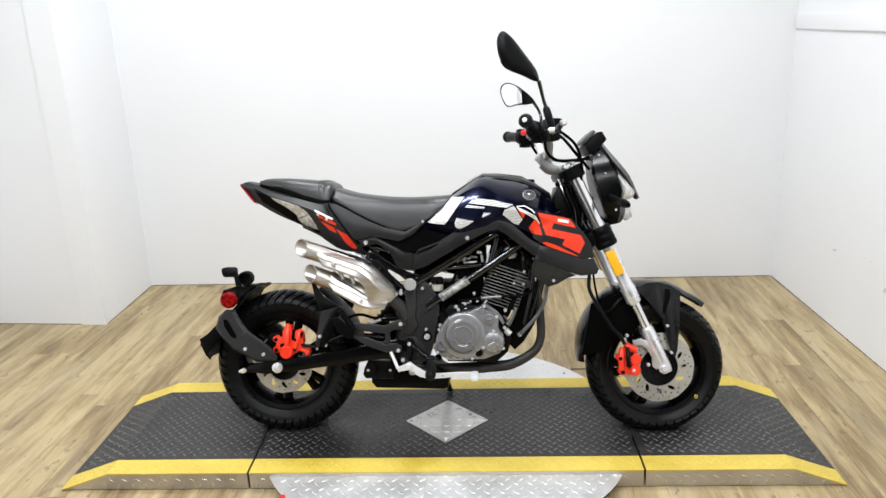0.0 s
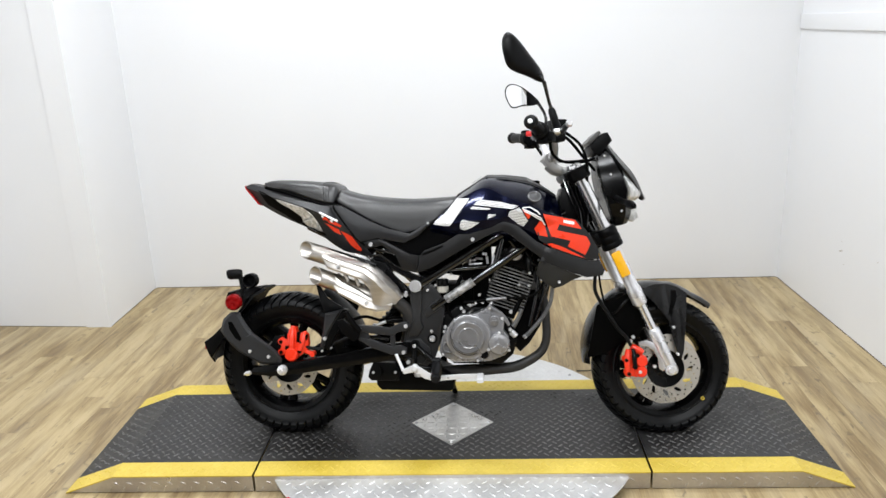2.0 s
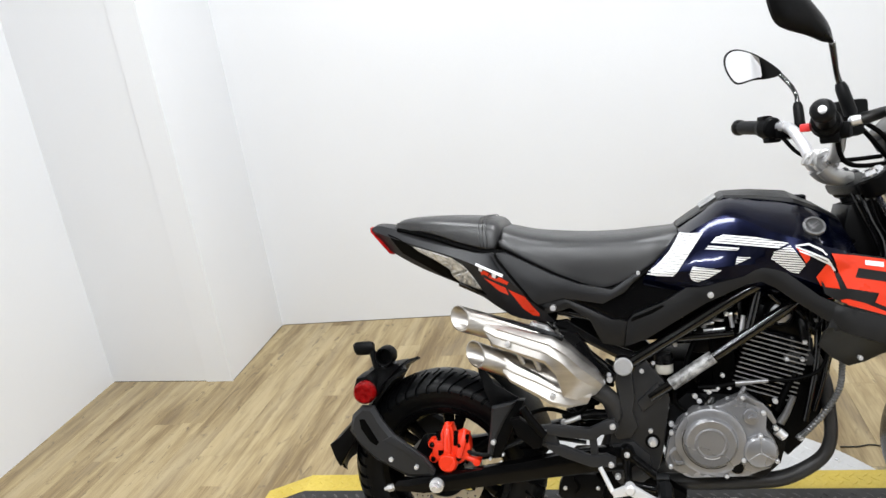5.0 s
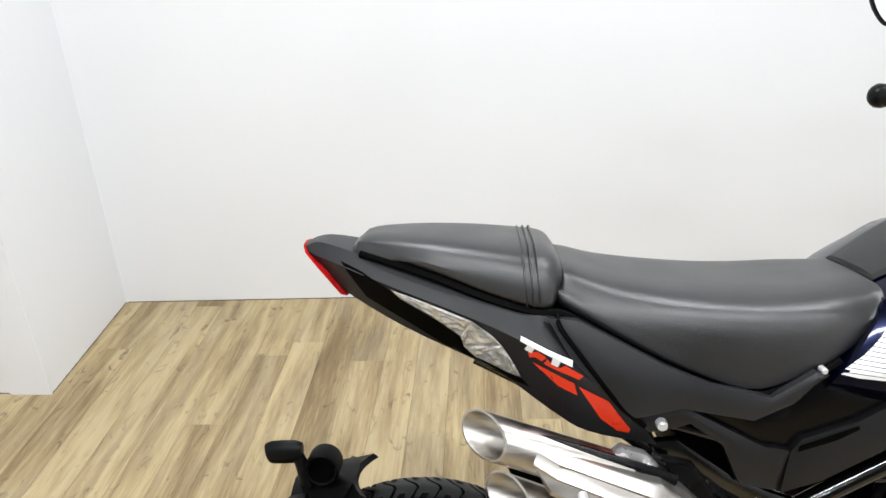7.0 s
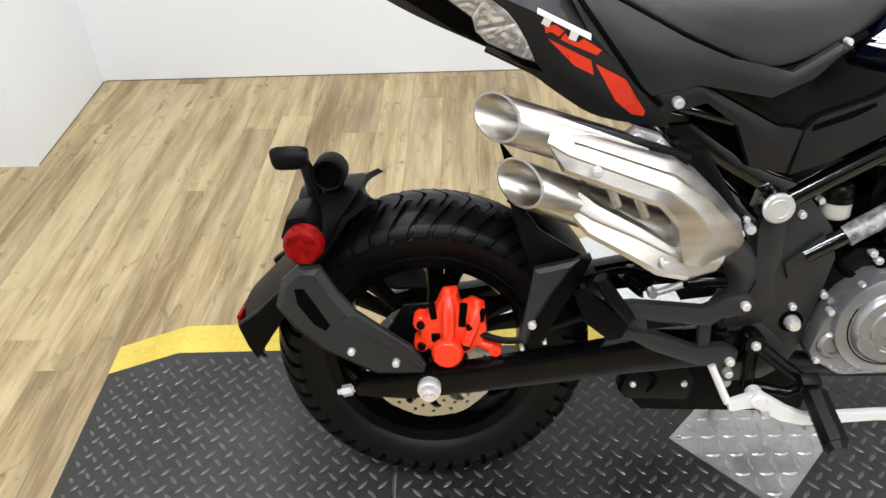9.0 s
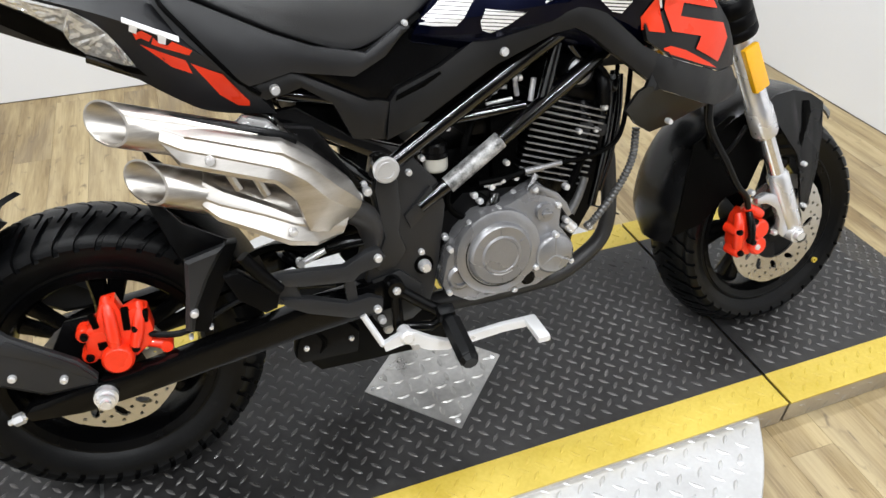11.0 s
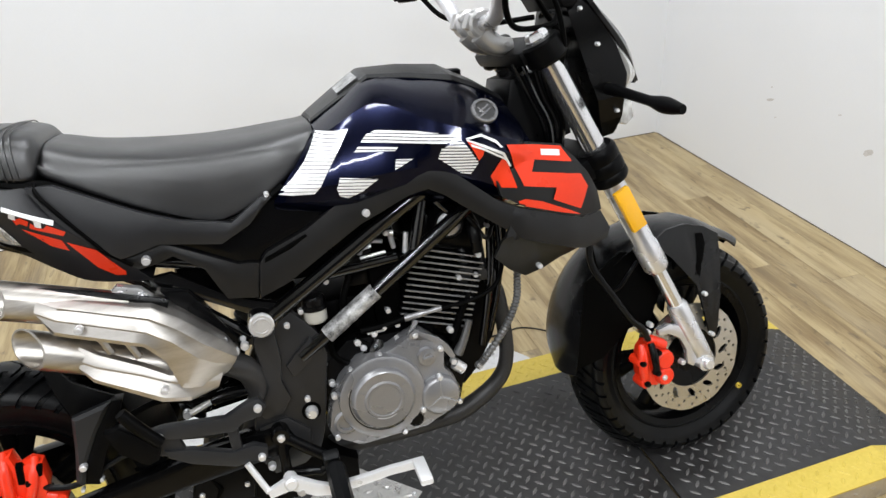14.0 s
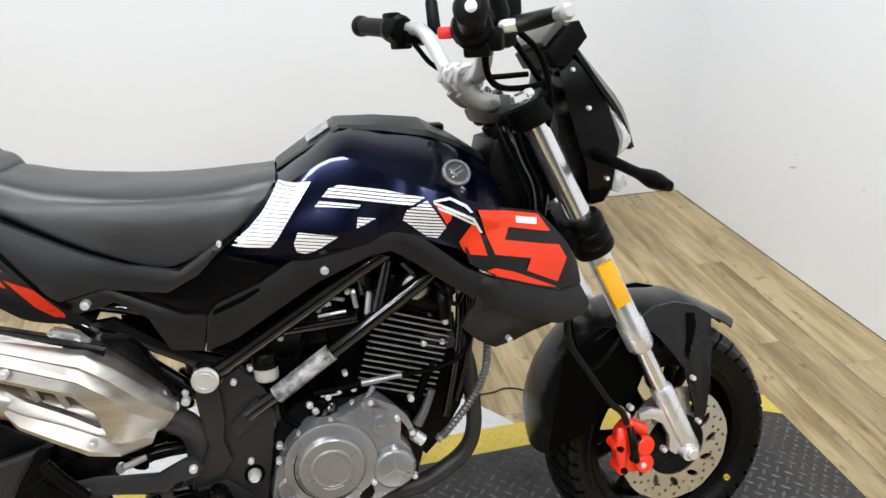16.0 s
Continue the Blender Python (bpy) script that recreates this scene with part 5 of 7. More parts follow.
loft_half(bm, [[(-0.7455, 0, 0.840), (-0.7439, -0.022, 0.838), (-0.7405, -0.030, 0.829), (-0.7327, -0.026, 0.824), (-0.7237, 0, 0.822)],
               [(-0.7304, 0, 0.816), (-0.7282, -0.030, 0.816), (-0.7226, -0.044, 0.812), (-0.7125, -0.038, 0.806), (-0.7058, 0, 0.80)],
               [(-0.7013, 0, 0.778), (-0.6991, -0.034, 0.778), (-0.6946, -0.043, 0.776), (-0.6879, -0.036, 0.772), (-0.6834, 0, 0.77)]], 3, 1)
part("tail_light", bm, tail_red, tail, "red tail light")
tt = geometry([tail])
decal("turn_lens", [[(-0.624, 0.790), (-0.576, 0.777), (-0.568, 0.7545), (-0.6117, 0.7785)], [(-0.576, 0.777), (-0.5236, 0.7600), (-0.5388, 0.7334), (-0.568, 0.7545)],
                    [(-0.5236, 0.7600), (-0.5000, 0.7430), (-0.4885, 0.7290), (-0.5350, 0.7163), (-0.5388, 0.7334)], [(-0.4885, 0.7290), (-0.4750, 0.7050), (-0.4655, 0.6830), (-0.4810, 0.6860), (-0.5210, 0.7018), (-0.5350, 0.7163)]],
      tt, crystal_lens, tail, "clear crystalline rear turn signal lens", lift=0.003, step=0.05, cuts=6, jitter=0.0035)
decal("lens_surround", [[(-0.690, 0.822), (-0.660, 0.810), (-0.628, 0.791), (-0.6125, 0.777), (-0.569, 0.753), (-0.540, 0.732), (-0.536, 0.7155), (-0.522, 0.7005), (-0.545, 0.7060), (-0.600, 0.740), (-0.626, 0.755), (-0.659, 0.774)],
                        [(-0.522, 0.7005), (-0.481, 0.6845), (-0.464, 0.6810), (-0.455, 0.670), (-0.480, 0.676), (-0.545, 0.706)]], tt, deep_black, tail, "black lens surround", lift=0.0022, step=0.05)
for bar in ([(-0.467, 0.748), (-0.408, 0.720), (-0.409, 0.714), (-0.468, 0.742)], [(-0.459, 0.741), (-0.451, 0.737), (-0.455, 0.727), (-0.463, 0.731)], [(-0.431, 0.727), (-0.422, 0.722), (-0.425, 0.712), (-0.433, 0.715)]):
    decal("emblem_bar", [bar], tt, white_decal, tail, "white emblem bar", lift=0.0030, step=0.05)
for bar in ([(-0.459, 0.728), (-0.448, 0.731), (-0.438, 0.724), (-0.443, 0.717), (-0.451, 0.722), (-0.457, 0.720)], [(-0.437, 0.722), (-0.431, 0.714), (-0.423, 0.711), (-0.417, 0.716), (-0.396, 0.703), (-0.401, 0.697), (-0.413, 0.702), (-0.431, 0.709), (-0.441, 0.714)]):
    decal("emblem_bar", [bar], tt, red_decal, tail, "red emblem bar", lift=0.0022, step=0.05)
decal("tail_stripe", [[(-0.454, 0.714), (-0.406, 0.691), (-0.401, 0.673), (-0.423, 0.683)]], tt, red_decal, tail, "red stripe", step=0.05)
decal("tail_stripe", [[(-0.401, 0.687), (-0.366, 0.669), (-0.352, 0.648), (-0.338, 0.628), (-0.339, 0.622), (-0.353, 0.624), (-0.373, 0.641)]], tt, red_decal, tail, "red stripe", step=0.05)

# tank graphics
badge_metal = material("badge_metal", (0.05, 0.05, 0.05), 0.4, 0.3, vary=0.15)
tg = geometry([tank, shrouds[0]])
stripes(striped([(-0.037, 0.780), (0.006, 0.780), (-0.019, 0.746), (-0.037, 0.721), (-0.048, 0.705), (-0.058, 0.695), (-0.090, 0.698), (-0.112, 0.703), (-0.084, 0.724), (-0.063, 0.744)], 0.0054, 0.86), tg, white_decal, tank, "white stripe of the graphic")
stripes(striped([(0.043, 0.774), (0.099, 0.767), (0.154, 0.753), (0.126, 0.740), (0.109, 0.745), (0.073, 0.751), (0.065, 0.742), (0.007, 0.747), (0.020, 0.761), (0.029, 0.770)], 0.0047, 0.72)
      + striped([(0.156, 0.749), (0.182, 0.708), (0.170, 0.692), (0.155, 0.696), (0.122, 0.724), (0.128, 0.738)], 0.0047, 0.66)
      + striped([(0.063, 0.730), (0.087, 0.728), (0.070, 0.719), (0.060, 0.715)], 0.0047, 0.72)
      + striped([(-0.019, 0.714), (0.036, 0.705), (0.023, 0.697), (0.009, 0.688), (-0.011, 0.681), (-0.023, 0.686), (-0.026, 0.698)], 0.0050, 0.76), tg, white_decal, tank, "pale stripe of the graphic")
decal("graphic_red", [[(0.164, 0.746), (0.189, 0.730), (0.188, 0.719), (0.182, 0.712)]], tg, red_decal, tank, "red graphic", lift=0.0018)
decal("graphic_red", [[(0.2205, 0.711), (0.2305, 0.700), (0.241, 0.6585), (0.210, 0.664), (0.201, 0.683)]], tg, red_decal, tank, "red graphic", lift=0.0018, step=0.03)
for line in ([[(0.163, 0.748), (0.188, 0.7505), (0.188, 0.7465), (0.168, 0.7455)], [(0.188, 0.7505), (0.211, 0.7375), (0.209, 0.7335), (0.188, 0.7465)], [(0.211, 0.7375), (0.220, 0.7255), (0.216, 0.7255), (0.209, 0.7335)]],
             [[(0.164, 0.7465), (0.188, 0.7355), (0.187, 0.7315), (0.165, 0.7435)], [(0.188, 0.7355), (0.221, 0.7175), (0.2185, 0.7140), (0.187, 0.7315)], [(0.221, 0.7175), (0.236, 0.692), (0.232, 0.6925), (0.2185, 0.7140)]],
             [[(0.169, 0.7390), (0.191, 0.7285), (0.190, 0.7253), (0.171, 0.7350)], [(0.191, 0.7285), (0.228, 0.706), (0.227, 0.7028), (0.190, 0.7253)]]):
    decal("graphic_line", line, tg, white_decal, tank, "thin white line", lift=0.0030, step=0.03)
decal("shroud_graphic", [[(0.227, 0.728), (0.326, 0.7065), (0.345, 0.6785), (0.277, 0.6945), (0.2393, 0.694)], [(0.2393, 0.694), (0.277, 0.6945), (0.269, 0.6775), (0.2455, 0.677)],
                         [(0.2455, 0.677), (0.269, 0.6775), (0.359, 0.6565), (0.372, 0.633), (0.309, 0.645), (0.252, 0.659)], [(0.309, 0.645), (0.372, 0.633), (0.355, 0.5995), (0.3017, 0.6273)]], tg, red_decal, shrouds[0], "red angular graphic", lift=0.0026, step=0.03)
decal("shroud_stripe", [[(0.229, 0.635), (0.2525, 0.639), (0.282, 0.629), (0.335, 0.602), (0.356, 0.590), (0.320, 0.602), (0.261, 0.624)]], tg, red_decal, shrouds[0], "red edge stripe", step=0.03)
decal("maker_mark", [[(0.290, 0.7077), (0.323, 0.701), (0.322, 0.692), (0.289, 0.6985)]], tg, white_decal, shrouds[0], "white plain mark", lift=0.0040)
bm = bmesh.new()
n_e = Vector((0.10, -0.80, 0.60)).normalized()
lathe(bm, [(0, 0.0004), (0.0150, 0.0004), (0.0158, 0.0016), (0.0198, 0.0016), (0.0206, 0.0006), (0.0206, -0.003), (0, -0.003)], (0, 0, 0), "Z", 36)
seat_m = Matrix.Translation((0.203, -0.1905, 0.7815)) @ n_e.to_track_quat("Z", "Y").to_matrix().to_4x4()
bmesh.ops.transform(bm, matrix=seat_m, verts=bm.verts)
badge = part("tank_badge", bm, badge_metal, tank, "round grey badge")
bm = bmesh.new()
lathe(bm, [(0.0155, 0.0010), (0.0160, 0.0026), (0.0196, 0.0026), (0.0204, 0.0010)], (0, 0, 0), "Z", 36, closed=True)
bmesh.ops.transform(bm, matrix=seat_m, verts=bm.verts)
part("badge_ring", bm, engine_grey, badge, "silver badge ring")
for k, (bx, by, ln, tn) in enumerate(((0, 0.004, 0.022, 0.5), (0, -0.003, 0.022, 0.5), (-0.005, 0, 0.016, -1.0))):
    bm = bmesh.new()
    box(bm, (bx, by, 0.0010), (ln, 0.0026, 0.0014), Matrix.Rotation(tn, 3, "Z"), 0.0004)
    bmesh.ops.transform(bm, matrix=seat_m, verts=bm.verts)
    part("badge_bar", bm, engine_grey, badge)

# -- frame
for s in (-1, 1):
    y = s * 0.125
    bm = bmesh.new()
    tube(bm, [(-0.175, y, 0.500), (-0.02, y * 1.03, 0.592), (0.105, y * 1.12, 0.668), (0.20, y, 0.70), (0.30, y * 0.4, 0.73)], 0.0125, 12, 4)
    part("upper_rail", bm, frame_black, bike, "glossy black steel frame rail")


def pipes(name, runs, mat, parent, label="", steps=1, seg=10):
    for pts, r in runs:
        bm = bmesh.new()
        tube(bm, pts, r, seg, steps)
        part(name, bm, mat, parent, label)


for s in (-1, 1):
    bm = bmesh.new()
    tube(bm, [(-0.12, s * 0.125, 0.437), (-0.03, s * 0.13, 0.493), (0.175, s * 0.13, 0.626), (0.21, s * 0.125, 0.65)], 0.0125, 12, 1)
    part("lower_rail", bm, frame_black, bike, "glossy black frame tube")
    pipes("frame_strut", [([(-0.075, s * 0.115, 0.557), (0.055, s * 0.125, 0.565)], 0.008), ([(0.110, s * 0.13, 0.668), (0.080, s * 0.128, 0.560)], 0.0095),
                          ([(0.115, s * 0.125, 0.662), (0.165, s * 0.12, 0.60)], 0.0065)], frame_black, bike, "black frame strut")
bm = bmesh.new()
d = Vector((0.205, 0, 0.133)).normalized()
tube(bm, [Vector((-0.075, -0.130, 0.464)), Vector((0.012, -0.130, 0.5205))], 0.0138, 14, 1)
part("frame_label", bm, label_silver, bike, "silver frame sticker with small print")
for s in (-1, 1):
    bm = bmesh.new()
    tube(bm, [(-0.52, s * 0.07, 0.70), (-0.36, s * 0.10, 0.625), (-0.30, s * 0.115, 0.585), (-0.19, s * 0.12, 0.485)], 0.011, 12, 3)
    tube(bm, [(-0.30, s * 0.11, 0.63), (-0.18, s * 0.12, 0.60)], 0.010, 10, 1)
    part("subframe", bm, frame_black, bike, "black rear subframe")
for s in (-1, 1):
    bm = bmesh.new()
    prism(bm, [(-0.313, 0.610), (-0.280, 0.612), (-0.210, 0.562), (-0.172, 0.545), (-0.131, 0.530), (-0.150, 0.490), (-0.182, 0.522), (-0.224, 0.547), (-0.264, 0.571), (-0.311, 0.590)], s * 0.112, s * 0.128, 0.005)
    part("frame_gusset", bm, frame_black, bike, "glossy black frame gusset")
# near-black boxes added to keep the space under seat and tank dark
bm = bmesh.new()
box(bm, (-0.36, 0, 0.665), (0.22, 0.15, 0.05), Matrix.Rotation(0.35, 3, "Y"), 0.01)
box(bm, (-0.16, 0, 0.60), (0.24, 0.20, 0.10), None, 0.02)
part("airbox", bm, deep_black, bike, "black boxes added to fill the dark space under the seat")
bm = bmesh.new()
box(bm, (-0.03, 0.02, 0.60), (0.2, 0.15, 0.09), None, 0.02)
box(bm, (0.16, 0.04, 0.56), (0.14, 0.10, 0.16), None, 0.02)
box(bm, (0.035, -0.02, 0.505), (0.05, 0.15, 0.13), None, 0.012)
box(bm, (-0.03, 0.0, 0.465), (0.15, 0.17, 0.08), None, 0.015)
part("coil_box", bm, deep_black, bike, "black boxes added to fill the dark space under the tank")

# pivot plate
for s in (-1, 1):
    bm = bmesh.new()
    prism(bm, [(-0.214, 0.486), (-0.207, 0.503), (-0.192, 0.500), (-0.186, 0.522), (-0.155, 0.524), (-0.146, 0.502), (-0.124, 0.515), (-0.090, 0.474), (-0.079, 0.432), (-0.094, 0.348), (-0.105, 0.298), (-0.116, 0.270), (-0.145, 0.249), (-0.195, 0.243), (-0.210, 0.268), (-0.215, 0.318), (-0.207, 0.358), (-0.184, 0.400), (-0.190, 0.473)], s * 0.106, s * 0.127, 0.004)
    plate = part("pivot_plate", bm, cast_grey, bike, "dark grey frame pivot plate")
    bm = bmesh.new()
    prism(bm, [(-0.188, 0.476), (-0.183, 0.500), (-0.153, 0.496), (-0.151, 0.440), (-0.157, 0.408), (-0.148, 0.376), (-0.166, 0.350), (-0.194, 0.348), (-0.199, 0.360), (-0.180, 0.402)], s * 0.125, s * 0.138, 0.0045)
    part("plate_rib", bm, cast_grey, plate)
    bm = bmesh.new()
    prism(bm, [(-0.146, 0.4290), (-0.1025, 0.4690), (-0.0870, 0.4420), (-0.138, 0.4060)], s * 0.124, s * 0.134, 0.0050)
    part("plate_rib", bm, cast_grey, plate)
    bm = bmesh.new()
    prism(bm, [(-0.205, 0.335), (-0.160, 0.342), (-0.128, 0.312), (-0.128, 0.290), (-0.150, 0.262), (-0.192, 0.256), (-0.204, 0.275)], s * 0.125, s * 0.133, 0.004)
    part("plate_rib", bm, cast_grey, plate)
    # black disc on the plate, for the shade round the sunken bolt
    bm = bmesh.new()
    lathe(bm, [(0, s * 0.1285), (0.0155, s * 0.1285), (0.0165, s * 0.120), (0, s * 0.120)], (-0.1206, 0, 0.340), seg=24)
    part("bolt_recess", bm, deep_black, plate, "black disc for the shade in the bolt recess")
bm = bmesh.new()
lathe(bm, [(0, -0.149), (0.017, -0.149), (0.0195, -0.1465), (0.0195, -0.1425), (0, -0.1425)], (-0.170, 0, 0.509), seg=28)
lathe(bm, [(0.011, -0.1505), (0.0125, -0.1505), (0.0125, -0.149), (0.011, -0.149)], (-0.170, 0, 0.509), seg=24, closed=True)
cap_ob = part("pivot_cap", bm, bolt_steel, bike, "large steel pivot cap")
bm = bmesh.new()
lathe(bm, [(0, -0.1425), (0.0185, -0.1425), (0.0185, -0.120), (0, -0.120)], (-0.170, 0, 0.509), seg=24)
part("cap_collar", bm, guard_black, cap_ob, "black collar behind the cap")
bolts([(-0.133, -0.129, 0.494), (-0.201, -0.129, 0.489), (-0.1233, -0.129, 0.3636)], 0.0065)
bm = bmesh.new()
lathe(bm, [(0, -0.142), (0.007, -0.142), (0.0095, -0.138), (0.0105, -0.134), (0.0105, -0.122), (0, -0.122)], (-0.1206, 0, 0.340), seg=16)
part("pivot_bolt", bm, bolt_steel, bike, "large steel bolt")
bolts([(-0.1755, -0.160, 0.3233), (-0.2002, -0.168, 0.387), (-0.2090, -0.168, 0.304), (-0.198, -0.142, 0.268)], 0.008)

# -- engine
eng = bmesh.new()
prism(eng, [(-0.098, 0.325), (-0.085, 0.285), (-0.055, 0.255), (0.098, 0.252), (0.135, 0.285), (0.150, 0.335), (0.125, 0.395), (0.075, 0.435), (-0.045, 0.440), (-0.095, 0.400)], -0.112, 0.12, 0.010)
engine = part("engine", eng, engine_dark, bike, "dark single cylinder engine block")
bm = bmesh.new()
prism(bm, [(-0.088, 0.350), (-0.099, 0.306), (-0.094, 0.292), (-0.056, 0.268), (-0.046, 0.266), (0.063, 0.270), (0.080, 0.278), (0.108, 0.288), (0.123, 0.310), (0.120, 0.345), (0.104, 0.368), (0.108, 0.405), (0.092, 0.425), (0.070, 0.443), (0.050, 0.436), (0.020, 0.422), (-0.035, 0.412), (-0.066, 0.386)], -0.138, -0.098, 0.006)
cover = part("clutch_housing", bm, engine_grey, engine, "grey cast engine side cover")
bm = bmesh.new()
lathe(bm, [(0, -0.160), (0.026, -0.160), (0.0275, -0.1618), (0.0305, -0.1618), (0.033, -0.159), (0.047, -0.160), (0.051, -0.157), (0.053, -0.151), (0.058, -0.150), (0.065, -0.150), (0.070, -0.148), (0.071, -0.143), (0.072, -0.134), (0, -0.134)], (-0.006, 0, 0.348), seg=56)
for k in range(6):
    t = radians(30 + 60 * k)
    c = Vector((-0.006 + 0.041 * math.cos(t), -0.1595, 0.348 + 0.041 * math.sin(t)))
    if k in (0, 1, 2, 4):
        rib = bmesh.new()
        box(rib, c, (0.012, 0.003, 0.0014), Matrix.Rotation(-t, 3, "Y"))
        part("cover_rib", rib, engine_grey, cover)
part("clutch_cover", bm, engine_grey, cover, "round grey clutch cover")
# raised black arc puts the shade on the ring's lower left side
bm = bmesh.new()
lathe(bm, [(0.0548, -0.1508), (0.0566, -0.1508), (0.0566, -0.149), (0.0548, -0.149)], (-0.006, 0, 0.348), seg=40, closed=True, arc=(radians(150), radians(300)))
part("cover_groove", bm, deep_black, cover, "black arc for the shade at the lower left of the cover")
# a bright steel arc along the bottom of the raised ring
for t0, t1, rr in ((240, 300, 0.0315),):
    bm = bmesh.new()
    lathe(bm, [(rr - 0.0022, -0.1615), (rr, -0.1622), (rr + 0.0012, -0.1608), (rr, -0.1600)], (-0.006, 0, 0.348), seg=14, closed=True, arc=(radians(t0), radians(t1)))
    part("cover_lip", bm, bolt_steel, cover, "bright arc on the lower lip")
bm = bmesh.new()
lathe(bm, [(0, -0.154), (0.028, -0.154), (0.0325, -0.151), (0.0345, -0.145), (0.0345, -0.134), (0, -0.134)], (0.089, 0, 0.326), seg=40)
for k in range(3):
    t = radians(90 + 120 * k)
    tube(bm, [(0.089, -0.152, 0.326), (0.089 + 0.030 * math.cos(t), -0.151, 0.326 + 0.030 * math.sin(t))], 0.0032, 8, 1)
part("filter_cover", bm, engine_grey, cover, "round grey oil filter cover")
bm = bmesh.new()
lathe(bm, [(0, -0.140), (0.012, -0.140), (0.013, -0.145), (0.017, -0.145), (0.021, -0.141), (0.021, -0.134), (0, -0.134)], (-0.070, 0, 0.316), seg=28)
part("cover_boss", bm, engine_grey, cover)
bm = bmesh.new()
lathe(bm, [(0, -0.150), (0.007, -0.150), (0.008, -0.147), (0.015, -0.146), (0.016, -0.136), (0, -0.136)], (0.076, 0, 0.398), seg=24)
box(bm, (0.076, -0.150, 0.398), (0.018, 0.006, 0.006), None, 0.002)
part("oil_cap", bm, engine_grey, cover, "grey oil filler cap")
bm = bmesh.new()
lathe(bm, [(0, -0.149), (0.008, -0.149), (0.010, -0.146), (0.0125, -0.146), (0.0125, -0.134), (0, -0.134)], (0.043, 0, 0.292), seg=20)
part("sight_glass", bm, engine_dark, cover, "round dark oil sight glass")
bolts([(-0.082, -0.138, 0.365), (-0.088, -0.138, 0.292), (0.000, -0.138, 0.416), (0.022, -0.138, 0.272), (0.120, -0.145, 0.306), (0.090, -0.152, 0.361), (0.056, -0.148, 0.309), (-0.048, -0.138, 0.402), (0.10, -0.14, 0.405), (0.062, -0.136, 0.436)], 0.0062, bolt_steel, cover)

for ob in [cover] + list(cover.children):
    ob.data.transform(Matrix.Translation((0, -0.008, 0)))

# cylinder with cooling fins, head and head cover
tilt = math.atan2(0.0385, 0.113)
CR = Matrix.Rotation(tilt, 3, "Y")
base = Vector((0.098, 0.0, 0.425))
bm = bmesh.new()
box(bm, base + CR @ Vector((0, 0, 0.07)), (0.095, 0.17, 0.17), CR, 0.006)
cyl = part("cylinder", bm, engine_dark, engine, "black cylinder")
for k in range(13):
    bm = bmesh.new()
    w = 0.128 if k not in (0, 12) else 0.114
    box(bm, base + CR @ Vector((0.004, 0, 0.012 + k * 0.0102)), (w, 0.222, 0.0028), CR, 0.0012)
    fin = part("cooling_fin", bm, engine_dark, cyl)
    bm = bmesh.new()
    box(bm, base + CR @ Vector((0.004, -0.1112, 0.012 + k * 0.0102)), (w - 0.004, 0.0016, 0.0029), CR, 0.0005)
    part("fin_rim", bm, fin_edge, fin, "bare machined fin edge")
bm = bmesh.new()
box(bm, base + CR @ Vector((0.0, 0, 0.165)), (0.10, 0.19, 0.05), CR, 0.008)
box(bm, base + CR @ Vector((-0.004, 0, 0.205)), (0.085, 0.15, 0.04), CR, 0.012)
lathe(bm, [(0, -0.125), (0.024, -0.125), (0.028, -0.118), (0.028, -0.08), (0, -0.08)], tuple(base + CR @ Vector((-0.012, 0, 0.185))), seg=28)
box(bm, base + CR @ Vector((0.05, -0.06, 0.15)), (0.03, 0.06, 0.05), CR, 0.008)
head = part("cylinder_head", bm, engine_dark, engine, "black cylinder head")
for x, z0, z1, r in ((0.1715, 0.512, 0.549, 0.0085), (0.2030, 0.510, 0.545, 0.0080)):
    bm = bmesh.new()
    tube(bm, [(x + 0.002, -0.088, z0), (x + 0.001, -0.088, z0 + 0.008), (x, -0.088, z1 - 0.004), (x, -0.088, z1)], [r + 0.003, r, r, r - 0.003], 14, 1)
    part("head_boss", bm, cast_grey, head, "dark cast boss on the head")
bm = bmesh.new()
prism(bm, [(0.150, 0.500), (0.160, 0.518), (0.200, 0.516), (0.214, 0.500), (0.206, 0.488), (0.160, 0.490)], -0.104, -0.075, 0.005)
part("head_flange", bm, cast_grey, head, "dark cast head flange")
bolts([(0.156, -0.108, 0.505), (0.186, -0.106, 0.503)], 0.006, bolt_steel, head)
bm = bmesh.new()
lathe(bm, [(0, -0.040), (0.010, -0.041), (0.012, -0.036), (0.028, -0.034), (0.034, -0.030), (0.0345, -0.020), (0, -0.020)], (0.170, 0, 0.566), seg=32)
part("horn", bm, engine_grey, bike, "round grey horn behind the frame")
pipes_black = (([(0.258, -0.035, 0.560), (0.247, -0.048, 0.510), (0.234, -0.045, 0.455), (0.222, -0.040, 0.385)], 0.013), ([(0.222, -0.098, 0.590), (0.217, -0.100, 0.530), (0.210, -0.100, 0.476), (0.199, -0.100, 0.426), (0.186, -0.100, 0.372)], 0.0068),
               ([(0.240, -0.085, 0.580), (0.238, -0.088, 0.520), (0.228, -0.088, 0.460), (0.206, -0.088, 0.390)], 0.0055))
for pts, r in pipes_black:
    bm = bmesh.new()
    tube(bm, pts, r, 12, 4)
    part("frame_tube" if r > 0.01 else "breather_hose", bm, frame_black, bike, "glossy black front frame tube" if r > 0.01 else "black rubber breather hose")
bm = bmesh.new()
lathe(bm, [(0, -0.128), (0.016, -0.128), (0.020, -0.125), (0.020, -0.118), (0, -0.118)], tuple(base + CR @ Vector((-0.012, 0, 0.185))), seg=28)
part("cam_cover", bm, engine_grey, head, "round grey cam cover")
bm = bmesh.new()
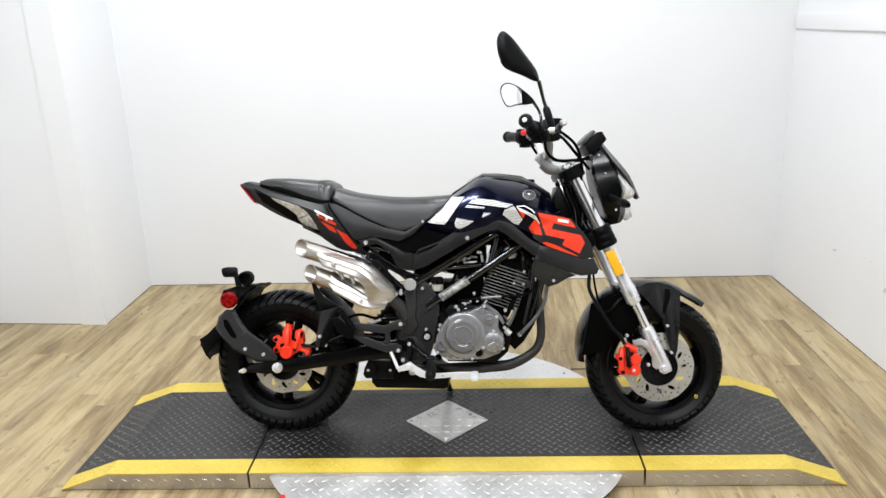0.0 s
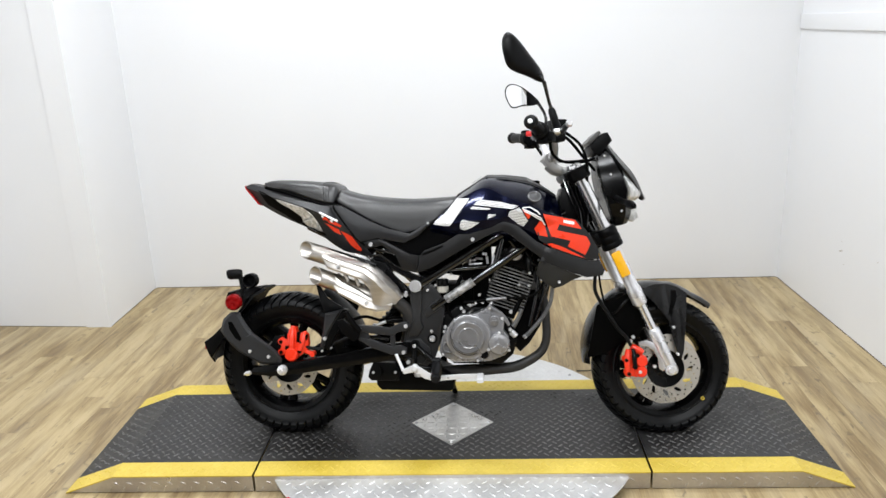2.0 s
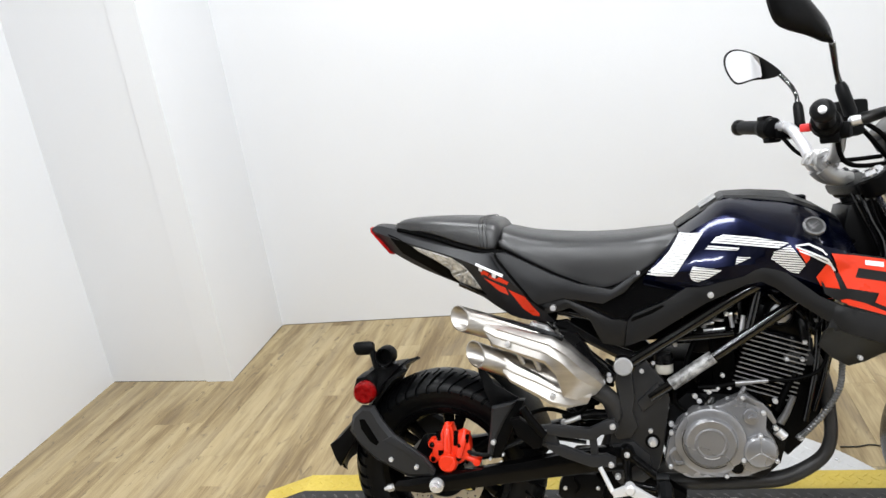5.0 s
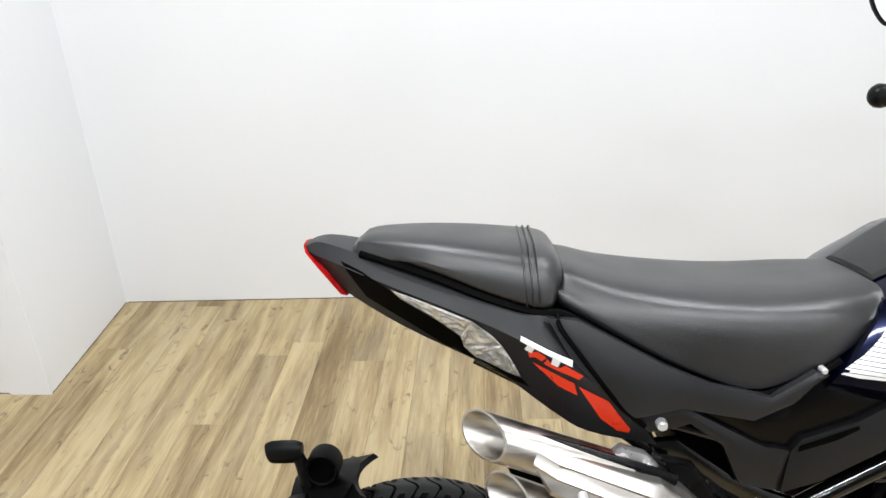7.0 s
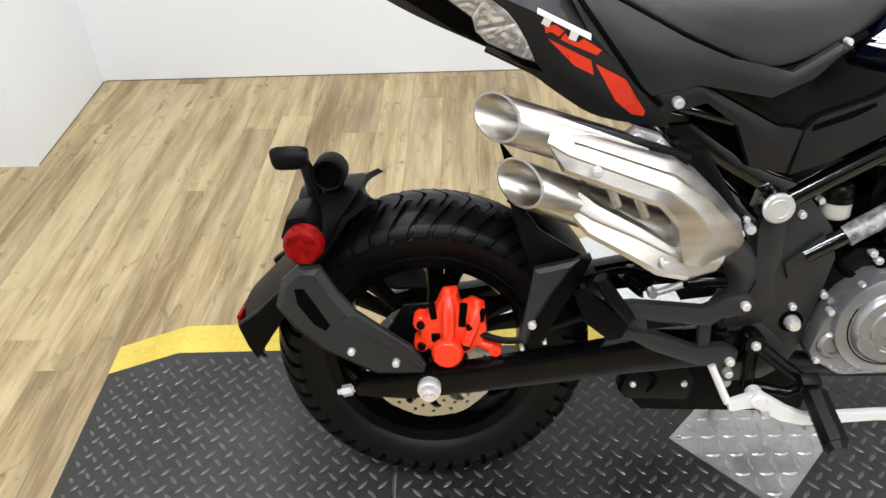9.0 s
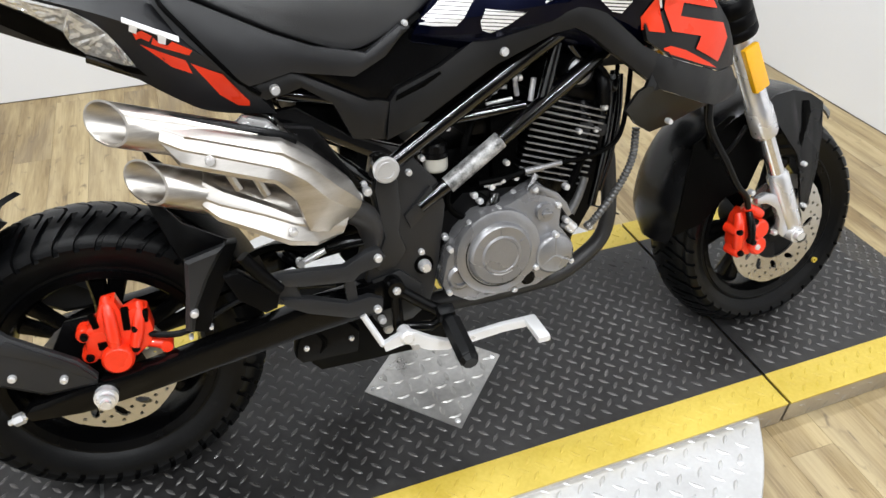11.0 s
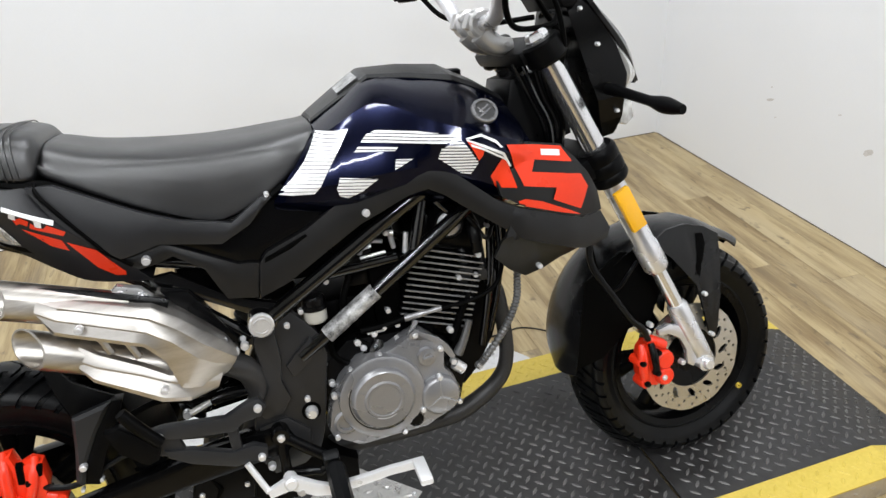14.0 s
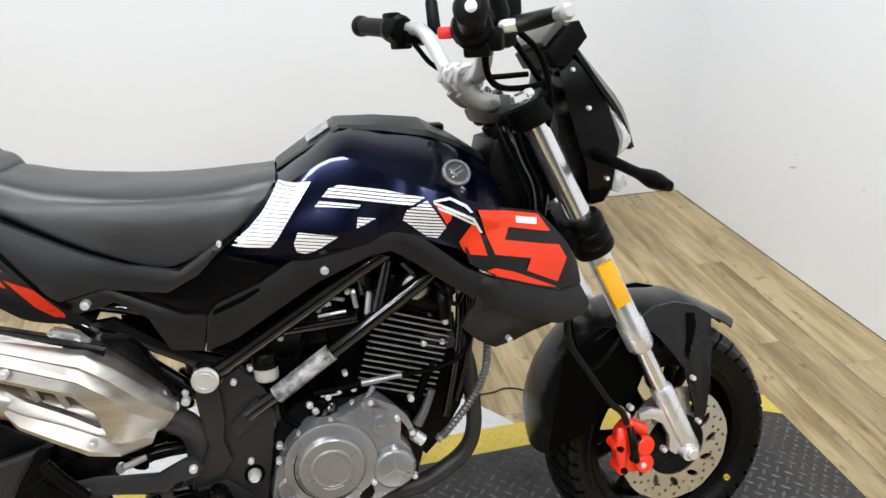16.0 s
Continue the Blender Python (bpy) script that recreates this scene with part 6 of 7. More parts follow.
q = base + CR @ Vector((0.038, 0, 0.168))
tube(bm, [q + Vector((0, -0.09, 0.03)), q + Vector((-0.002, -0.125, 0.015)), q + Vector((0.0, -0.13, -0.022))], [0.010, 0.011, 0.009], 12, 4)
tube(bm, [q + Vector((-0.03, -0.10, 0.06)), q + Vector((-0.005, -0.13, 0.03)), q + Vector((0.02, -0.12, -0.005)), q + Vector((0.05, -0.08, 0.02))], 0.004, 8, 5)
part("spark_plug_cap", bm, engine_dark, head, "black spark plug cap and lead")
bolts([tuple(q + Vector((0.0, -0.128, -0.028))), tuple(q + Vector((-0.05, -0.10, 0.012))), tuple(q + Vector((0.03, -0.10, 0.01)))], 0.006, bolt_steel, head)

# intake, throttle body, hoses and levers beside the cylinder
bm = bmesh.new()
rod(bm, (0.075, -0.02, 0.54), (-0.02, -0.02, 0.555), 0.026)
box(bm, (0.000, -0.03, 0.545), (0.05, 0.10, 0.06), None, 0.01)
rod(bm, (-0.02, -0.02, 0.555), (-0.10, -0.01, 0.57), 0.03)
part("throttle_body", bm, engine_dark, bike, "black throttle body")
bm = bmesh.new()
rod(bm, (0.055, -0.09, 0.595), (0.058, -0.09, 0.572), 0.0042)
rod(bm, (0.02, -0.085, 0.59), (0.04, -0.095, 0.588), 0.0034)
rod(bm, (-0.04, -0.10, 0.577), (0.02, -0.10, 0.586), 0.0035)
rod(bm, (0.0, -0.10, 0.577), (0.0, -0.11, 0.600), 0.005)
part("throttle_linkage", bm, bolt_steel, bike, "small steel throttle fittings")
bm = bmesh.new()
lathe(bm, [(0, 0.0), (0.015, 0.0), (0.018, 0.003), (0.0185, 0.006), (0.0185, 0.024), (0, 0.024)], (-0.086, -0.112, 0.484), "Z", 20)
bottle = part("fluid_bottle", bm, bottle_plastic, bike, "translucent rear brake fluid bottle")
bm = bmesh.new()
lathe(bm, [(0, 0.0), (0.0200, 0.0), (0.0200, 0.007), (0.0185, 0.008), (0.0185, 0.019), (0.016, 0.022), (0, 0.022)], (-0.086, -0.112, 0.506), "Z", 20)
part("cap", bm, engine_dark, bottle, "black cap")
bolts([(-0.108, -0.118, 0.508), (-0.06, -0.10, 0.542), (-0.078, -0.118, 0.548), (0.045, -0.11, 0.605), (0.03, -0.11, 0.475), (0.04, -0.12, 0.452), (0.018, -0.12, 0.452)], 0.006)
bm = bmesh.new()
rod(bm, (0.052, -0.128, 0.462), (0.082, -0.128, 0.464), 0.0055)
rod(bm, (0.080, -0.128, 0.464), (0.115, -0.127, 0.466), 0.0042)
prism(bm, [(0.052, 0.440), (0.062, 0.446), (0.076, 0.438), (0.100, 0.424), (0.116, 0.405), (0.125, 0.384), (0.118, 0.380), (0.104, 0.402), (0.090, 0.416), (0.072, 0.424), (0.052, 0.430)], -0.146, -0.139, 0.0015)
tube(bm, [(0.070, -0.130, 0.455), (0.052, -0.138, 0.432), (0.046, -0.138, 0.424)], 0.0045, 8, 3)
part("clutch_arm", bm, engine_grey, engine, "silver clutch release arm")
pipes("cable", [([(0.115, -0.127, 0.466), (0.17, -0.125, 0.468), (0.215, -0.122, 0.485), (0.235, -0.115, 0.53), (0.25, -0.10, 0.60)], 0.004),
                ([(-0.02, -0.115, 0.452), (0.02, -0.12, 0.455), (0.055, -0.125, 0.462)], 0.006),
                ([(-0.03, -0.11, 0.44), (-0.01, -0.12, 0.42), (-0.045, -0.115, 0.40), (-0.07, -0.11, 0.43), (-0.05, -0.11, 0.49)], 0.005),
                ([(-0.02, -0.10, 0.55), (-0.04, -0.11, 0.50), (-0.02, -0.105, 0.46)], 0.006),
                ([(0.13, -0.115, 0.40), (0.155, -0.11, 0.45), (0.185, -0.10, 0.50), (0.20, -0.09, 0.56)], 0.0075),
                ([(-0.19, -0.12, 0.44), (-0.24, -0.13, 0.43), (-0.28, -0.12, 0.40), (-0.34, -0.11, 0.41), (-0.40, -0.10, 0.39)], 0.005)], deep_black, bike, "black cable beside the engine", 5, 8)
bm = bmesh.new()
pts = smooth_path([(0.166, -0.118, 0.340), (0.181, -0.118, 0.352), (0.223, -0.117, 0.398), (0.251, -0.114, 0.445), (0.260, -0.108, 0.495)], 26)
tube(bm, pts, [0.0068 if k % 3 else 0.0050 for k in range(len(pts))], 12, 1)
part("braided_hose", bm, rust_hose, bike, "grey ribbed hose")
bm = bmesh.new()
tube(bm, [(0.135, -0.12, 0.375), (0.150, -0.12, 0.40), (0.163, -0.118, 0.43)], [0.009, 0.007, 0.006], 10, 2)
part("drain_hose", bm, rust_hose, bike, "grey hose end")
bolts([(0.135, -0.12, 0.355), (0.172, -0.118, 0.343)], 0.0085)
bm = bmesh.new()
prism(bm, [(0.135, 0.305), (0.158, 0.280), (0.188, 0.308), (0.222, 0.362), (0.242, 0.415), (0.250, 0.470), (0.212, 0.50), (0.190, 0.47), (0.165, 0.40), (0.14, 0.36)], -0.055, 0.035, 0.006)
part("front_mount", bm, matte_black, bike, "black front engine mount")

bolts([(-0.020, -0.118, 0.424), (-0.006, -0.118, 0.410), (0.001, -0.116, 0.443), (-0.028, -0.116, 0.434), (0.037, -0.120, 0.426), (-0.087, -0.116, 0.410), (-0.080, -0.116, 0.374), (0.055, -0.130, 0.418), (0.128, -0.120, 0.421), (0.125, -0.126, 0.366)], 0.0072, bolt_steel, engine)
for a, b, r in (((0.128, -0.118, 0.358), (0.142, -0.118, 0.344), 0.010), ((-0.022, -0.112, 0.574), (-0.008, -0.112, 0.590), 0.004), ((-0.002, -0.112, 0.572), (0.040, -0.112, 0.575), 0.0028), ((0.072, -0.108, 0.566), (0.078, -0.108, 0.600), 0.0045), ((-0.010, -0.114, 0.446), (0.018, -0.114, 0.446), 0.004), ((0.050, -0.112, 0.604), (0.056, -0.112, 0.604), 0.005)):
    bm = bmesh.new()
    rod(bm, a, b, r)
    part("hose_fitting", bm, bolt_steel, engine, "small steel fitting")
bm = bmesh.new()
tube(bm, [(-0.010, -0.112, 0.405), (0.000, -0.118, 0.418), (0.006, -0.114, 0.430)], [0.014, 0.013, 0.009], 12, 2)
part("cable_boot", bm, frame_black, engine, "black rubber cable boot")

# header pipe, silencer box and twin outlets
bm = bmesh.new()
tube(bm, [(0.185, -0.02, 0.520), (0.215, -0.05, 0.500), (0.235, -0.058, 0.450), (0.241, -0.060, 0.393), (0.241, -0.062, 0.322), (0.217, -0.064, 0.276), (0.149, -0.066, 0.238), (0.084, -0.060, 0.228), (0.0, -0.05, 0.221), (-0.10, -0.03, 0.212)],
     [0.013, 0.0135, 0.0135, 0.0135, 0.0135, 0.0145, 0.0165, 0.018, 0.019, 0.019], 18, 6)
part("header_pipe", bm, pipe_grey, bike, "dark grey exhaust header pipe")
bm = bmesh.new()
prism(bm, [(-0.300, 0.262), (-0.215, 0.262), (-0.10, 0.232), (-0.055, 0.205), (-0.058, 0.166), (-0.070, 0.158), (-0.295, 0.163), (-0.310, 0.18), (-0.312, 0.25)], -0.085, 0.075, 0.010)
sil = part("silencer_box", bm, matte_black, bike, "black silencer box under the engine")
bm = bmesh.new()
prism(bm, [(-0.330, 0.232), (-0.316, 0.262), (-0.245, 0.258), (-0.228, 0.235), (-0.235, 0.198), (-0.325, 0.200), (-0.334, 0.212)], -0.108, -0.070, 0.008)
scov = part("silencer_cover", bm, dark_plastic, sil, "black plastic cover")
# black bead laid on the cover to look like a shaded notch
bm = bmesh.new()
tube(bm, [(-0.297, -0.1085, 0.252), (-0.286, -0.109, 0.232), (-0.295, -0.1085, 0.214)], [0.002, 0.0045, 0.002], 8, 4)
part("cover_notch", bm, deep_black, scov, "black bead for the shade in the notch")
bolts([(-0.316, -0.107, 0.228), (-0.244, -0.107, 0.228)], 0.006, bolt_steel, scov)
bolts([(-0.178, -0.085, 0.215)], 0.011, silver_cast, sil)
bm = bmesh.new()
tube(bm, [(-0.24, -0.05, 0.25), (-0.20, -0.10, 0.35), (-0.20, -0.13, 0.43), (-0.25, -0.145, 0.475)], 0.020, 14, 5)
part("link_pipe", bm, pipe_grey, bike, "dark exhaust link pipe")


def outlet(tip, tail_pt, r, parent):
    """A slash-cut stainless outlet, open at its end."""
    a, b = Vector(tip), Vector(tail_pt)
    d = (b - a).normalized()
    u = Vector((0, 1, 0))
    w = d.cross(u).normalized()
    cutn = Vector((-0.68, -0.70, 0.20)).normalized()
    bm = bmesh.new()
    rings = []
    for rr, along, slanted in ((r, (b - a).length, False), (r, 0.09, False), (r, 0.0, True), (r - 0.0025, -0.001, True), (r - 0.004, 0.004, True), (r - 0.005, 0.10, False)):
        ring = []
        for k in range(36):
            t = 2 * math.pi * k / 36
            off = rr * (math.cos(t) * u + math.sin(t) * w)
            if slanted:
                s_ = -off.dot(cutn) / d.dot(cutn)
                ring.append(bm.verts.new(a + d * (along + s_) + off))
            else:
                ring.append(bm.verts.new(a + d * along + off))
        rings.append(ring)
    for p, q in zip(rings, rings[1:]):
        for k in range(36):
            bm.faces.new((p[k], p[(k + 1) % 36], q[(k + 1) % 36], q[k]))
    bm.faces.new(rings[-1])
    bm.faces.new(rings[0])
    return part("exhaust_outlet", bm, stainless, parent, "brushed stainless slash-cut outlet")


def facets(bm, rows):
    """A folded sheet shield: each row holds the points of one section, from its top inner edge over the front to its bottom inner edge."""
    g = [[bm.verts.new(p) for p in r] for r in rows]
    for a, b in zip(g, g[1:]):
        for j in range(len(a) - 1):
            bm.faces.new((a[j], b[j], b[j + 1], a[j + 1]))
    bm.faces.new(g[0])
    bm.faces.new(g[-1])


def shield_row(x, z, up, down, yo, yi, lean, groove=0.0, tip=0.0):
    """One section of the sheet: an upper bevel, a pressed groove and a lower face that tips out by tip metres."""
    n = Vector((lean, 0, 1)).normalized()
    c = Vector((x, 0, z))
    f = lambda h, y: tuple(c + n * h + Vector((0, y, 0)))
    return [f(up, yi), f(up, yo + 0.022), f(up * 0.93, yo + 0.017), f(up * 0.60, yo + 0.005), f(up * 0.46, yo + 0.004 + groove),
            f(up * 0.10, yo + 0.001 + groove), f(-0.002, yo), f(-0.005, yo + 0.0008 + groove * 0.4), f(-down * 0.72, yo + 0.0015 - tip), f(-down * 0.94, yo + 0.004 - tip),
            f(-down, yo + 0.014), f(-down, yi)]


bm = bmesh.new()
facets(bm, [shield_row(-0.455, 0.610, 0.0200, 0.004, -0.180, -0.150, 0.33), shield_row(-0.430, 0.597, 0.0220, 0.026, -0.189, -0.135, 0.35, 0.001, 0.002), shield_row(-0.415, 0.592, 0.023, 0.026, -0.192, -0.135, 0.35, 0.004, 0.003),
            shield_row(-0.335, 0.565, 0.026, 0.026, -0.205, -0.13, 0.36, 0.004, 0.003), shield_row(-0.320, 0.560, 0.027, 0.026, -0.207, -0.12, 0.38, 0.002, 0.002),
            shield_row(-0.290, 0.538, 0.027, 0.034, -0.209, -0.12, 0.55, 0.001), shield_row(-0.262, 0.505, 0.030, 0.056, -0.204, -0.12, 0.75),
            shield_row(-0.240, 0.486, 0.026, 0.050, -0.192, -0.12, 0.85), shield_row(-0.218, 0.470, 0.012, 0.020, -0.170, -0.12, 0.9)])
exhaust = part("exhaust_shield", bm, satin_steel, bike, "brushed stainless exhaust shield", angle=20)
bm = bmesh.new()
facets(bm, [shield_row(-0.421, 0.529, 0.0270, 0.016, -0.176, -0.14, 0.33), shield_row(-0.398, 0.516, 0.022, 0.026, -0.182, -0.12, 0.35, 0, 0.006), shield_row(-0.345, 0.494, 0.014, 0.031, -0.189, -0.12, 0.38, 0, 0.011),
            shield_row(-0.310, 0.476, 0.008, 0.034, -0.193, -0.12, 0.45, 0, 0.009), shield_row(-0.275, 0.463, 0.020, 0.030, -0.193, -0.12, 0.45, 0, 0.005), shield_row(-0.240, 0.455, 0.014, 0.018, -0.180, -0.12, 0.5)])
part("lower_shield", bm, satin_steel, exhaust, "brushed stainless lower shield", angle=24)
for x, z in ((-0.385, 0.548), (-0.352, 0.534)):
    bm = bmesh.new()
    tube(bm, [(x, -0.186, z + 0.014), (x + 0.012, -0.186, z - 0.016)], 0.006, 8, 1)
    part("shield_strut", bm, stainless, exhaust)
bm = bmesh.new()
tube(bm, [(-0.462, -0.158, 0.634), (-0.400, -0.160, 0.6135), (-0.330, -0.162, 0.591), (-0.290, -0.160, 0.577)], [0.004, 0.0058, 0.0062, 0.005], 10, 3, flat=1.5)
part("top_guard", bm, engine_dark, exhaust, "black strip along the top of the silencer")
outlet((-0.512, -0.150, 0.630), (-0.345, -0.150, 0.5749), 0.0275, exhaust)
outlet((-0.484, -0.150, 0.549), (-0.30, -0.150, 0.478), 0.0275, exhaust)
bolts([(-0.402, -0.204, 0.580), (-0.316, -0.203, 0.466)], 0.0072, bolt_steel, exhaust)
bolts([(-0.228, -0.160, 0.502), (-0.215, -0.15, 0.478), (-0.20, -0.145, 0.482)], 0.0085, bolt_steel, exhaust)
bm = bmesh.new()
prism(bm, [(-0.368, 0.604), (-0.352, 0.616), (-0.322, 0.606), (-0.308, 0.590), (-0.314, 0.580), (-0.352, 0.588)], -0.154, -0.136, 0.006)
brk = part("exhaust_bracket", bm, silver_cast, bike, "silver exhaust bracket")
bolts([(-0.350, -0.155, 0.602), (-0.322, -0.155, 0.594)], 0.0085, bolt_steel, brk)
bm = bmesh.new()
prism(bm, [(-0.30, 0.590), (-0.262, 0.582), (-0.222, 0.520), (-0.205, 0.490), (-0.232, 0.485), (-0.27, 0.545)], -0.140, -0.110, 0.004)
part("exhaust_guard", bm, engine_dark, bike, "black exhaust inner guard")

# -- swingarm and rear end
for s in (-1, 1):
    bm = bmesh.new()
    arm = [(-0.712, 0.240), (-0.706, 0.228), (-0.640, 0.222), (-0.548, 0.231), (-0.329, 0.262), (-0.170, 0.280), (-0.150, 0.30), (-0.165, 0.335), (-0.30, 0.318), (-0.400, 0.298), (-0.55, 0.272), (-0.640, 0.262), (-0.70, 0.252)]
    prism(bm, arm, s * 0.105, s * 0.135, 0.006)
    sa = part("swingarm", bm, guard_black, bike, "glossy black swingarm")
    bm = bmesh.new()
    lathe(bm, [(0, s * 0.163), (0.007, s * 0.163), (0.008, s * 0.156), (0.0125, s * 0.155), (0.0125, s * 0.146), (0.0165, s * 0.145), (0.0165, s * 0.13), (0, s * 0.13)], (RW.x, 0, RW.z + 0.002), seg=18)
    part("axle_nut", bm, bolt_steel, sa, "steel rear axle nut")
    bm = bmesh.new()
    rod(bm, (-0.705, s * 0.125, 0.236), (-0.735, s * 0.125, 0.229), 0.0045)
    tube(bm, [(-0.715, s * 0.125, 0.2335), (-0.728, s * 0.125, 0.2305)], 0.0085, 6, 1)
    part("chain_adjuster", bm, bolt_steel, sa, "steel chain adjuster")
bm = bmesh.new()
rod(bm, (RW.x, -0.13, RW.z), (RW.x, 0.13, RW.z), 0.009)
part("rear_axle", bm, bolt_steel, bike, "steel rear axle")
bm = bmesh.new()
rod(bm, (FW.x + 0.005, -0.115, FW.z), (FW.x + 0.005, 0.115, FW.z), 0.008)
part("front_axle", bm, bolt_steel, bike, "steel front axle")
bm = bmesh.new()
pts = [Vector((-0.19, -0.02, 0.48)).lerp(Vector((-0.31, -0.02, 0.34)), k / 40) for k in range(41)]
tube(bm, pts, [0.026 if k % 4 < 2 else 0.020 for k in range(41)], 14, 1)
part("rear_shock", bm, engine_dark, bike, "dark rear shock absorber")

# rear caliper, bracket and hose
bm = bmesh.new()
prism(bm, [(-0.640, 0.300), (-0.634, 0.336), (-0.616, 0.350), (-0.606, 0.372), (-0.586, 0.374), (-0.580, 0.352), (-0.564, 0.358), (-0.548, 0.350), (-0.545, 0.318), (-0.552, 0.296), (-0.575, 0.280), (-0.622, 0.284)], -0.114, -0.080, 0.007)
lathe(bm, [(0, -0.130), (0.018, -0.130), (0.0215, -0.127), (0.0225, -0.122), (0.0225, -0.085), (0, -0.085)], (-0.600, 0, 0.288), seg=28)
for pts, rr in (([(-0.598, -0.098, 0.374), (-0.597, -0.112, 0.358), (-0.598, -0.119, 0.330), (-0.600, -0.120, 0.302)], [0.0075, 0.0092, 0.0095, 0.0090]),
                ([(-0.558, -0.098, 0.356), (-0.560, -0.110, 0.344), (-0.566, -0.116, 0.322), (-0.574, -0.116, 0.300)], [0.0070, 0.0085, 0.0088, 0.0080])):
    tube(bm, pts, rr, 14, 4)
for cx, cz in ((-0.636, 0.328), (-0.636, 0.294)):
    lathe(bm, [(0, -0.112), (0.0095, -0.112), (0.0115, -0.109), (0.0115, -0.082), (0, -0.082)], (cx, 0, cz), seg=16)
tube(bm, [(-0.560, -0.104, 0.296), (-0.546, -0.108, 0.292), (-0.534, -0.110, 0.288)], [0.008, 0.0075, 0.009], 12, 2)
lathe(bm, [(0, -0.118), (0.0085, -0.118), (0.0095, -0.112), (0.0095, -0.094), (0, -0.094)], (-0.534, 0, 0.287), seg=14)
for v in bm.verts:
    v.co.x += 0.022
    v.co.z += 0.003
rcal = part("rear_caliper", bm, red_paint, bike, "red rear brake caliper")
bolts([(-0.614, -0.113, 0.331), (-0.546, -0.118, 0.330), (-0.614, -0.113, 0.297), (-0.552, -0.118, 0.300)], 0.0075, engine_dark, rcal, label="dark bolt")
# black blocks set on the body imitate shaded gaps between the fingers
for x, z, w, h, turn in ((-0.556, 0.346, 0.010, 0.034, 0.10), (-0.597, 0.352, 0.009, 0.022, -0.15), (-0.594, 0.312, 0.012, 0.012, 0.0), (-0.530, 0.345, 0.008, 0.018, 0.2)):
    bm = bmesh.new()
    box(bm, (x, -0.112, z), (w, 0.010, h), Matrix.Rotation(turn, 3, "Y"), 0.002)
    part("caliper_gap", bm, deep_black, rcal, "black block for the shade between the caliper fingers")
bm = bmesh.new()
tube(bm, [(-0.545, -0.10, 0.318), (-0.52, -0.115, 0.312), (-0.48, -0.12, 0.31), (-0.42, -0.12, 0.335), (-0.36, -0.12, 0.35), (-0.26, -0.13, 0.34)], 0.0048, 8, 5)
part("rear_brake_hose", bm, rubber, bike, "black rear brake hose")
bm = bmesh.new()
tube(bm, [(-0.268, -0.122, 0.396), (-0.264, -0.122, 0.397), (-0.242, -0.122, 0.400), (-0.205, -0.120, 0.399)], [0.007, 0.0105, 0.0110, 0.0100], 14, 1)
cyl = part("rear_brake_cylinder", bm, guard_black, bike, "black rear brake cylinder")
bm = bmesh.new()
tube(bm, [(-0.312, -0.124, 0.383), (-0.296, -0.124, 0.385), (-0.266, -0.122, 0.396)], [0.0042, 0.0050, 0.0058], 10, 3)
lathe(bm, [(0, -0.130), (0.006, -0.130), (0.007, -0.127), (0.007, -0.118), (0, -0.118)], (-0.306, 0, 0.383), seg=10)
part("hose_fitting", bm, bolt_steel, cyl, "steel hose fitting")
bm = bmesh.new()
prism(bm, [(-0.665, 0.245), (-0.668, 0.300), (-0.64, 0.345), (-0.56, 0.35), (-0.535, 0.29), (-0.57, 0.25)], -0.088, -0.078, 0.003)
part("caliper_bracket", bm, engine_dark, bike, "dark caliper bracket")
bolts([(-0.476, -0.128, 0.303), (-0.446, -0.129, 0.313)], 0.0042)

# hugger and number plate carrier
for s in (-1, 1):
    bm = bmesh.new()
    prism(bm, [(-0.481, 0.318), (-0.470, 0.370), (-0.462, 0.424), (-0.405, 0.437), (-0.436, 0.392), (-0.460, 0.348), (-0.470, 0.312)], s * 0.118, s * 0.138, 0.005, 1)
    wing_ob = part("hugger_wing", bm, grey_plastic, bike, "dark plastic hugger side")
    bm = bmesh.new()
    prism(bm, [(-0.405, 0.437), (-0.436, 0.392), (-0.460, 0.348), (-0.470, 0.312), (-0.450, 0.306), (-0.432, 0.350), (-0.404, 0.400), (-0.388, 0.436)], s * 0.108, s * 0.132, 0.003)
    part("wing_flank", bm, matte_black, wing_ob)
    if s < 0:
        bolts([(-0.464, -0.139, 0.345)], 0.0075, bolt_steel, wing_ob)
bm = bmesh.new()
rows = []
for k in range(13):
    t = radians(12 + k * 4.4)
    R = 0.262 + 0.010 * k / 12
    half = 0.085 - 0.055 * max(0, (k - 5) / 7)
    rows.append([(RW.x + (R - 0.012 * abs(u) ** 2) * math.cos(t), u * half, RW.z + (R - 0.012 * abs(u) ** 2) * math.sin(t)) for u in [j / 5 for j in range(-5, 6)]])
g1 = [[bm.verts.new(p) for p in r] for r in rows]
g2 = [[bm.verts.new((p[0] + 0.003, p[1], p[2] + 0.003)) for p in r] for r in rows]
for g in (g1, g2):
    for i in range(12):
        for j in range(10):
            bm.faces.new((g[i][j], g[i + 1][j], g[i + 1][j + 1], g[i][j + 1]))
part("hugger", bm, matte_black, bike, "matt black rear hugger")
for s in (-1, 1):
    bm = bmesh.new()
    shell(bm, [(-0.500, 0.532), (-0.455, 0.470), (-0.400, 0.437), (-0.425, 0.425), (-0.462, 0.405), (-0.478, 0.45), (-0.492, 0.50)], lambda x, z: 0.118 - 0.25 * max(0, z - 0.44), 0.006, 2, s)
    part("hugger_fin", bm, matte_black, bike, "matt black hugger fin")

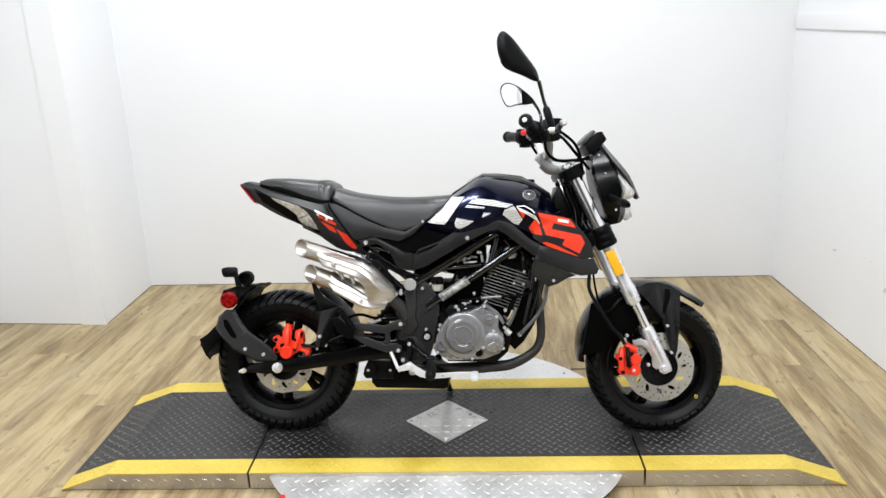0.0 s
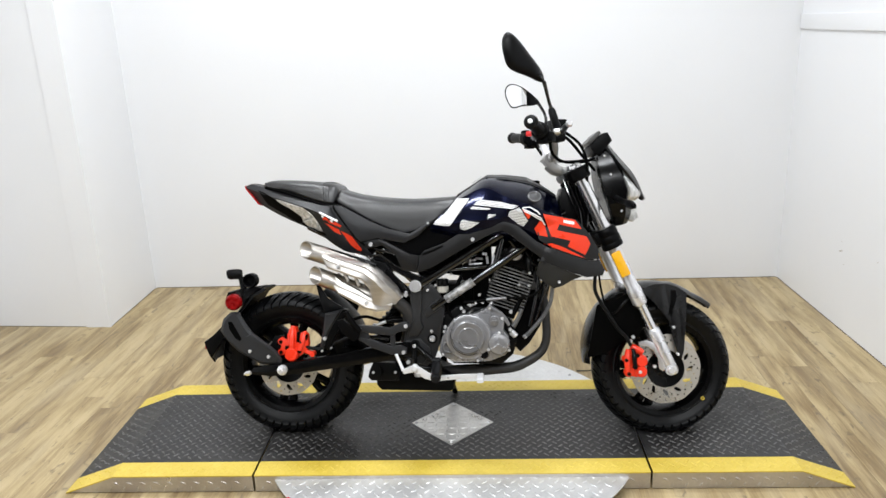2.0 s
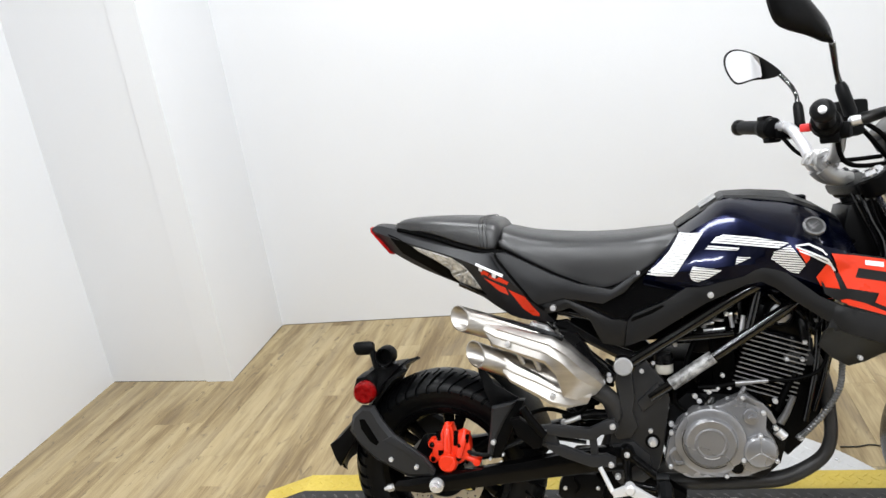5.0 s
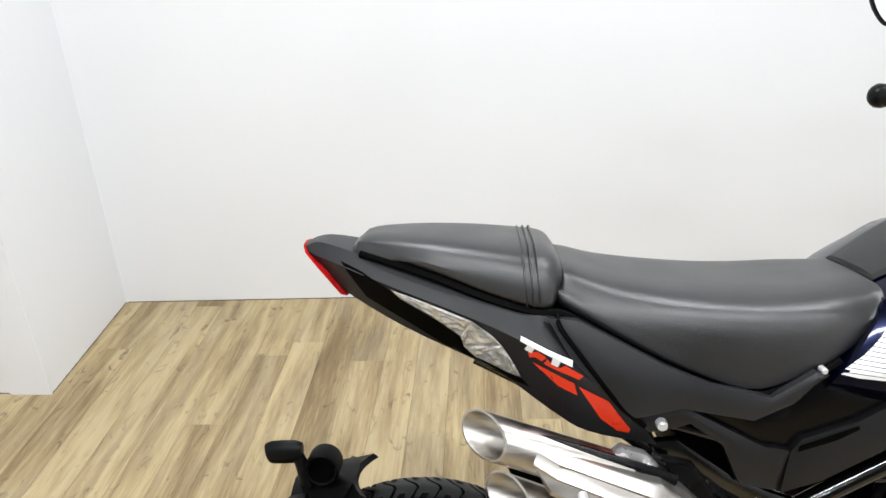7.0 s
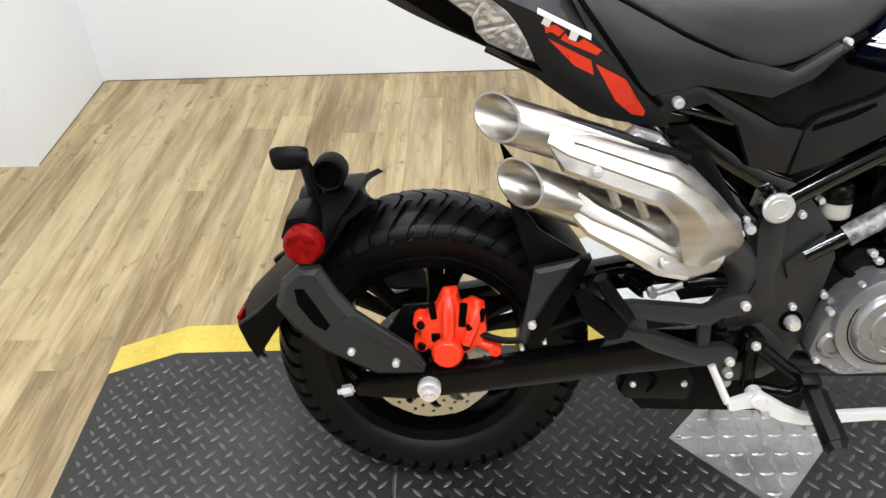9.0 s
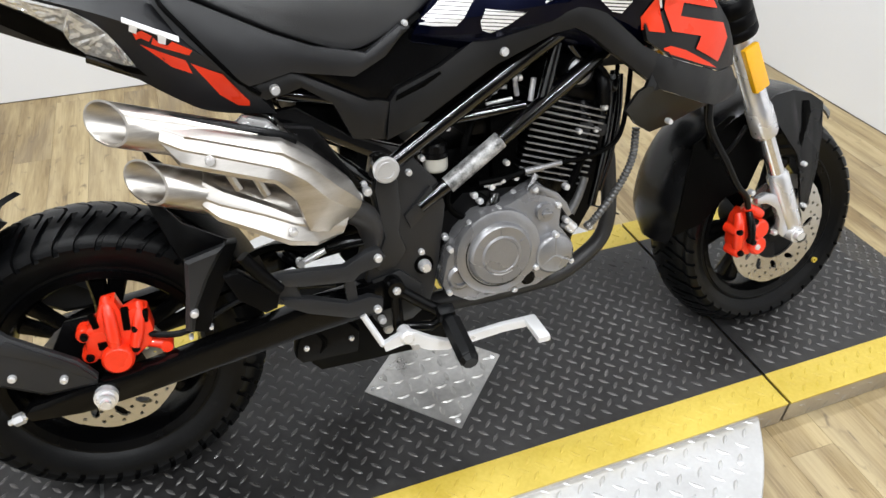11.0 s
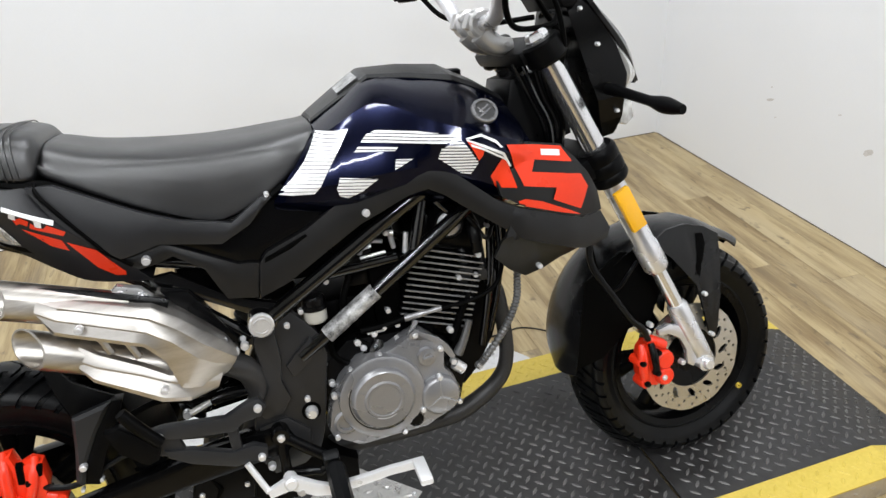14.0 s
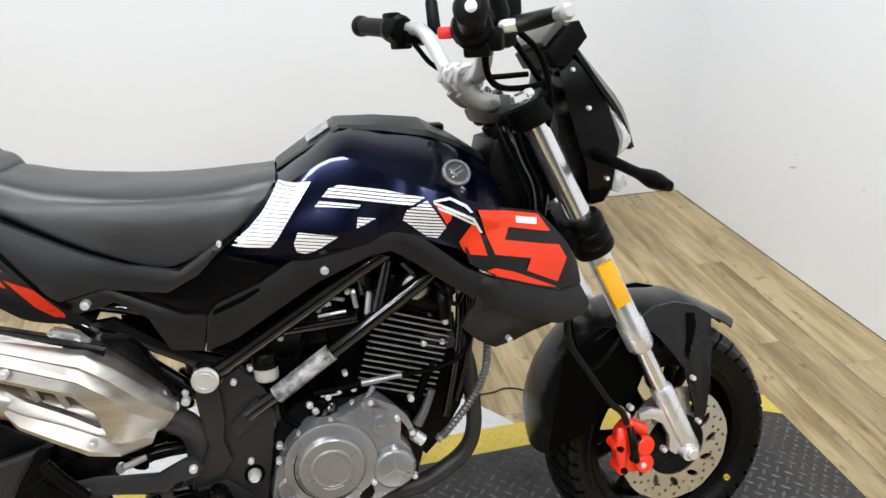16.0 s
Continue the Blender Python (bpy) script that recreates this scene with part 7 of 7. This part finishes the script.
for s in (-1, 1):
    bm = bmesh.new()
    prism(bm, [(-0.742, 0.430), (-0.722, 0.392), (-0.700, 0.362), (-0.628, 0.306), (-0.608, 0.276), (-0.612, 0.262), (-0.676, 0.262), (-0.749, 0.303), (-0.786, 0.34), (-0.806, 0.372), (-0.795, 0.41), (-0.77, 0.432)], s * 0.112, s * 0.138, 0.009, 1)
    arm = part("plate_carrier_arm", bm, grey_plastic, bike, "dark plastic carrier arm")
    # the arm's slot is uncut; a black plate on it shows the shade inside
    bm = bmesh.new()
    prism(bm, [(-0.776, 0.402), (-0.764, 0.402), (-0.734, 0.347), (-0.740, 0.339), (-0.755, 0.349), (-0.774, 0.380)], s * 0.1375, s * 0.1395)
    part("arm_slot", bm, deep_black, arm, "black sheet for the shade in the slot")
    bm = bmesh.new()
    prism(bm, [(-0.700, 0.362), (-0.628, 0.306), (-0.608, 0.276), (-0.622, 0.284), (-0.665, 0.318), (-0.722, 0.352)], s * 0.137, s * 0.141, 0.0015)
    part("arm_edge", bm, grey_plastic, arm)
bolts([(-0.708, -0.139, 0.306), (-0.648, -0.141, 0.288)], 0.0072)
bm = bmesh.new()
mud = [(-0.700, 0.500, 0.060), (-0.735, 0.480, 0.085), (-0.765, 0.440, 0.105), (-0.800, 0.395, 0.110), (-0.842, 0.362, 0.100), (-0.882, 0.325, 0.088), (-0.884, 0.290, 0.085), (-0.872, 0.262, 0.08)]
g1 = [[bm.verts.new((x + 0.02 * abs(u) ** 2, u * w, z)) for u in [j / 4 for j in range(-4, 5)]] for x, z, w in mud]
g2 = [[bm.verts.new((v.co.x + 0.008, v.co.y * 0.97, v.co.z - 0.005)) for v in r] for r in g1]
for g in (g1, g2):
    for a, b in zip(g, g[1:]):
        for j in range(8):
            bm.faces.new((a[j], a[j + 1], b[j + 1], b[j]))
for a, b, c, d in zip(g1, g1[1:], g2, g2[1:]):
    for j in (0, 8):
        bm.faces.new((a[j], b[j], d[j], c[j]))
for i in (0, -1):
    for j in range(8):
        bm.faces.new((g1[i][j], g1[i][j + 1], g2[i][j + 1], g2[i][j]))
for s in (-1, 1):
    prism(bm, [(-0.770, 0.425), (-0.800, 0.39), (-0.840, 0.352), (-0.868, 0.333), (-0.858, 0.300), (-0.847, 0.278), (-0.820, 0.318), (-0.80, 0.345), (-0.775, 0.37)], s * 0.095, s * 0.115, 0.004)
carrier = part("rear_mudguard", bm, matte_black, bike, "matt black rear mudguard and plate carrier")
bm = bmesh.new()
lathe(bm, [(0, -0.146), (0.020, -0.146), (0.0245, -0.142), (0.0265, -0.136), (0.0265, -0.125), (0, -0.125)], (-0.758, 0, 0.464), seg=32)
part("side_reflector", bm, red_lens, carrier, "round red reflector")
bm = bmesh.new()
prism(bm, [(-0.790, 0.470), (-0.780, 0.495), (-0.755, 0.500), (-0.742, 0.480), (-0.735, 0.45), (-0.775, 0.44)], -0.124, -0.05, 0.006)
part("reflector_bracket", bm, matte_black, carrier, "black reflector bracket")
bm = bmesh.new()
loft_half(bm, [[(-0.785, 0, 0.492), (-0.780, -0.055, 0.486), (-0.775, -0.108, 0.452), (-0.772, -0.100, 0.446), (-0.780, 0, 0.482)],
               [(-0.738, 0, 0.498), (-0.738, -0.055, 0.492), (-0.735, -0.110, 0.460), (-0.733, -0.102, 0.452), (-0.738, 0, 0.488)],
               [(-0.692, 0, 0.504), (-0.698, -0.040, 0.500), (-0.722, -0.104, 0.474), (-0.722, -0.098, 0.468), (-0.694, 0, 0.497)]], 3, 2)
part("carrier_fin", bm, matte_black, carrier, "black mudguard fin over the tyre")
bm = bmesh.new()
lathe(bm, [(0, -0.010), (0.0165, -0.010), (0.0185, -0.034), (0.0215, -0.035), (0.024, -0.030), (0.024, 0.0), (0, 0.0)], (-0.738, 0, 0.522), seg=28)
part("lamp_boss", bm, matte_black, carrier, "black lamp boss")
bm = bmesh.new()
tube(bm, [(-0.758, -0.02, 0.47), (-0.764, -0.02, 0.505), (-0.770, -0.02, 0.530), (-0.776, -0.02, 0.542)], [0.012, 0.010, 0.009, 0.009], 12, 3)
tube(bm, [(-0.766, -0.02, 0.544), (-0.775, -0.02, 0.544), (-0.808, -0.02, 0.543), (-0.816, -0.02, 0.542)], [0.008, 0.0105, 0.0105, 0.008], 12, 2, flat=1.6)
part("plate_lamp", bm, dark_plastic, carrier, "black number plate lamp")
bm = bmesh.new()
box(bm, (-0.884, -0.035, 0.308), (0.006, 0.05, 0.020), None, 0.002)
part("rear_reflector", bm, red_lens, carrier, "red rear reflector")

# rearsets, pegs, pedal, side stand
bm = bmesh.new()
prism(bm, [(-0.370, 0.388), (-0.337, 0.391), (-0.250, 0.382), (-0.212, 0.399), (-0.196, 0.400), (-0.187, 0.386), (-0.197, 0.372), (-0.226, 0.367), (-0.240, 0.356), (-0.310, 0.364), (-0.345, 0.372)], -0.166, -0.150, 0.003)
prism(bm, [(-0.345, 0.352), (-0.304, 0.343), (-0.250, 0.322), (-0.217, 0.326), (-0.198, 0.316), (-0.200, 0.298), (-0.250, 0.297), (-0.311, 0.320), (-0.340, 0.338)], -0.166, -0.150, 0.003)
prism(bm, [(-0.252, 0.366), (-0.236, 0.366), (-0.234, 0.312), (-0.250, 0.312)], -0.160, -0.148, 0.002)
prism(bm, [(-0.372, 0.386), (-0.325, 0.385), (-0.312, 0.330), (-0.345, 0.340), (-0.372, 0.350)], -0.160, -0.146, 0.003)
part("pillion_bracket", bm, grey_plastic, bike, "matt black pillion peg bracket")
bm = bmesh.new()
prism(bm, [(-0.416, 0.408), (-0.395, 0.412), (-0.345, 0.368), (-0.352, 0.346), (-0.369, 0.342), (-0.402, 0.370)], -0.178, -0.158, 0.004)
tube(bm, [(-0.345, -0.172, 0.372), (-0.370, -0.178, 0.408), (-0.386, -0.180, 0.436)], [0.009, 0.010, 0.009], 10, 2)
part("pillion_peg", bm, matte_black, bike, "folded black pillion peg")
bolts([(-0.372, -0.170, 0.384), (-0.345, -0.172, 0.378), (-0.395, -0.165, 0.372)], 0.006)
bm = bmesh.new()
tube(bm, [(-0.1755, -0.150, 0.3233), (-0.140, -0.156, 0.294), (-0.108, -0.162, 0.270)], 0.0095, 10, 1)
tube(bm, [(-0.1755, -0.150, 0.320), (-0.177, -0.155, 0.257)], 0.009, 10, 1)
tube(bm, [(-0.177, -0.155, 0.258), (-0.124, -0.158, 0.248), (-0.106, -0.162, 0.262)], 0.0085, 10, 1)
lathe(bm, [(0, -0.160), (0.013, -0.160), (0.015, -0.156), (0.015, -0.128), (0, -0.128)], (-0.1755, 0, 0.3233), seg=18)
part("peg_hanger", bm, guard_black, bike, "black peg hanger")
bm = bmesh.new()
root, tip = Vector((-0.103, -0.192, 0.267)), Vector((-0.1025, -0.262, 0.2435))
tube(bm, [root.lerp(tip, k / 18) for k in range(19)], [0.0162 if k % 2 else 0.0154 for k in range(19)], 8, 1, flat=1.1)
tube(bm, [tip, tip + (tip - root) * 0.12], [0.0150, 0.011], 8, 1)
tube(bm, [(-0.108, -0.158, 0.268), root], 0.011, 10, 1)
box(bm, (-0.106, -0.176, 0.276), (0.026, 0.020, 0.022), Matrix.Rotation(0.4, 3, "X"), 0.004)
part("foot_peg", bm, rubber, bike, "black rubber foot peg")
bm = bmesh.new()
line = [Vector(p) for p in ((-0.2100, 0, 0.2475), (-0.1737, 0, 0.2585), (-0.1363, 0, 0.2350), (-0.1100, 0, 0.2262), (-0.0636, 0, 0.2290), (-0.0169, 0, 0.2325), (0.0320, 0, 0.2320))]
wide = [0.0070, 0.0125, 0.0110, 0.0085, 0.0075, 0.0070, 0.0075]
upper, lower = [], []
for k, (p, w) in enumerate(zip(line, wide)):
    along = (line[min(k + 1, 6)] - line[max(k - 1, 0)]).normalized()
    upper.append((p.x - along.z * w, p.z + along.x * w))
    lower.append((p.x + along.z * w, p.z - along.x * w))
prism(bm, upper + lower[::-1], -0.191, -0.179, 0.003)
box(bm, (0.030, -0.212, 0.2330), (0.021, 0.060, 0.012), Matrix.Rotation(0.12, 3, "X"), 0.004)
lathe(bm, [(0, -0.197), (0.008, -0.197), (0.011, -0.194), (0.011, -0.17), (0, -0.17)], (-0.1737, 0, 0.2585), seg=14)
rod(bm, (-0.209, -0.182, 0.249), (-0.2326, -0.170, 0.300), 0.0052)
part("brake_pedal", bm, pale_silver, bike, "silver painted rear brake pedal")
bolts([(-0.160, -0.186, 0.238)], 0.010, silver_cast)
bm = bmesh.new()
tube(bm, [(-0.10, 0.06, 0.235), (-0.085, 0.165, 0.145), (-0.072, 0.255, 0.066)], [0.012, 0.011, 0.010], 10, 2)
box(bm, (-0.066, 0.262, 0.0645), (0.05, 0.035, 0.007), Matrix.Rotation(radians(12.7), 3, "X"), 0.002)
part("side_stand", bm, frame_black, bike, "black side stand, folded out")


wire = thing("wire", "thin dark wire lying on the plank floor", "wire")
bm = bmesh.new()
tube(bm, [(0.40, 0.562, 0.0022), (0.446, 0.563, 0.0022), (0.480, 0.572, 0.0022), (0.515, 0.560, 0.0022), (0.555, 0.527, 0.0022), (0.590, 0.480, 0.0022)], 0.0020, 6, 5)
part("strand", bm, pipe_grey, wire)

# ---- floor planks ----
PW, PL, TH = 0.102, 1.22, 0.006


def plank_mesh(length):
    bm = bmesh.new()
    box(bm, (0, 0, -TH / 2), (PW - 0.0007, length - 0.0007, TH))
    me = bpy.data.meshes.new("plank")
    bm.to_mesh(me)
    bm.free()
    me.materials.append(oak_vinyl)
    return me


whole = plank_mesh(PL)
rng = random.Random(4)
for i in range(46):
    off = rng.uniform(0, PL)
    for j in range(-1, 7):
        turn = rng.choice((0, 180))
        y1 = 1.80 - j * PL + off - PL * 0.5
        y0, y1 = max(y1 - PL, -5.24), min(y1, 1.72)
        if y1 - y0 < 0.03:
            continue
        ob = new("plank", whole if y1 - y0 > PL - 0.001 else plank_mesh(y1 - y0))
        ob.parent = floor
        ob.matrix_basis = pose(-2.56 + (i + 0.5) * PW, (y0 + y1) / 2, 0, 0, 0, turn)
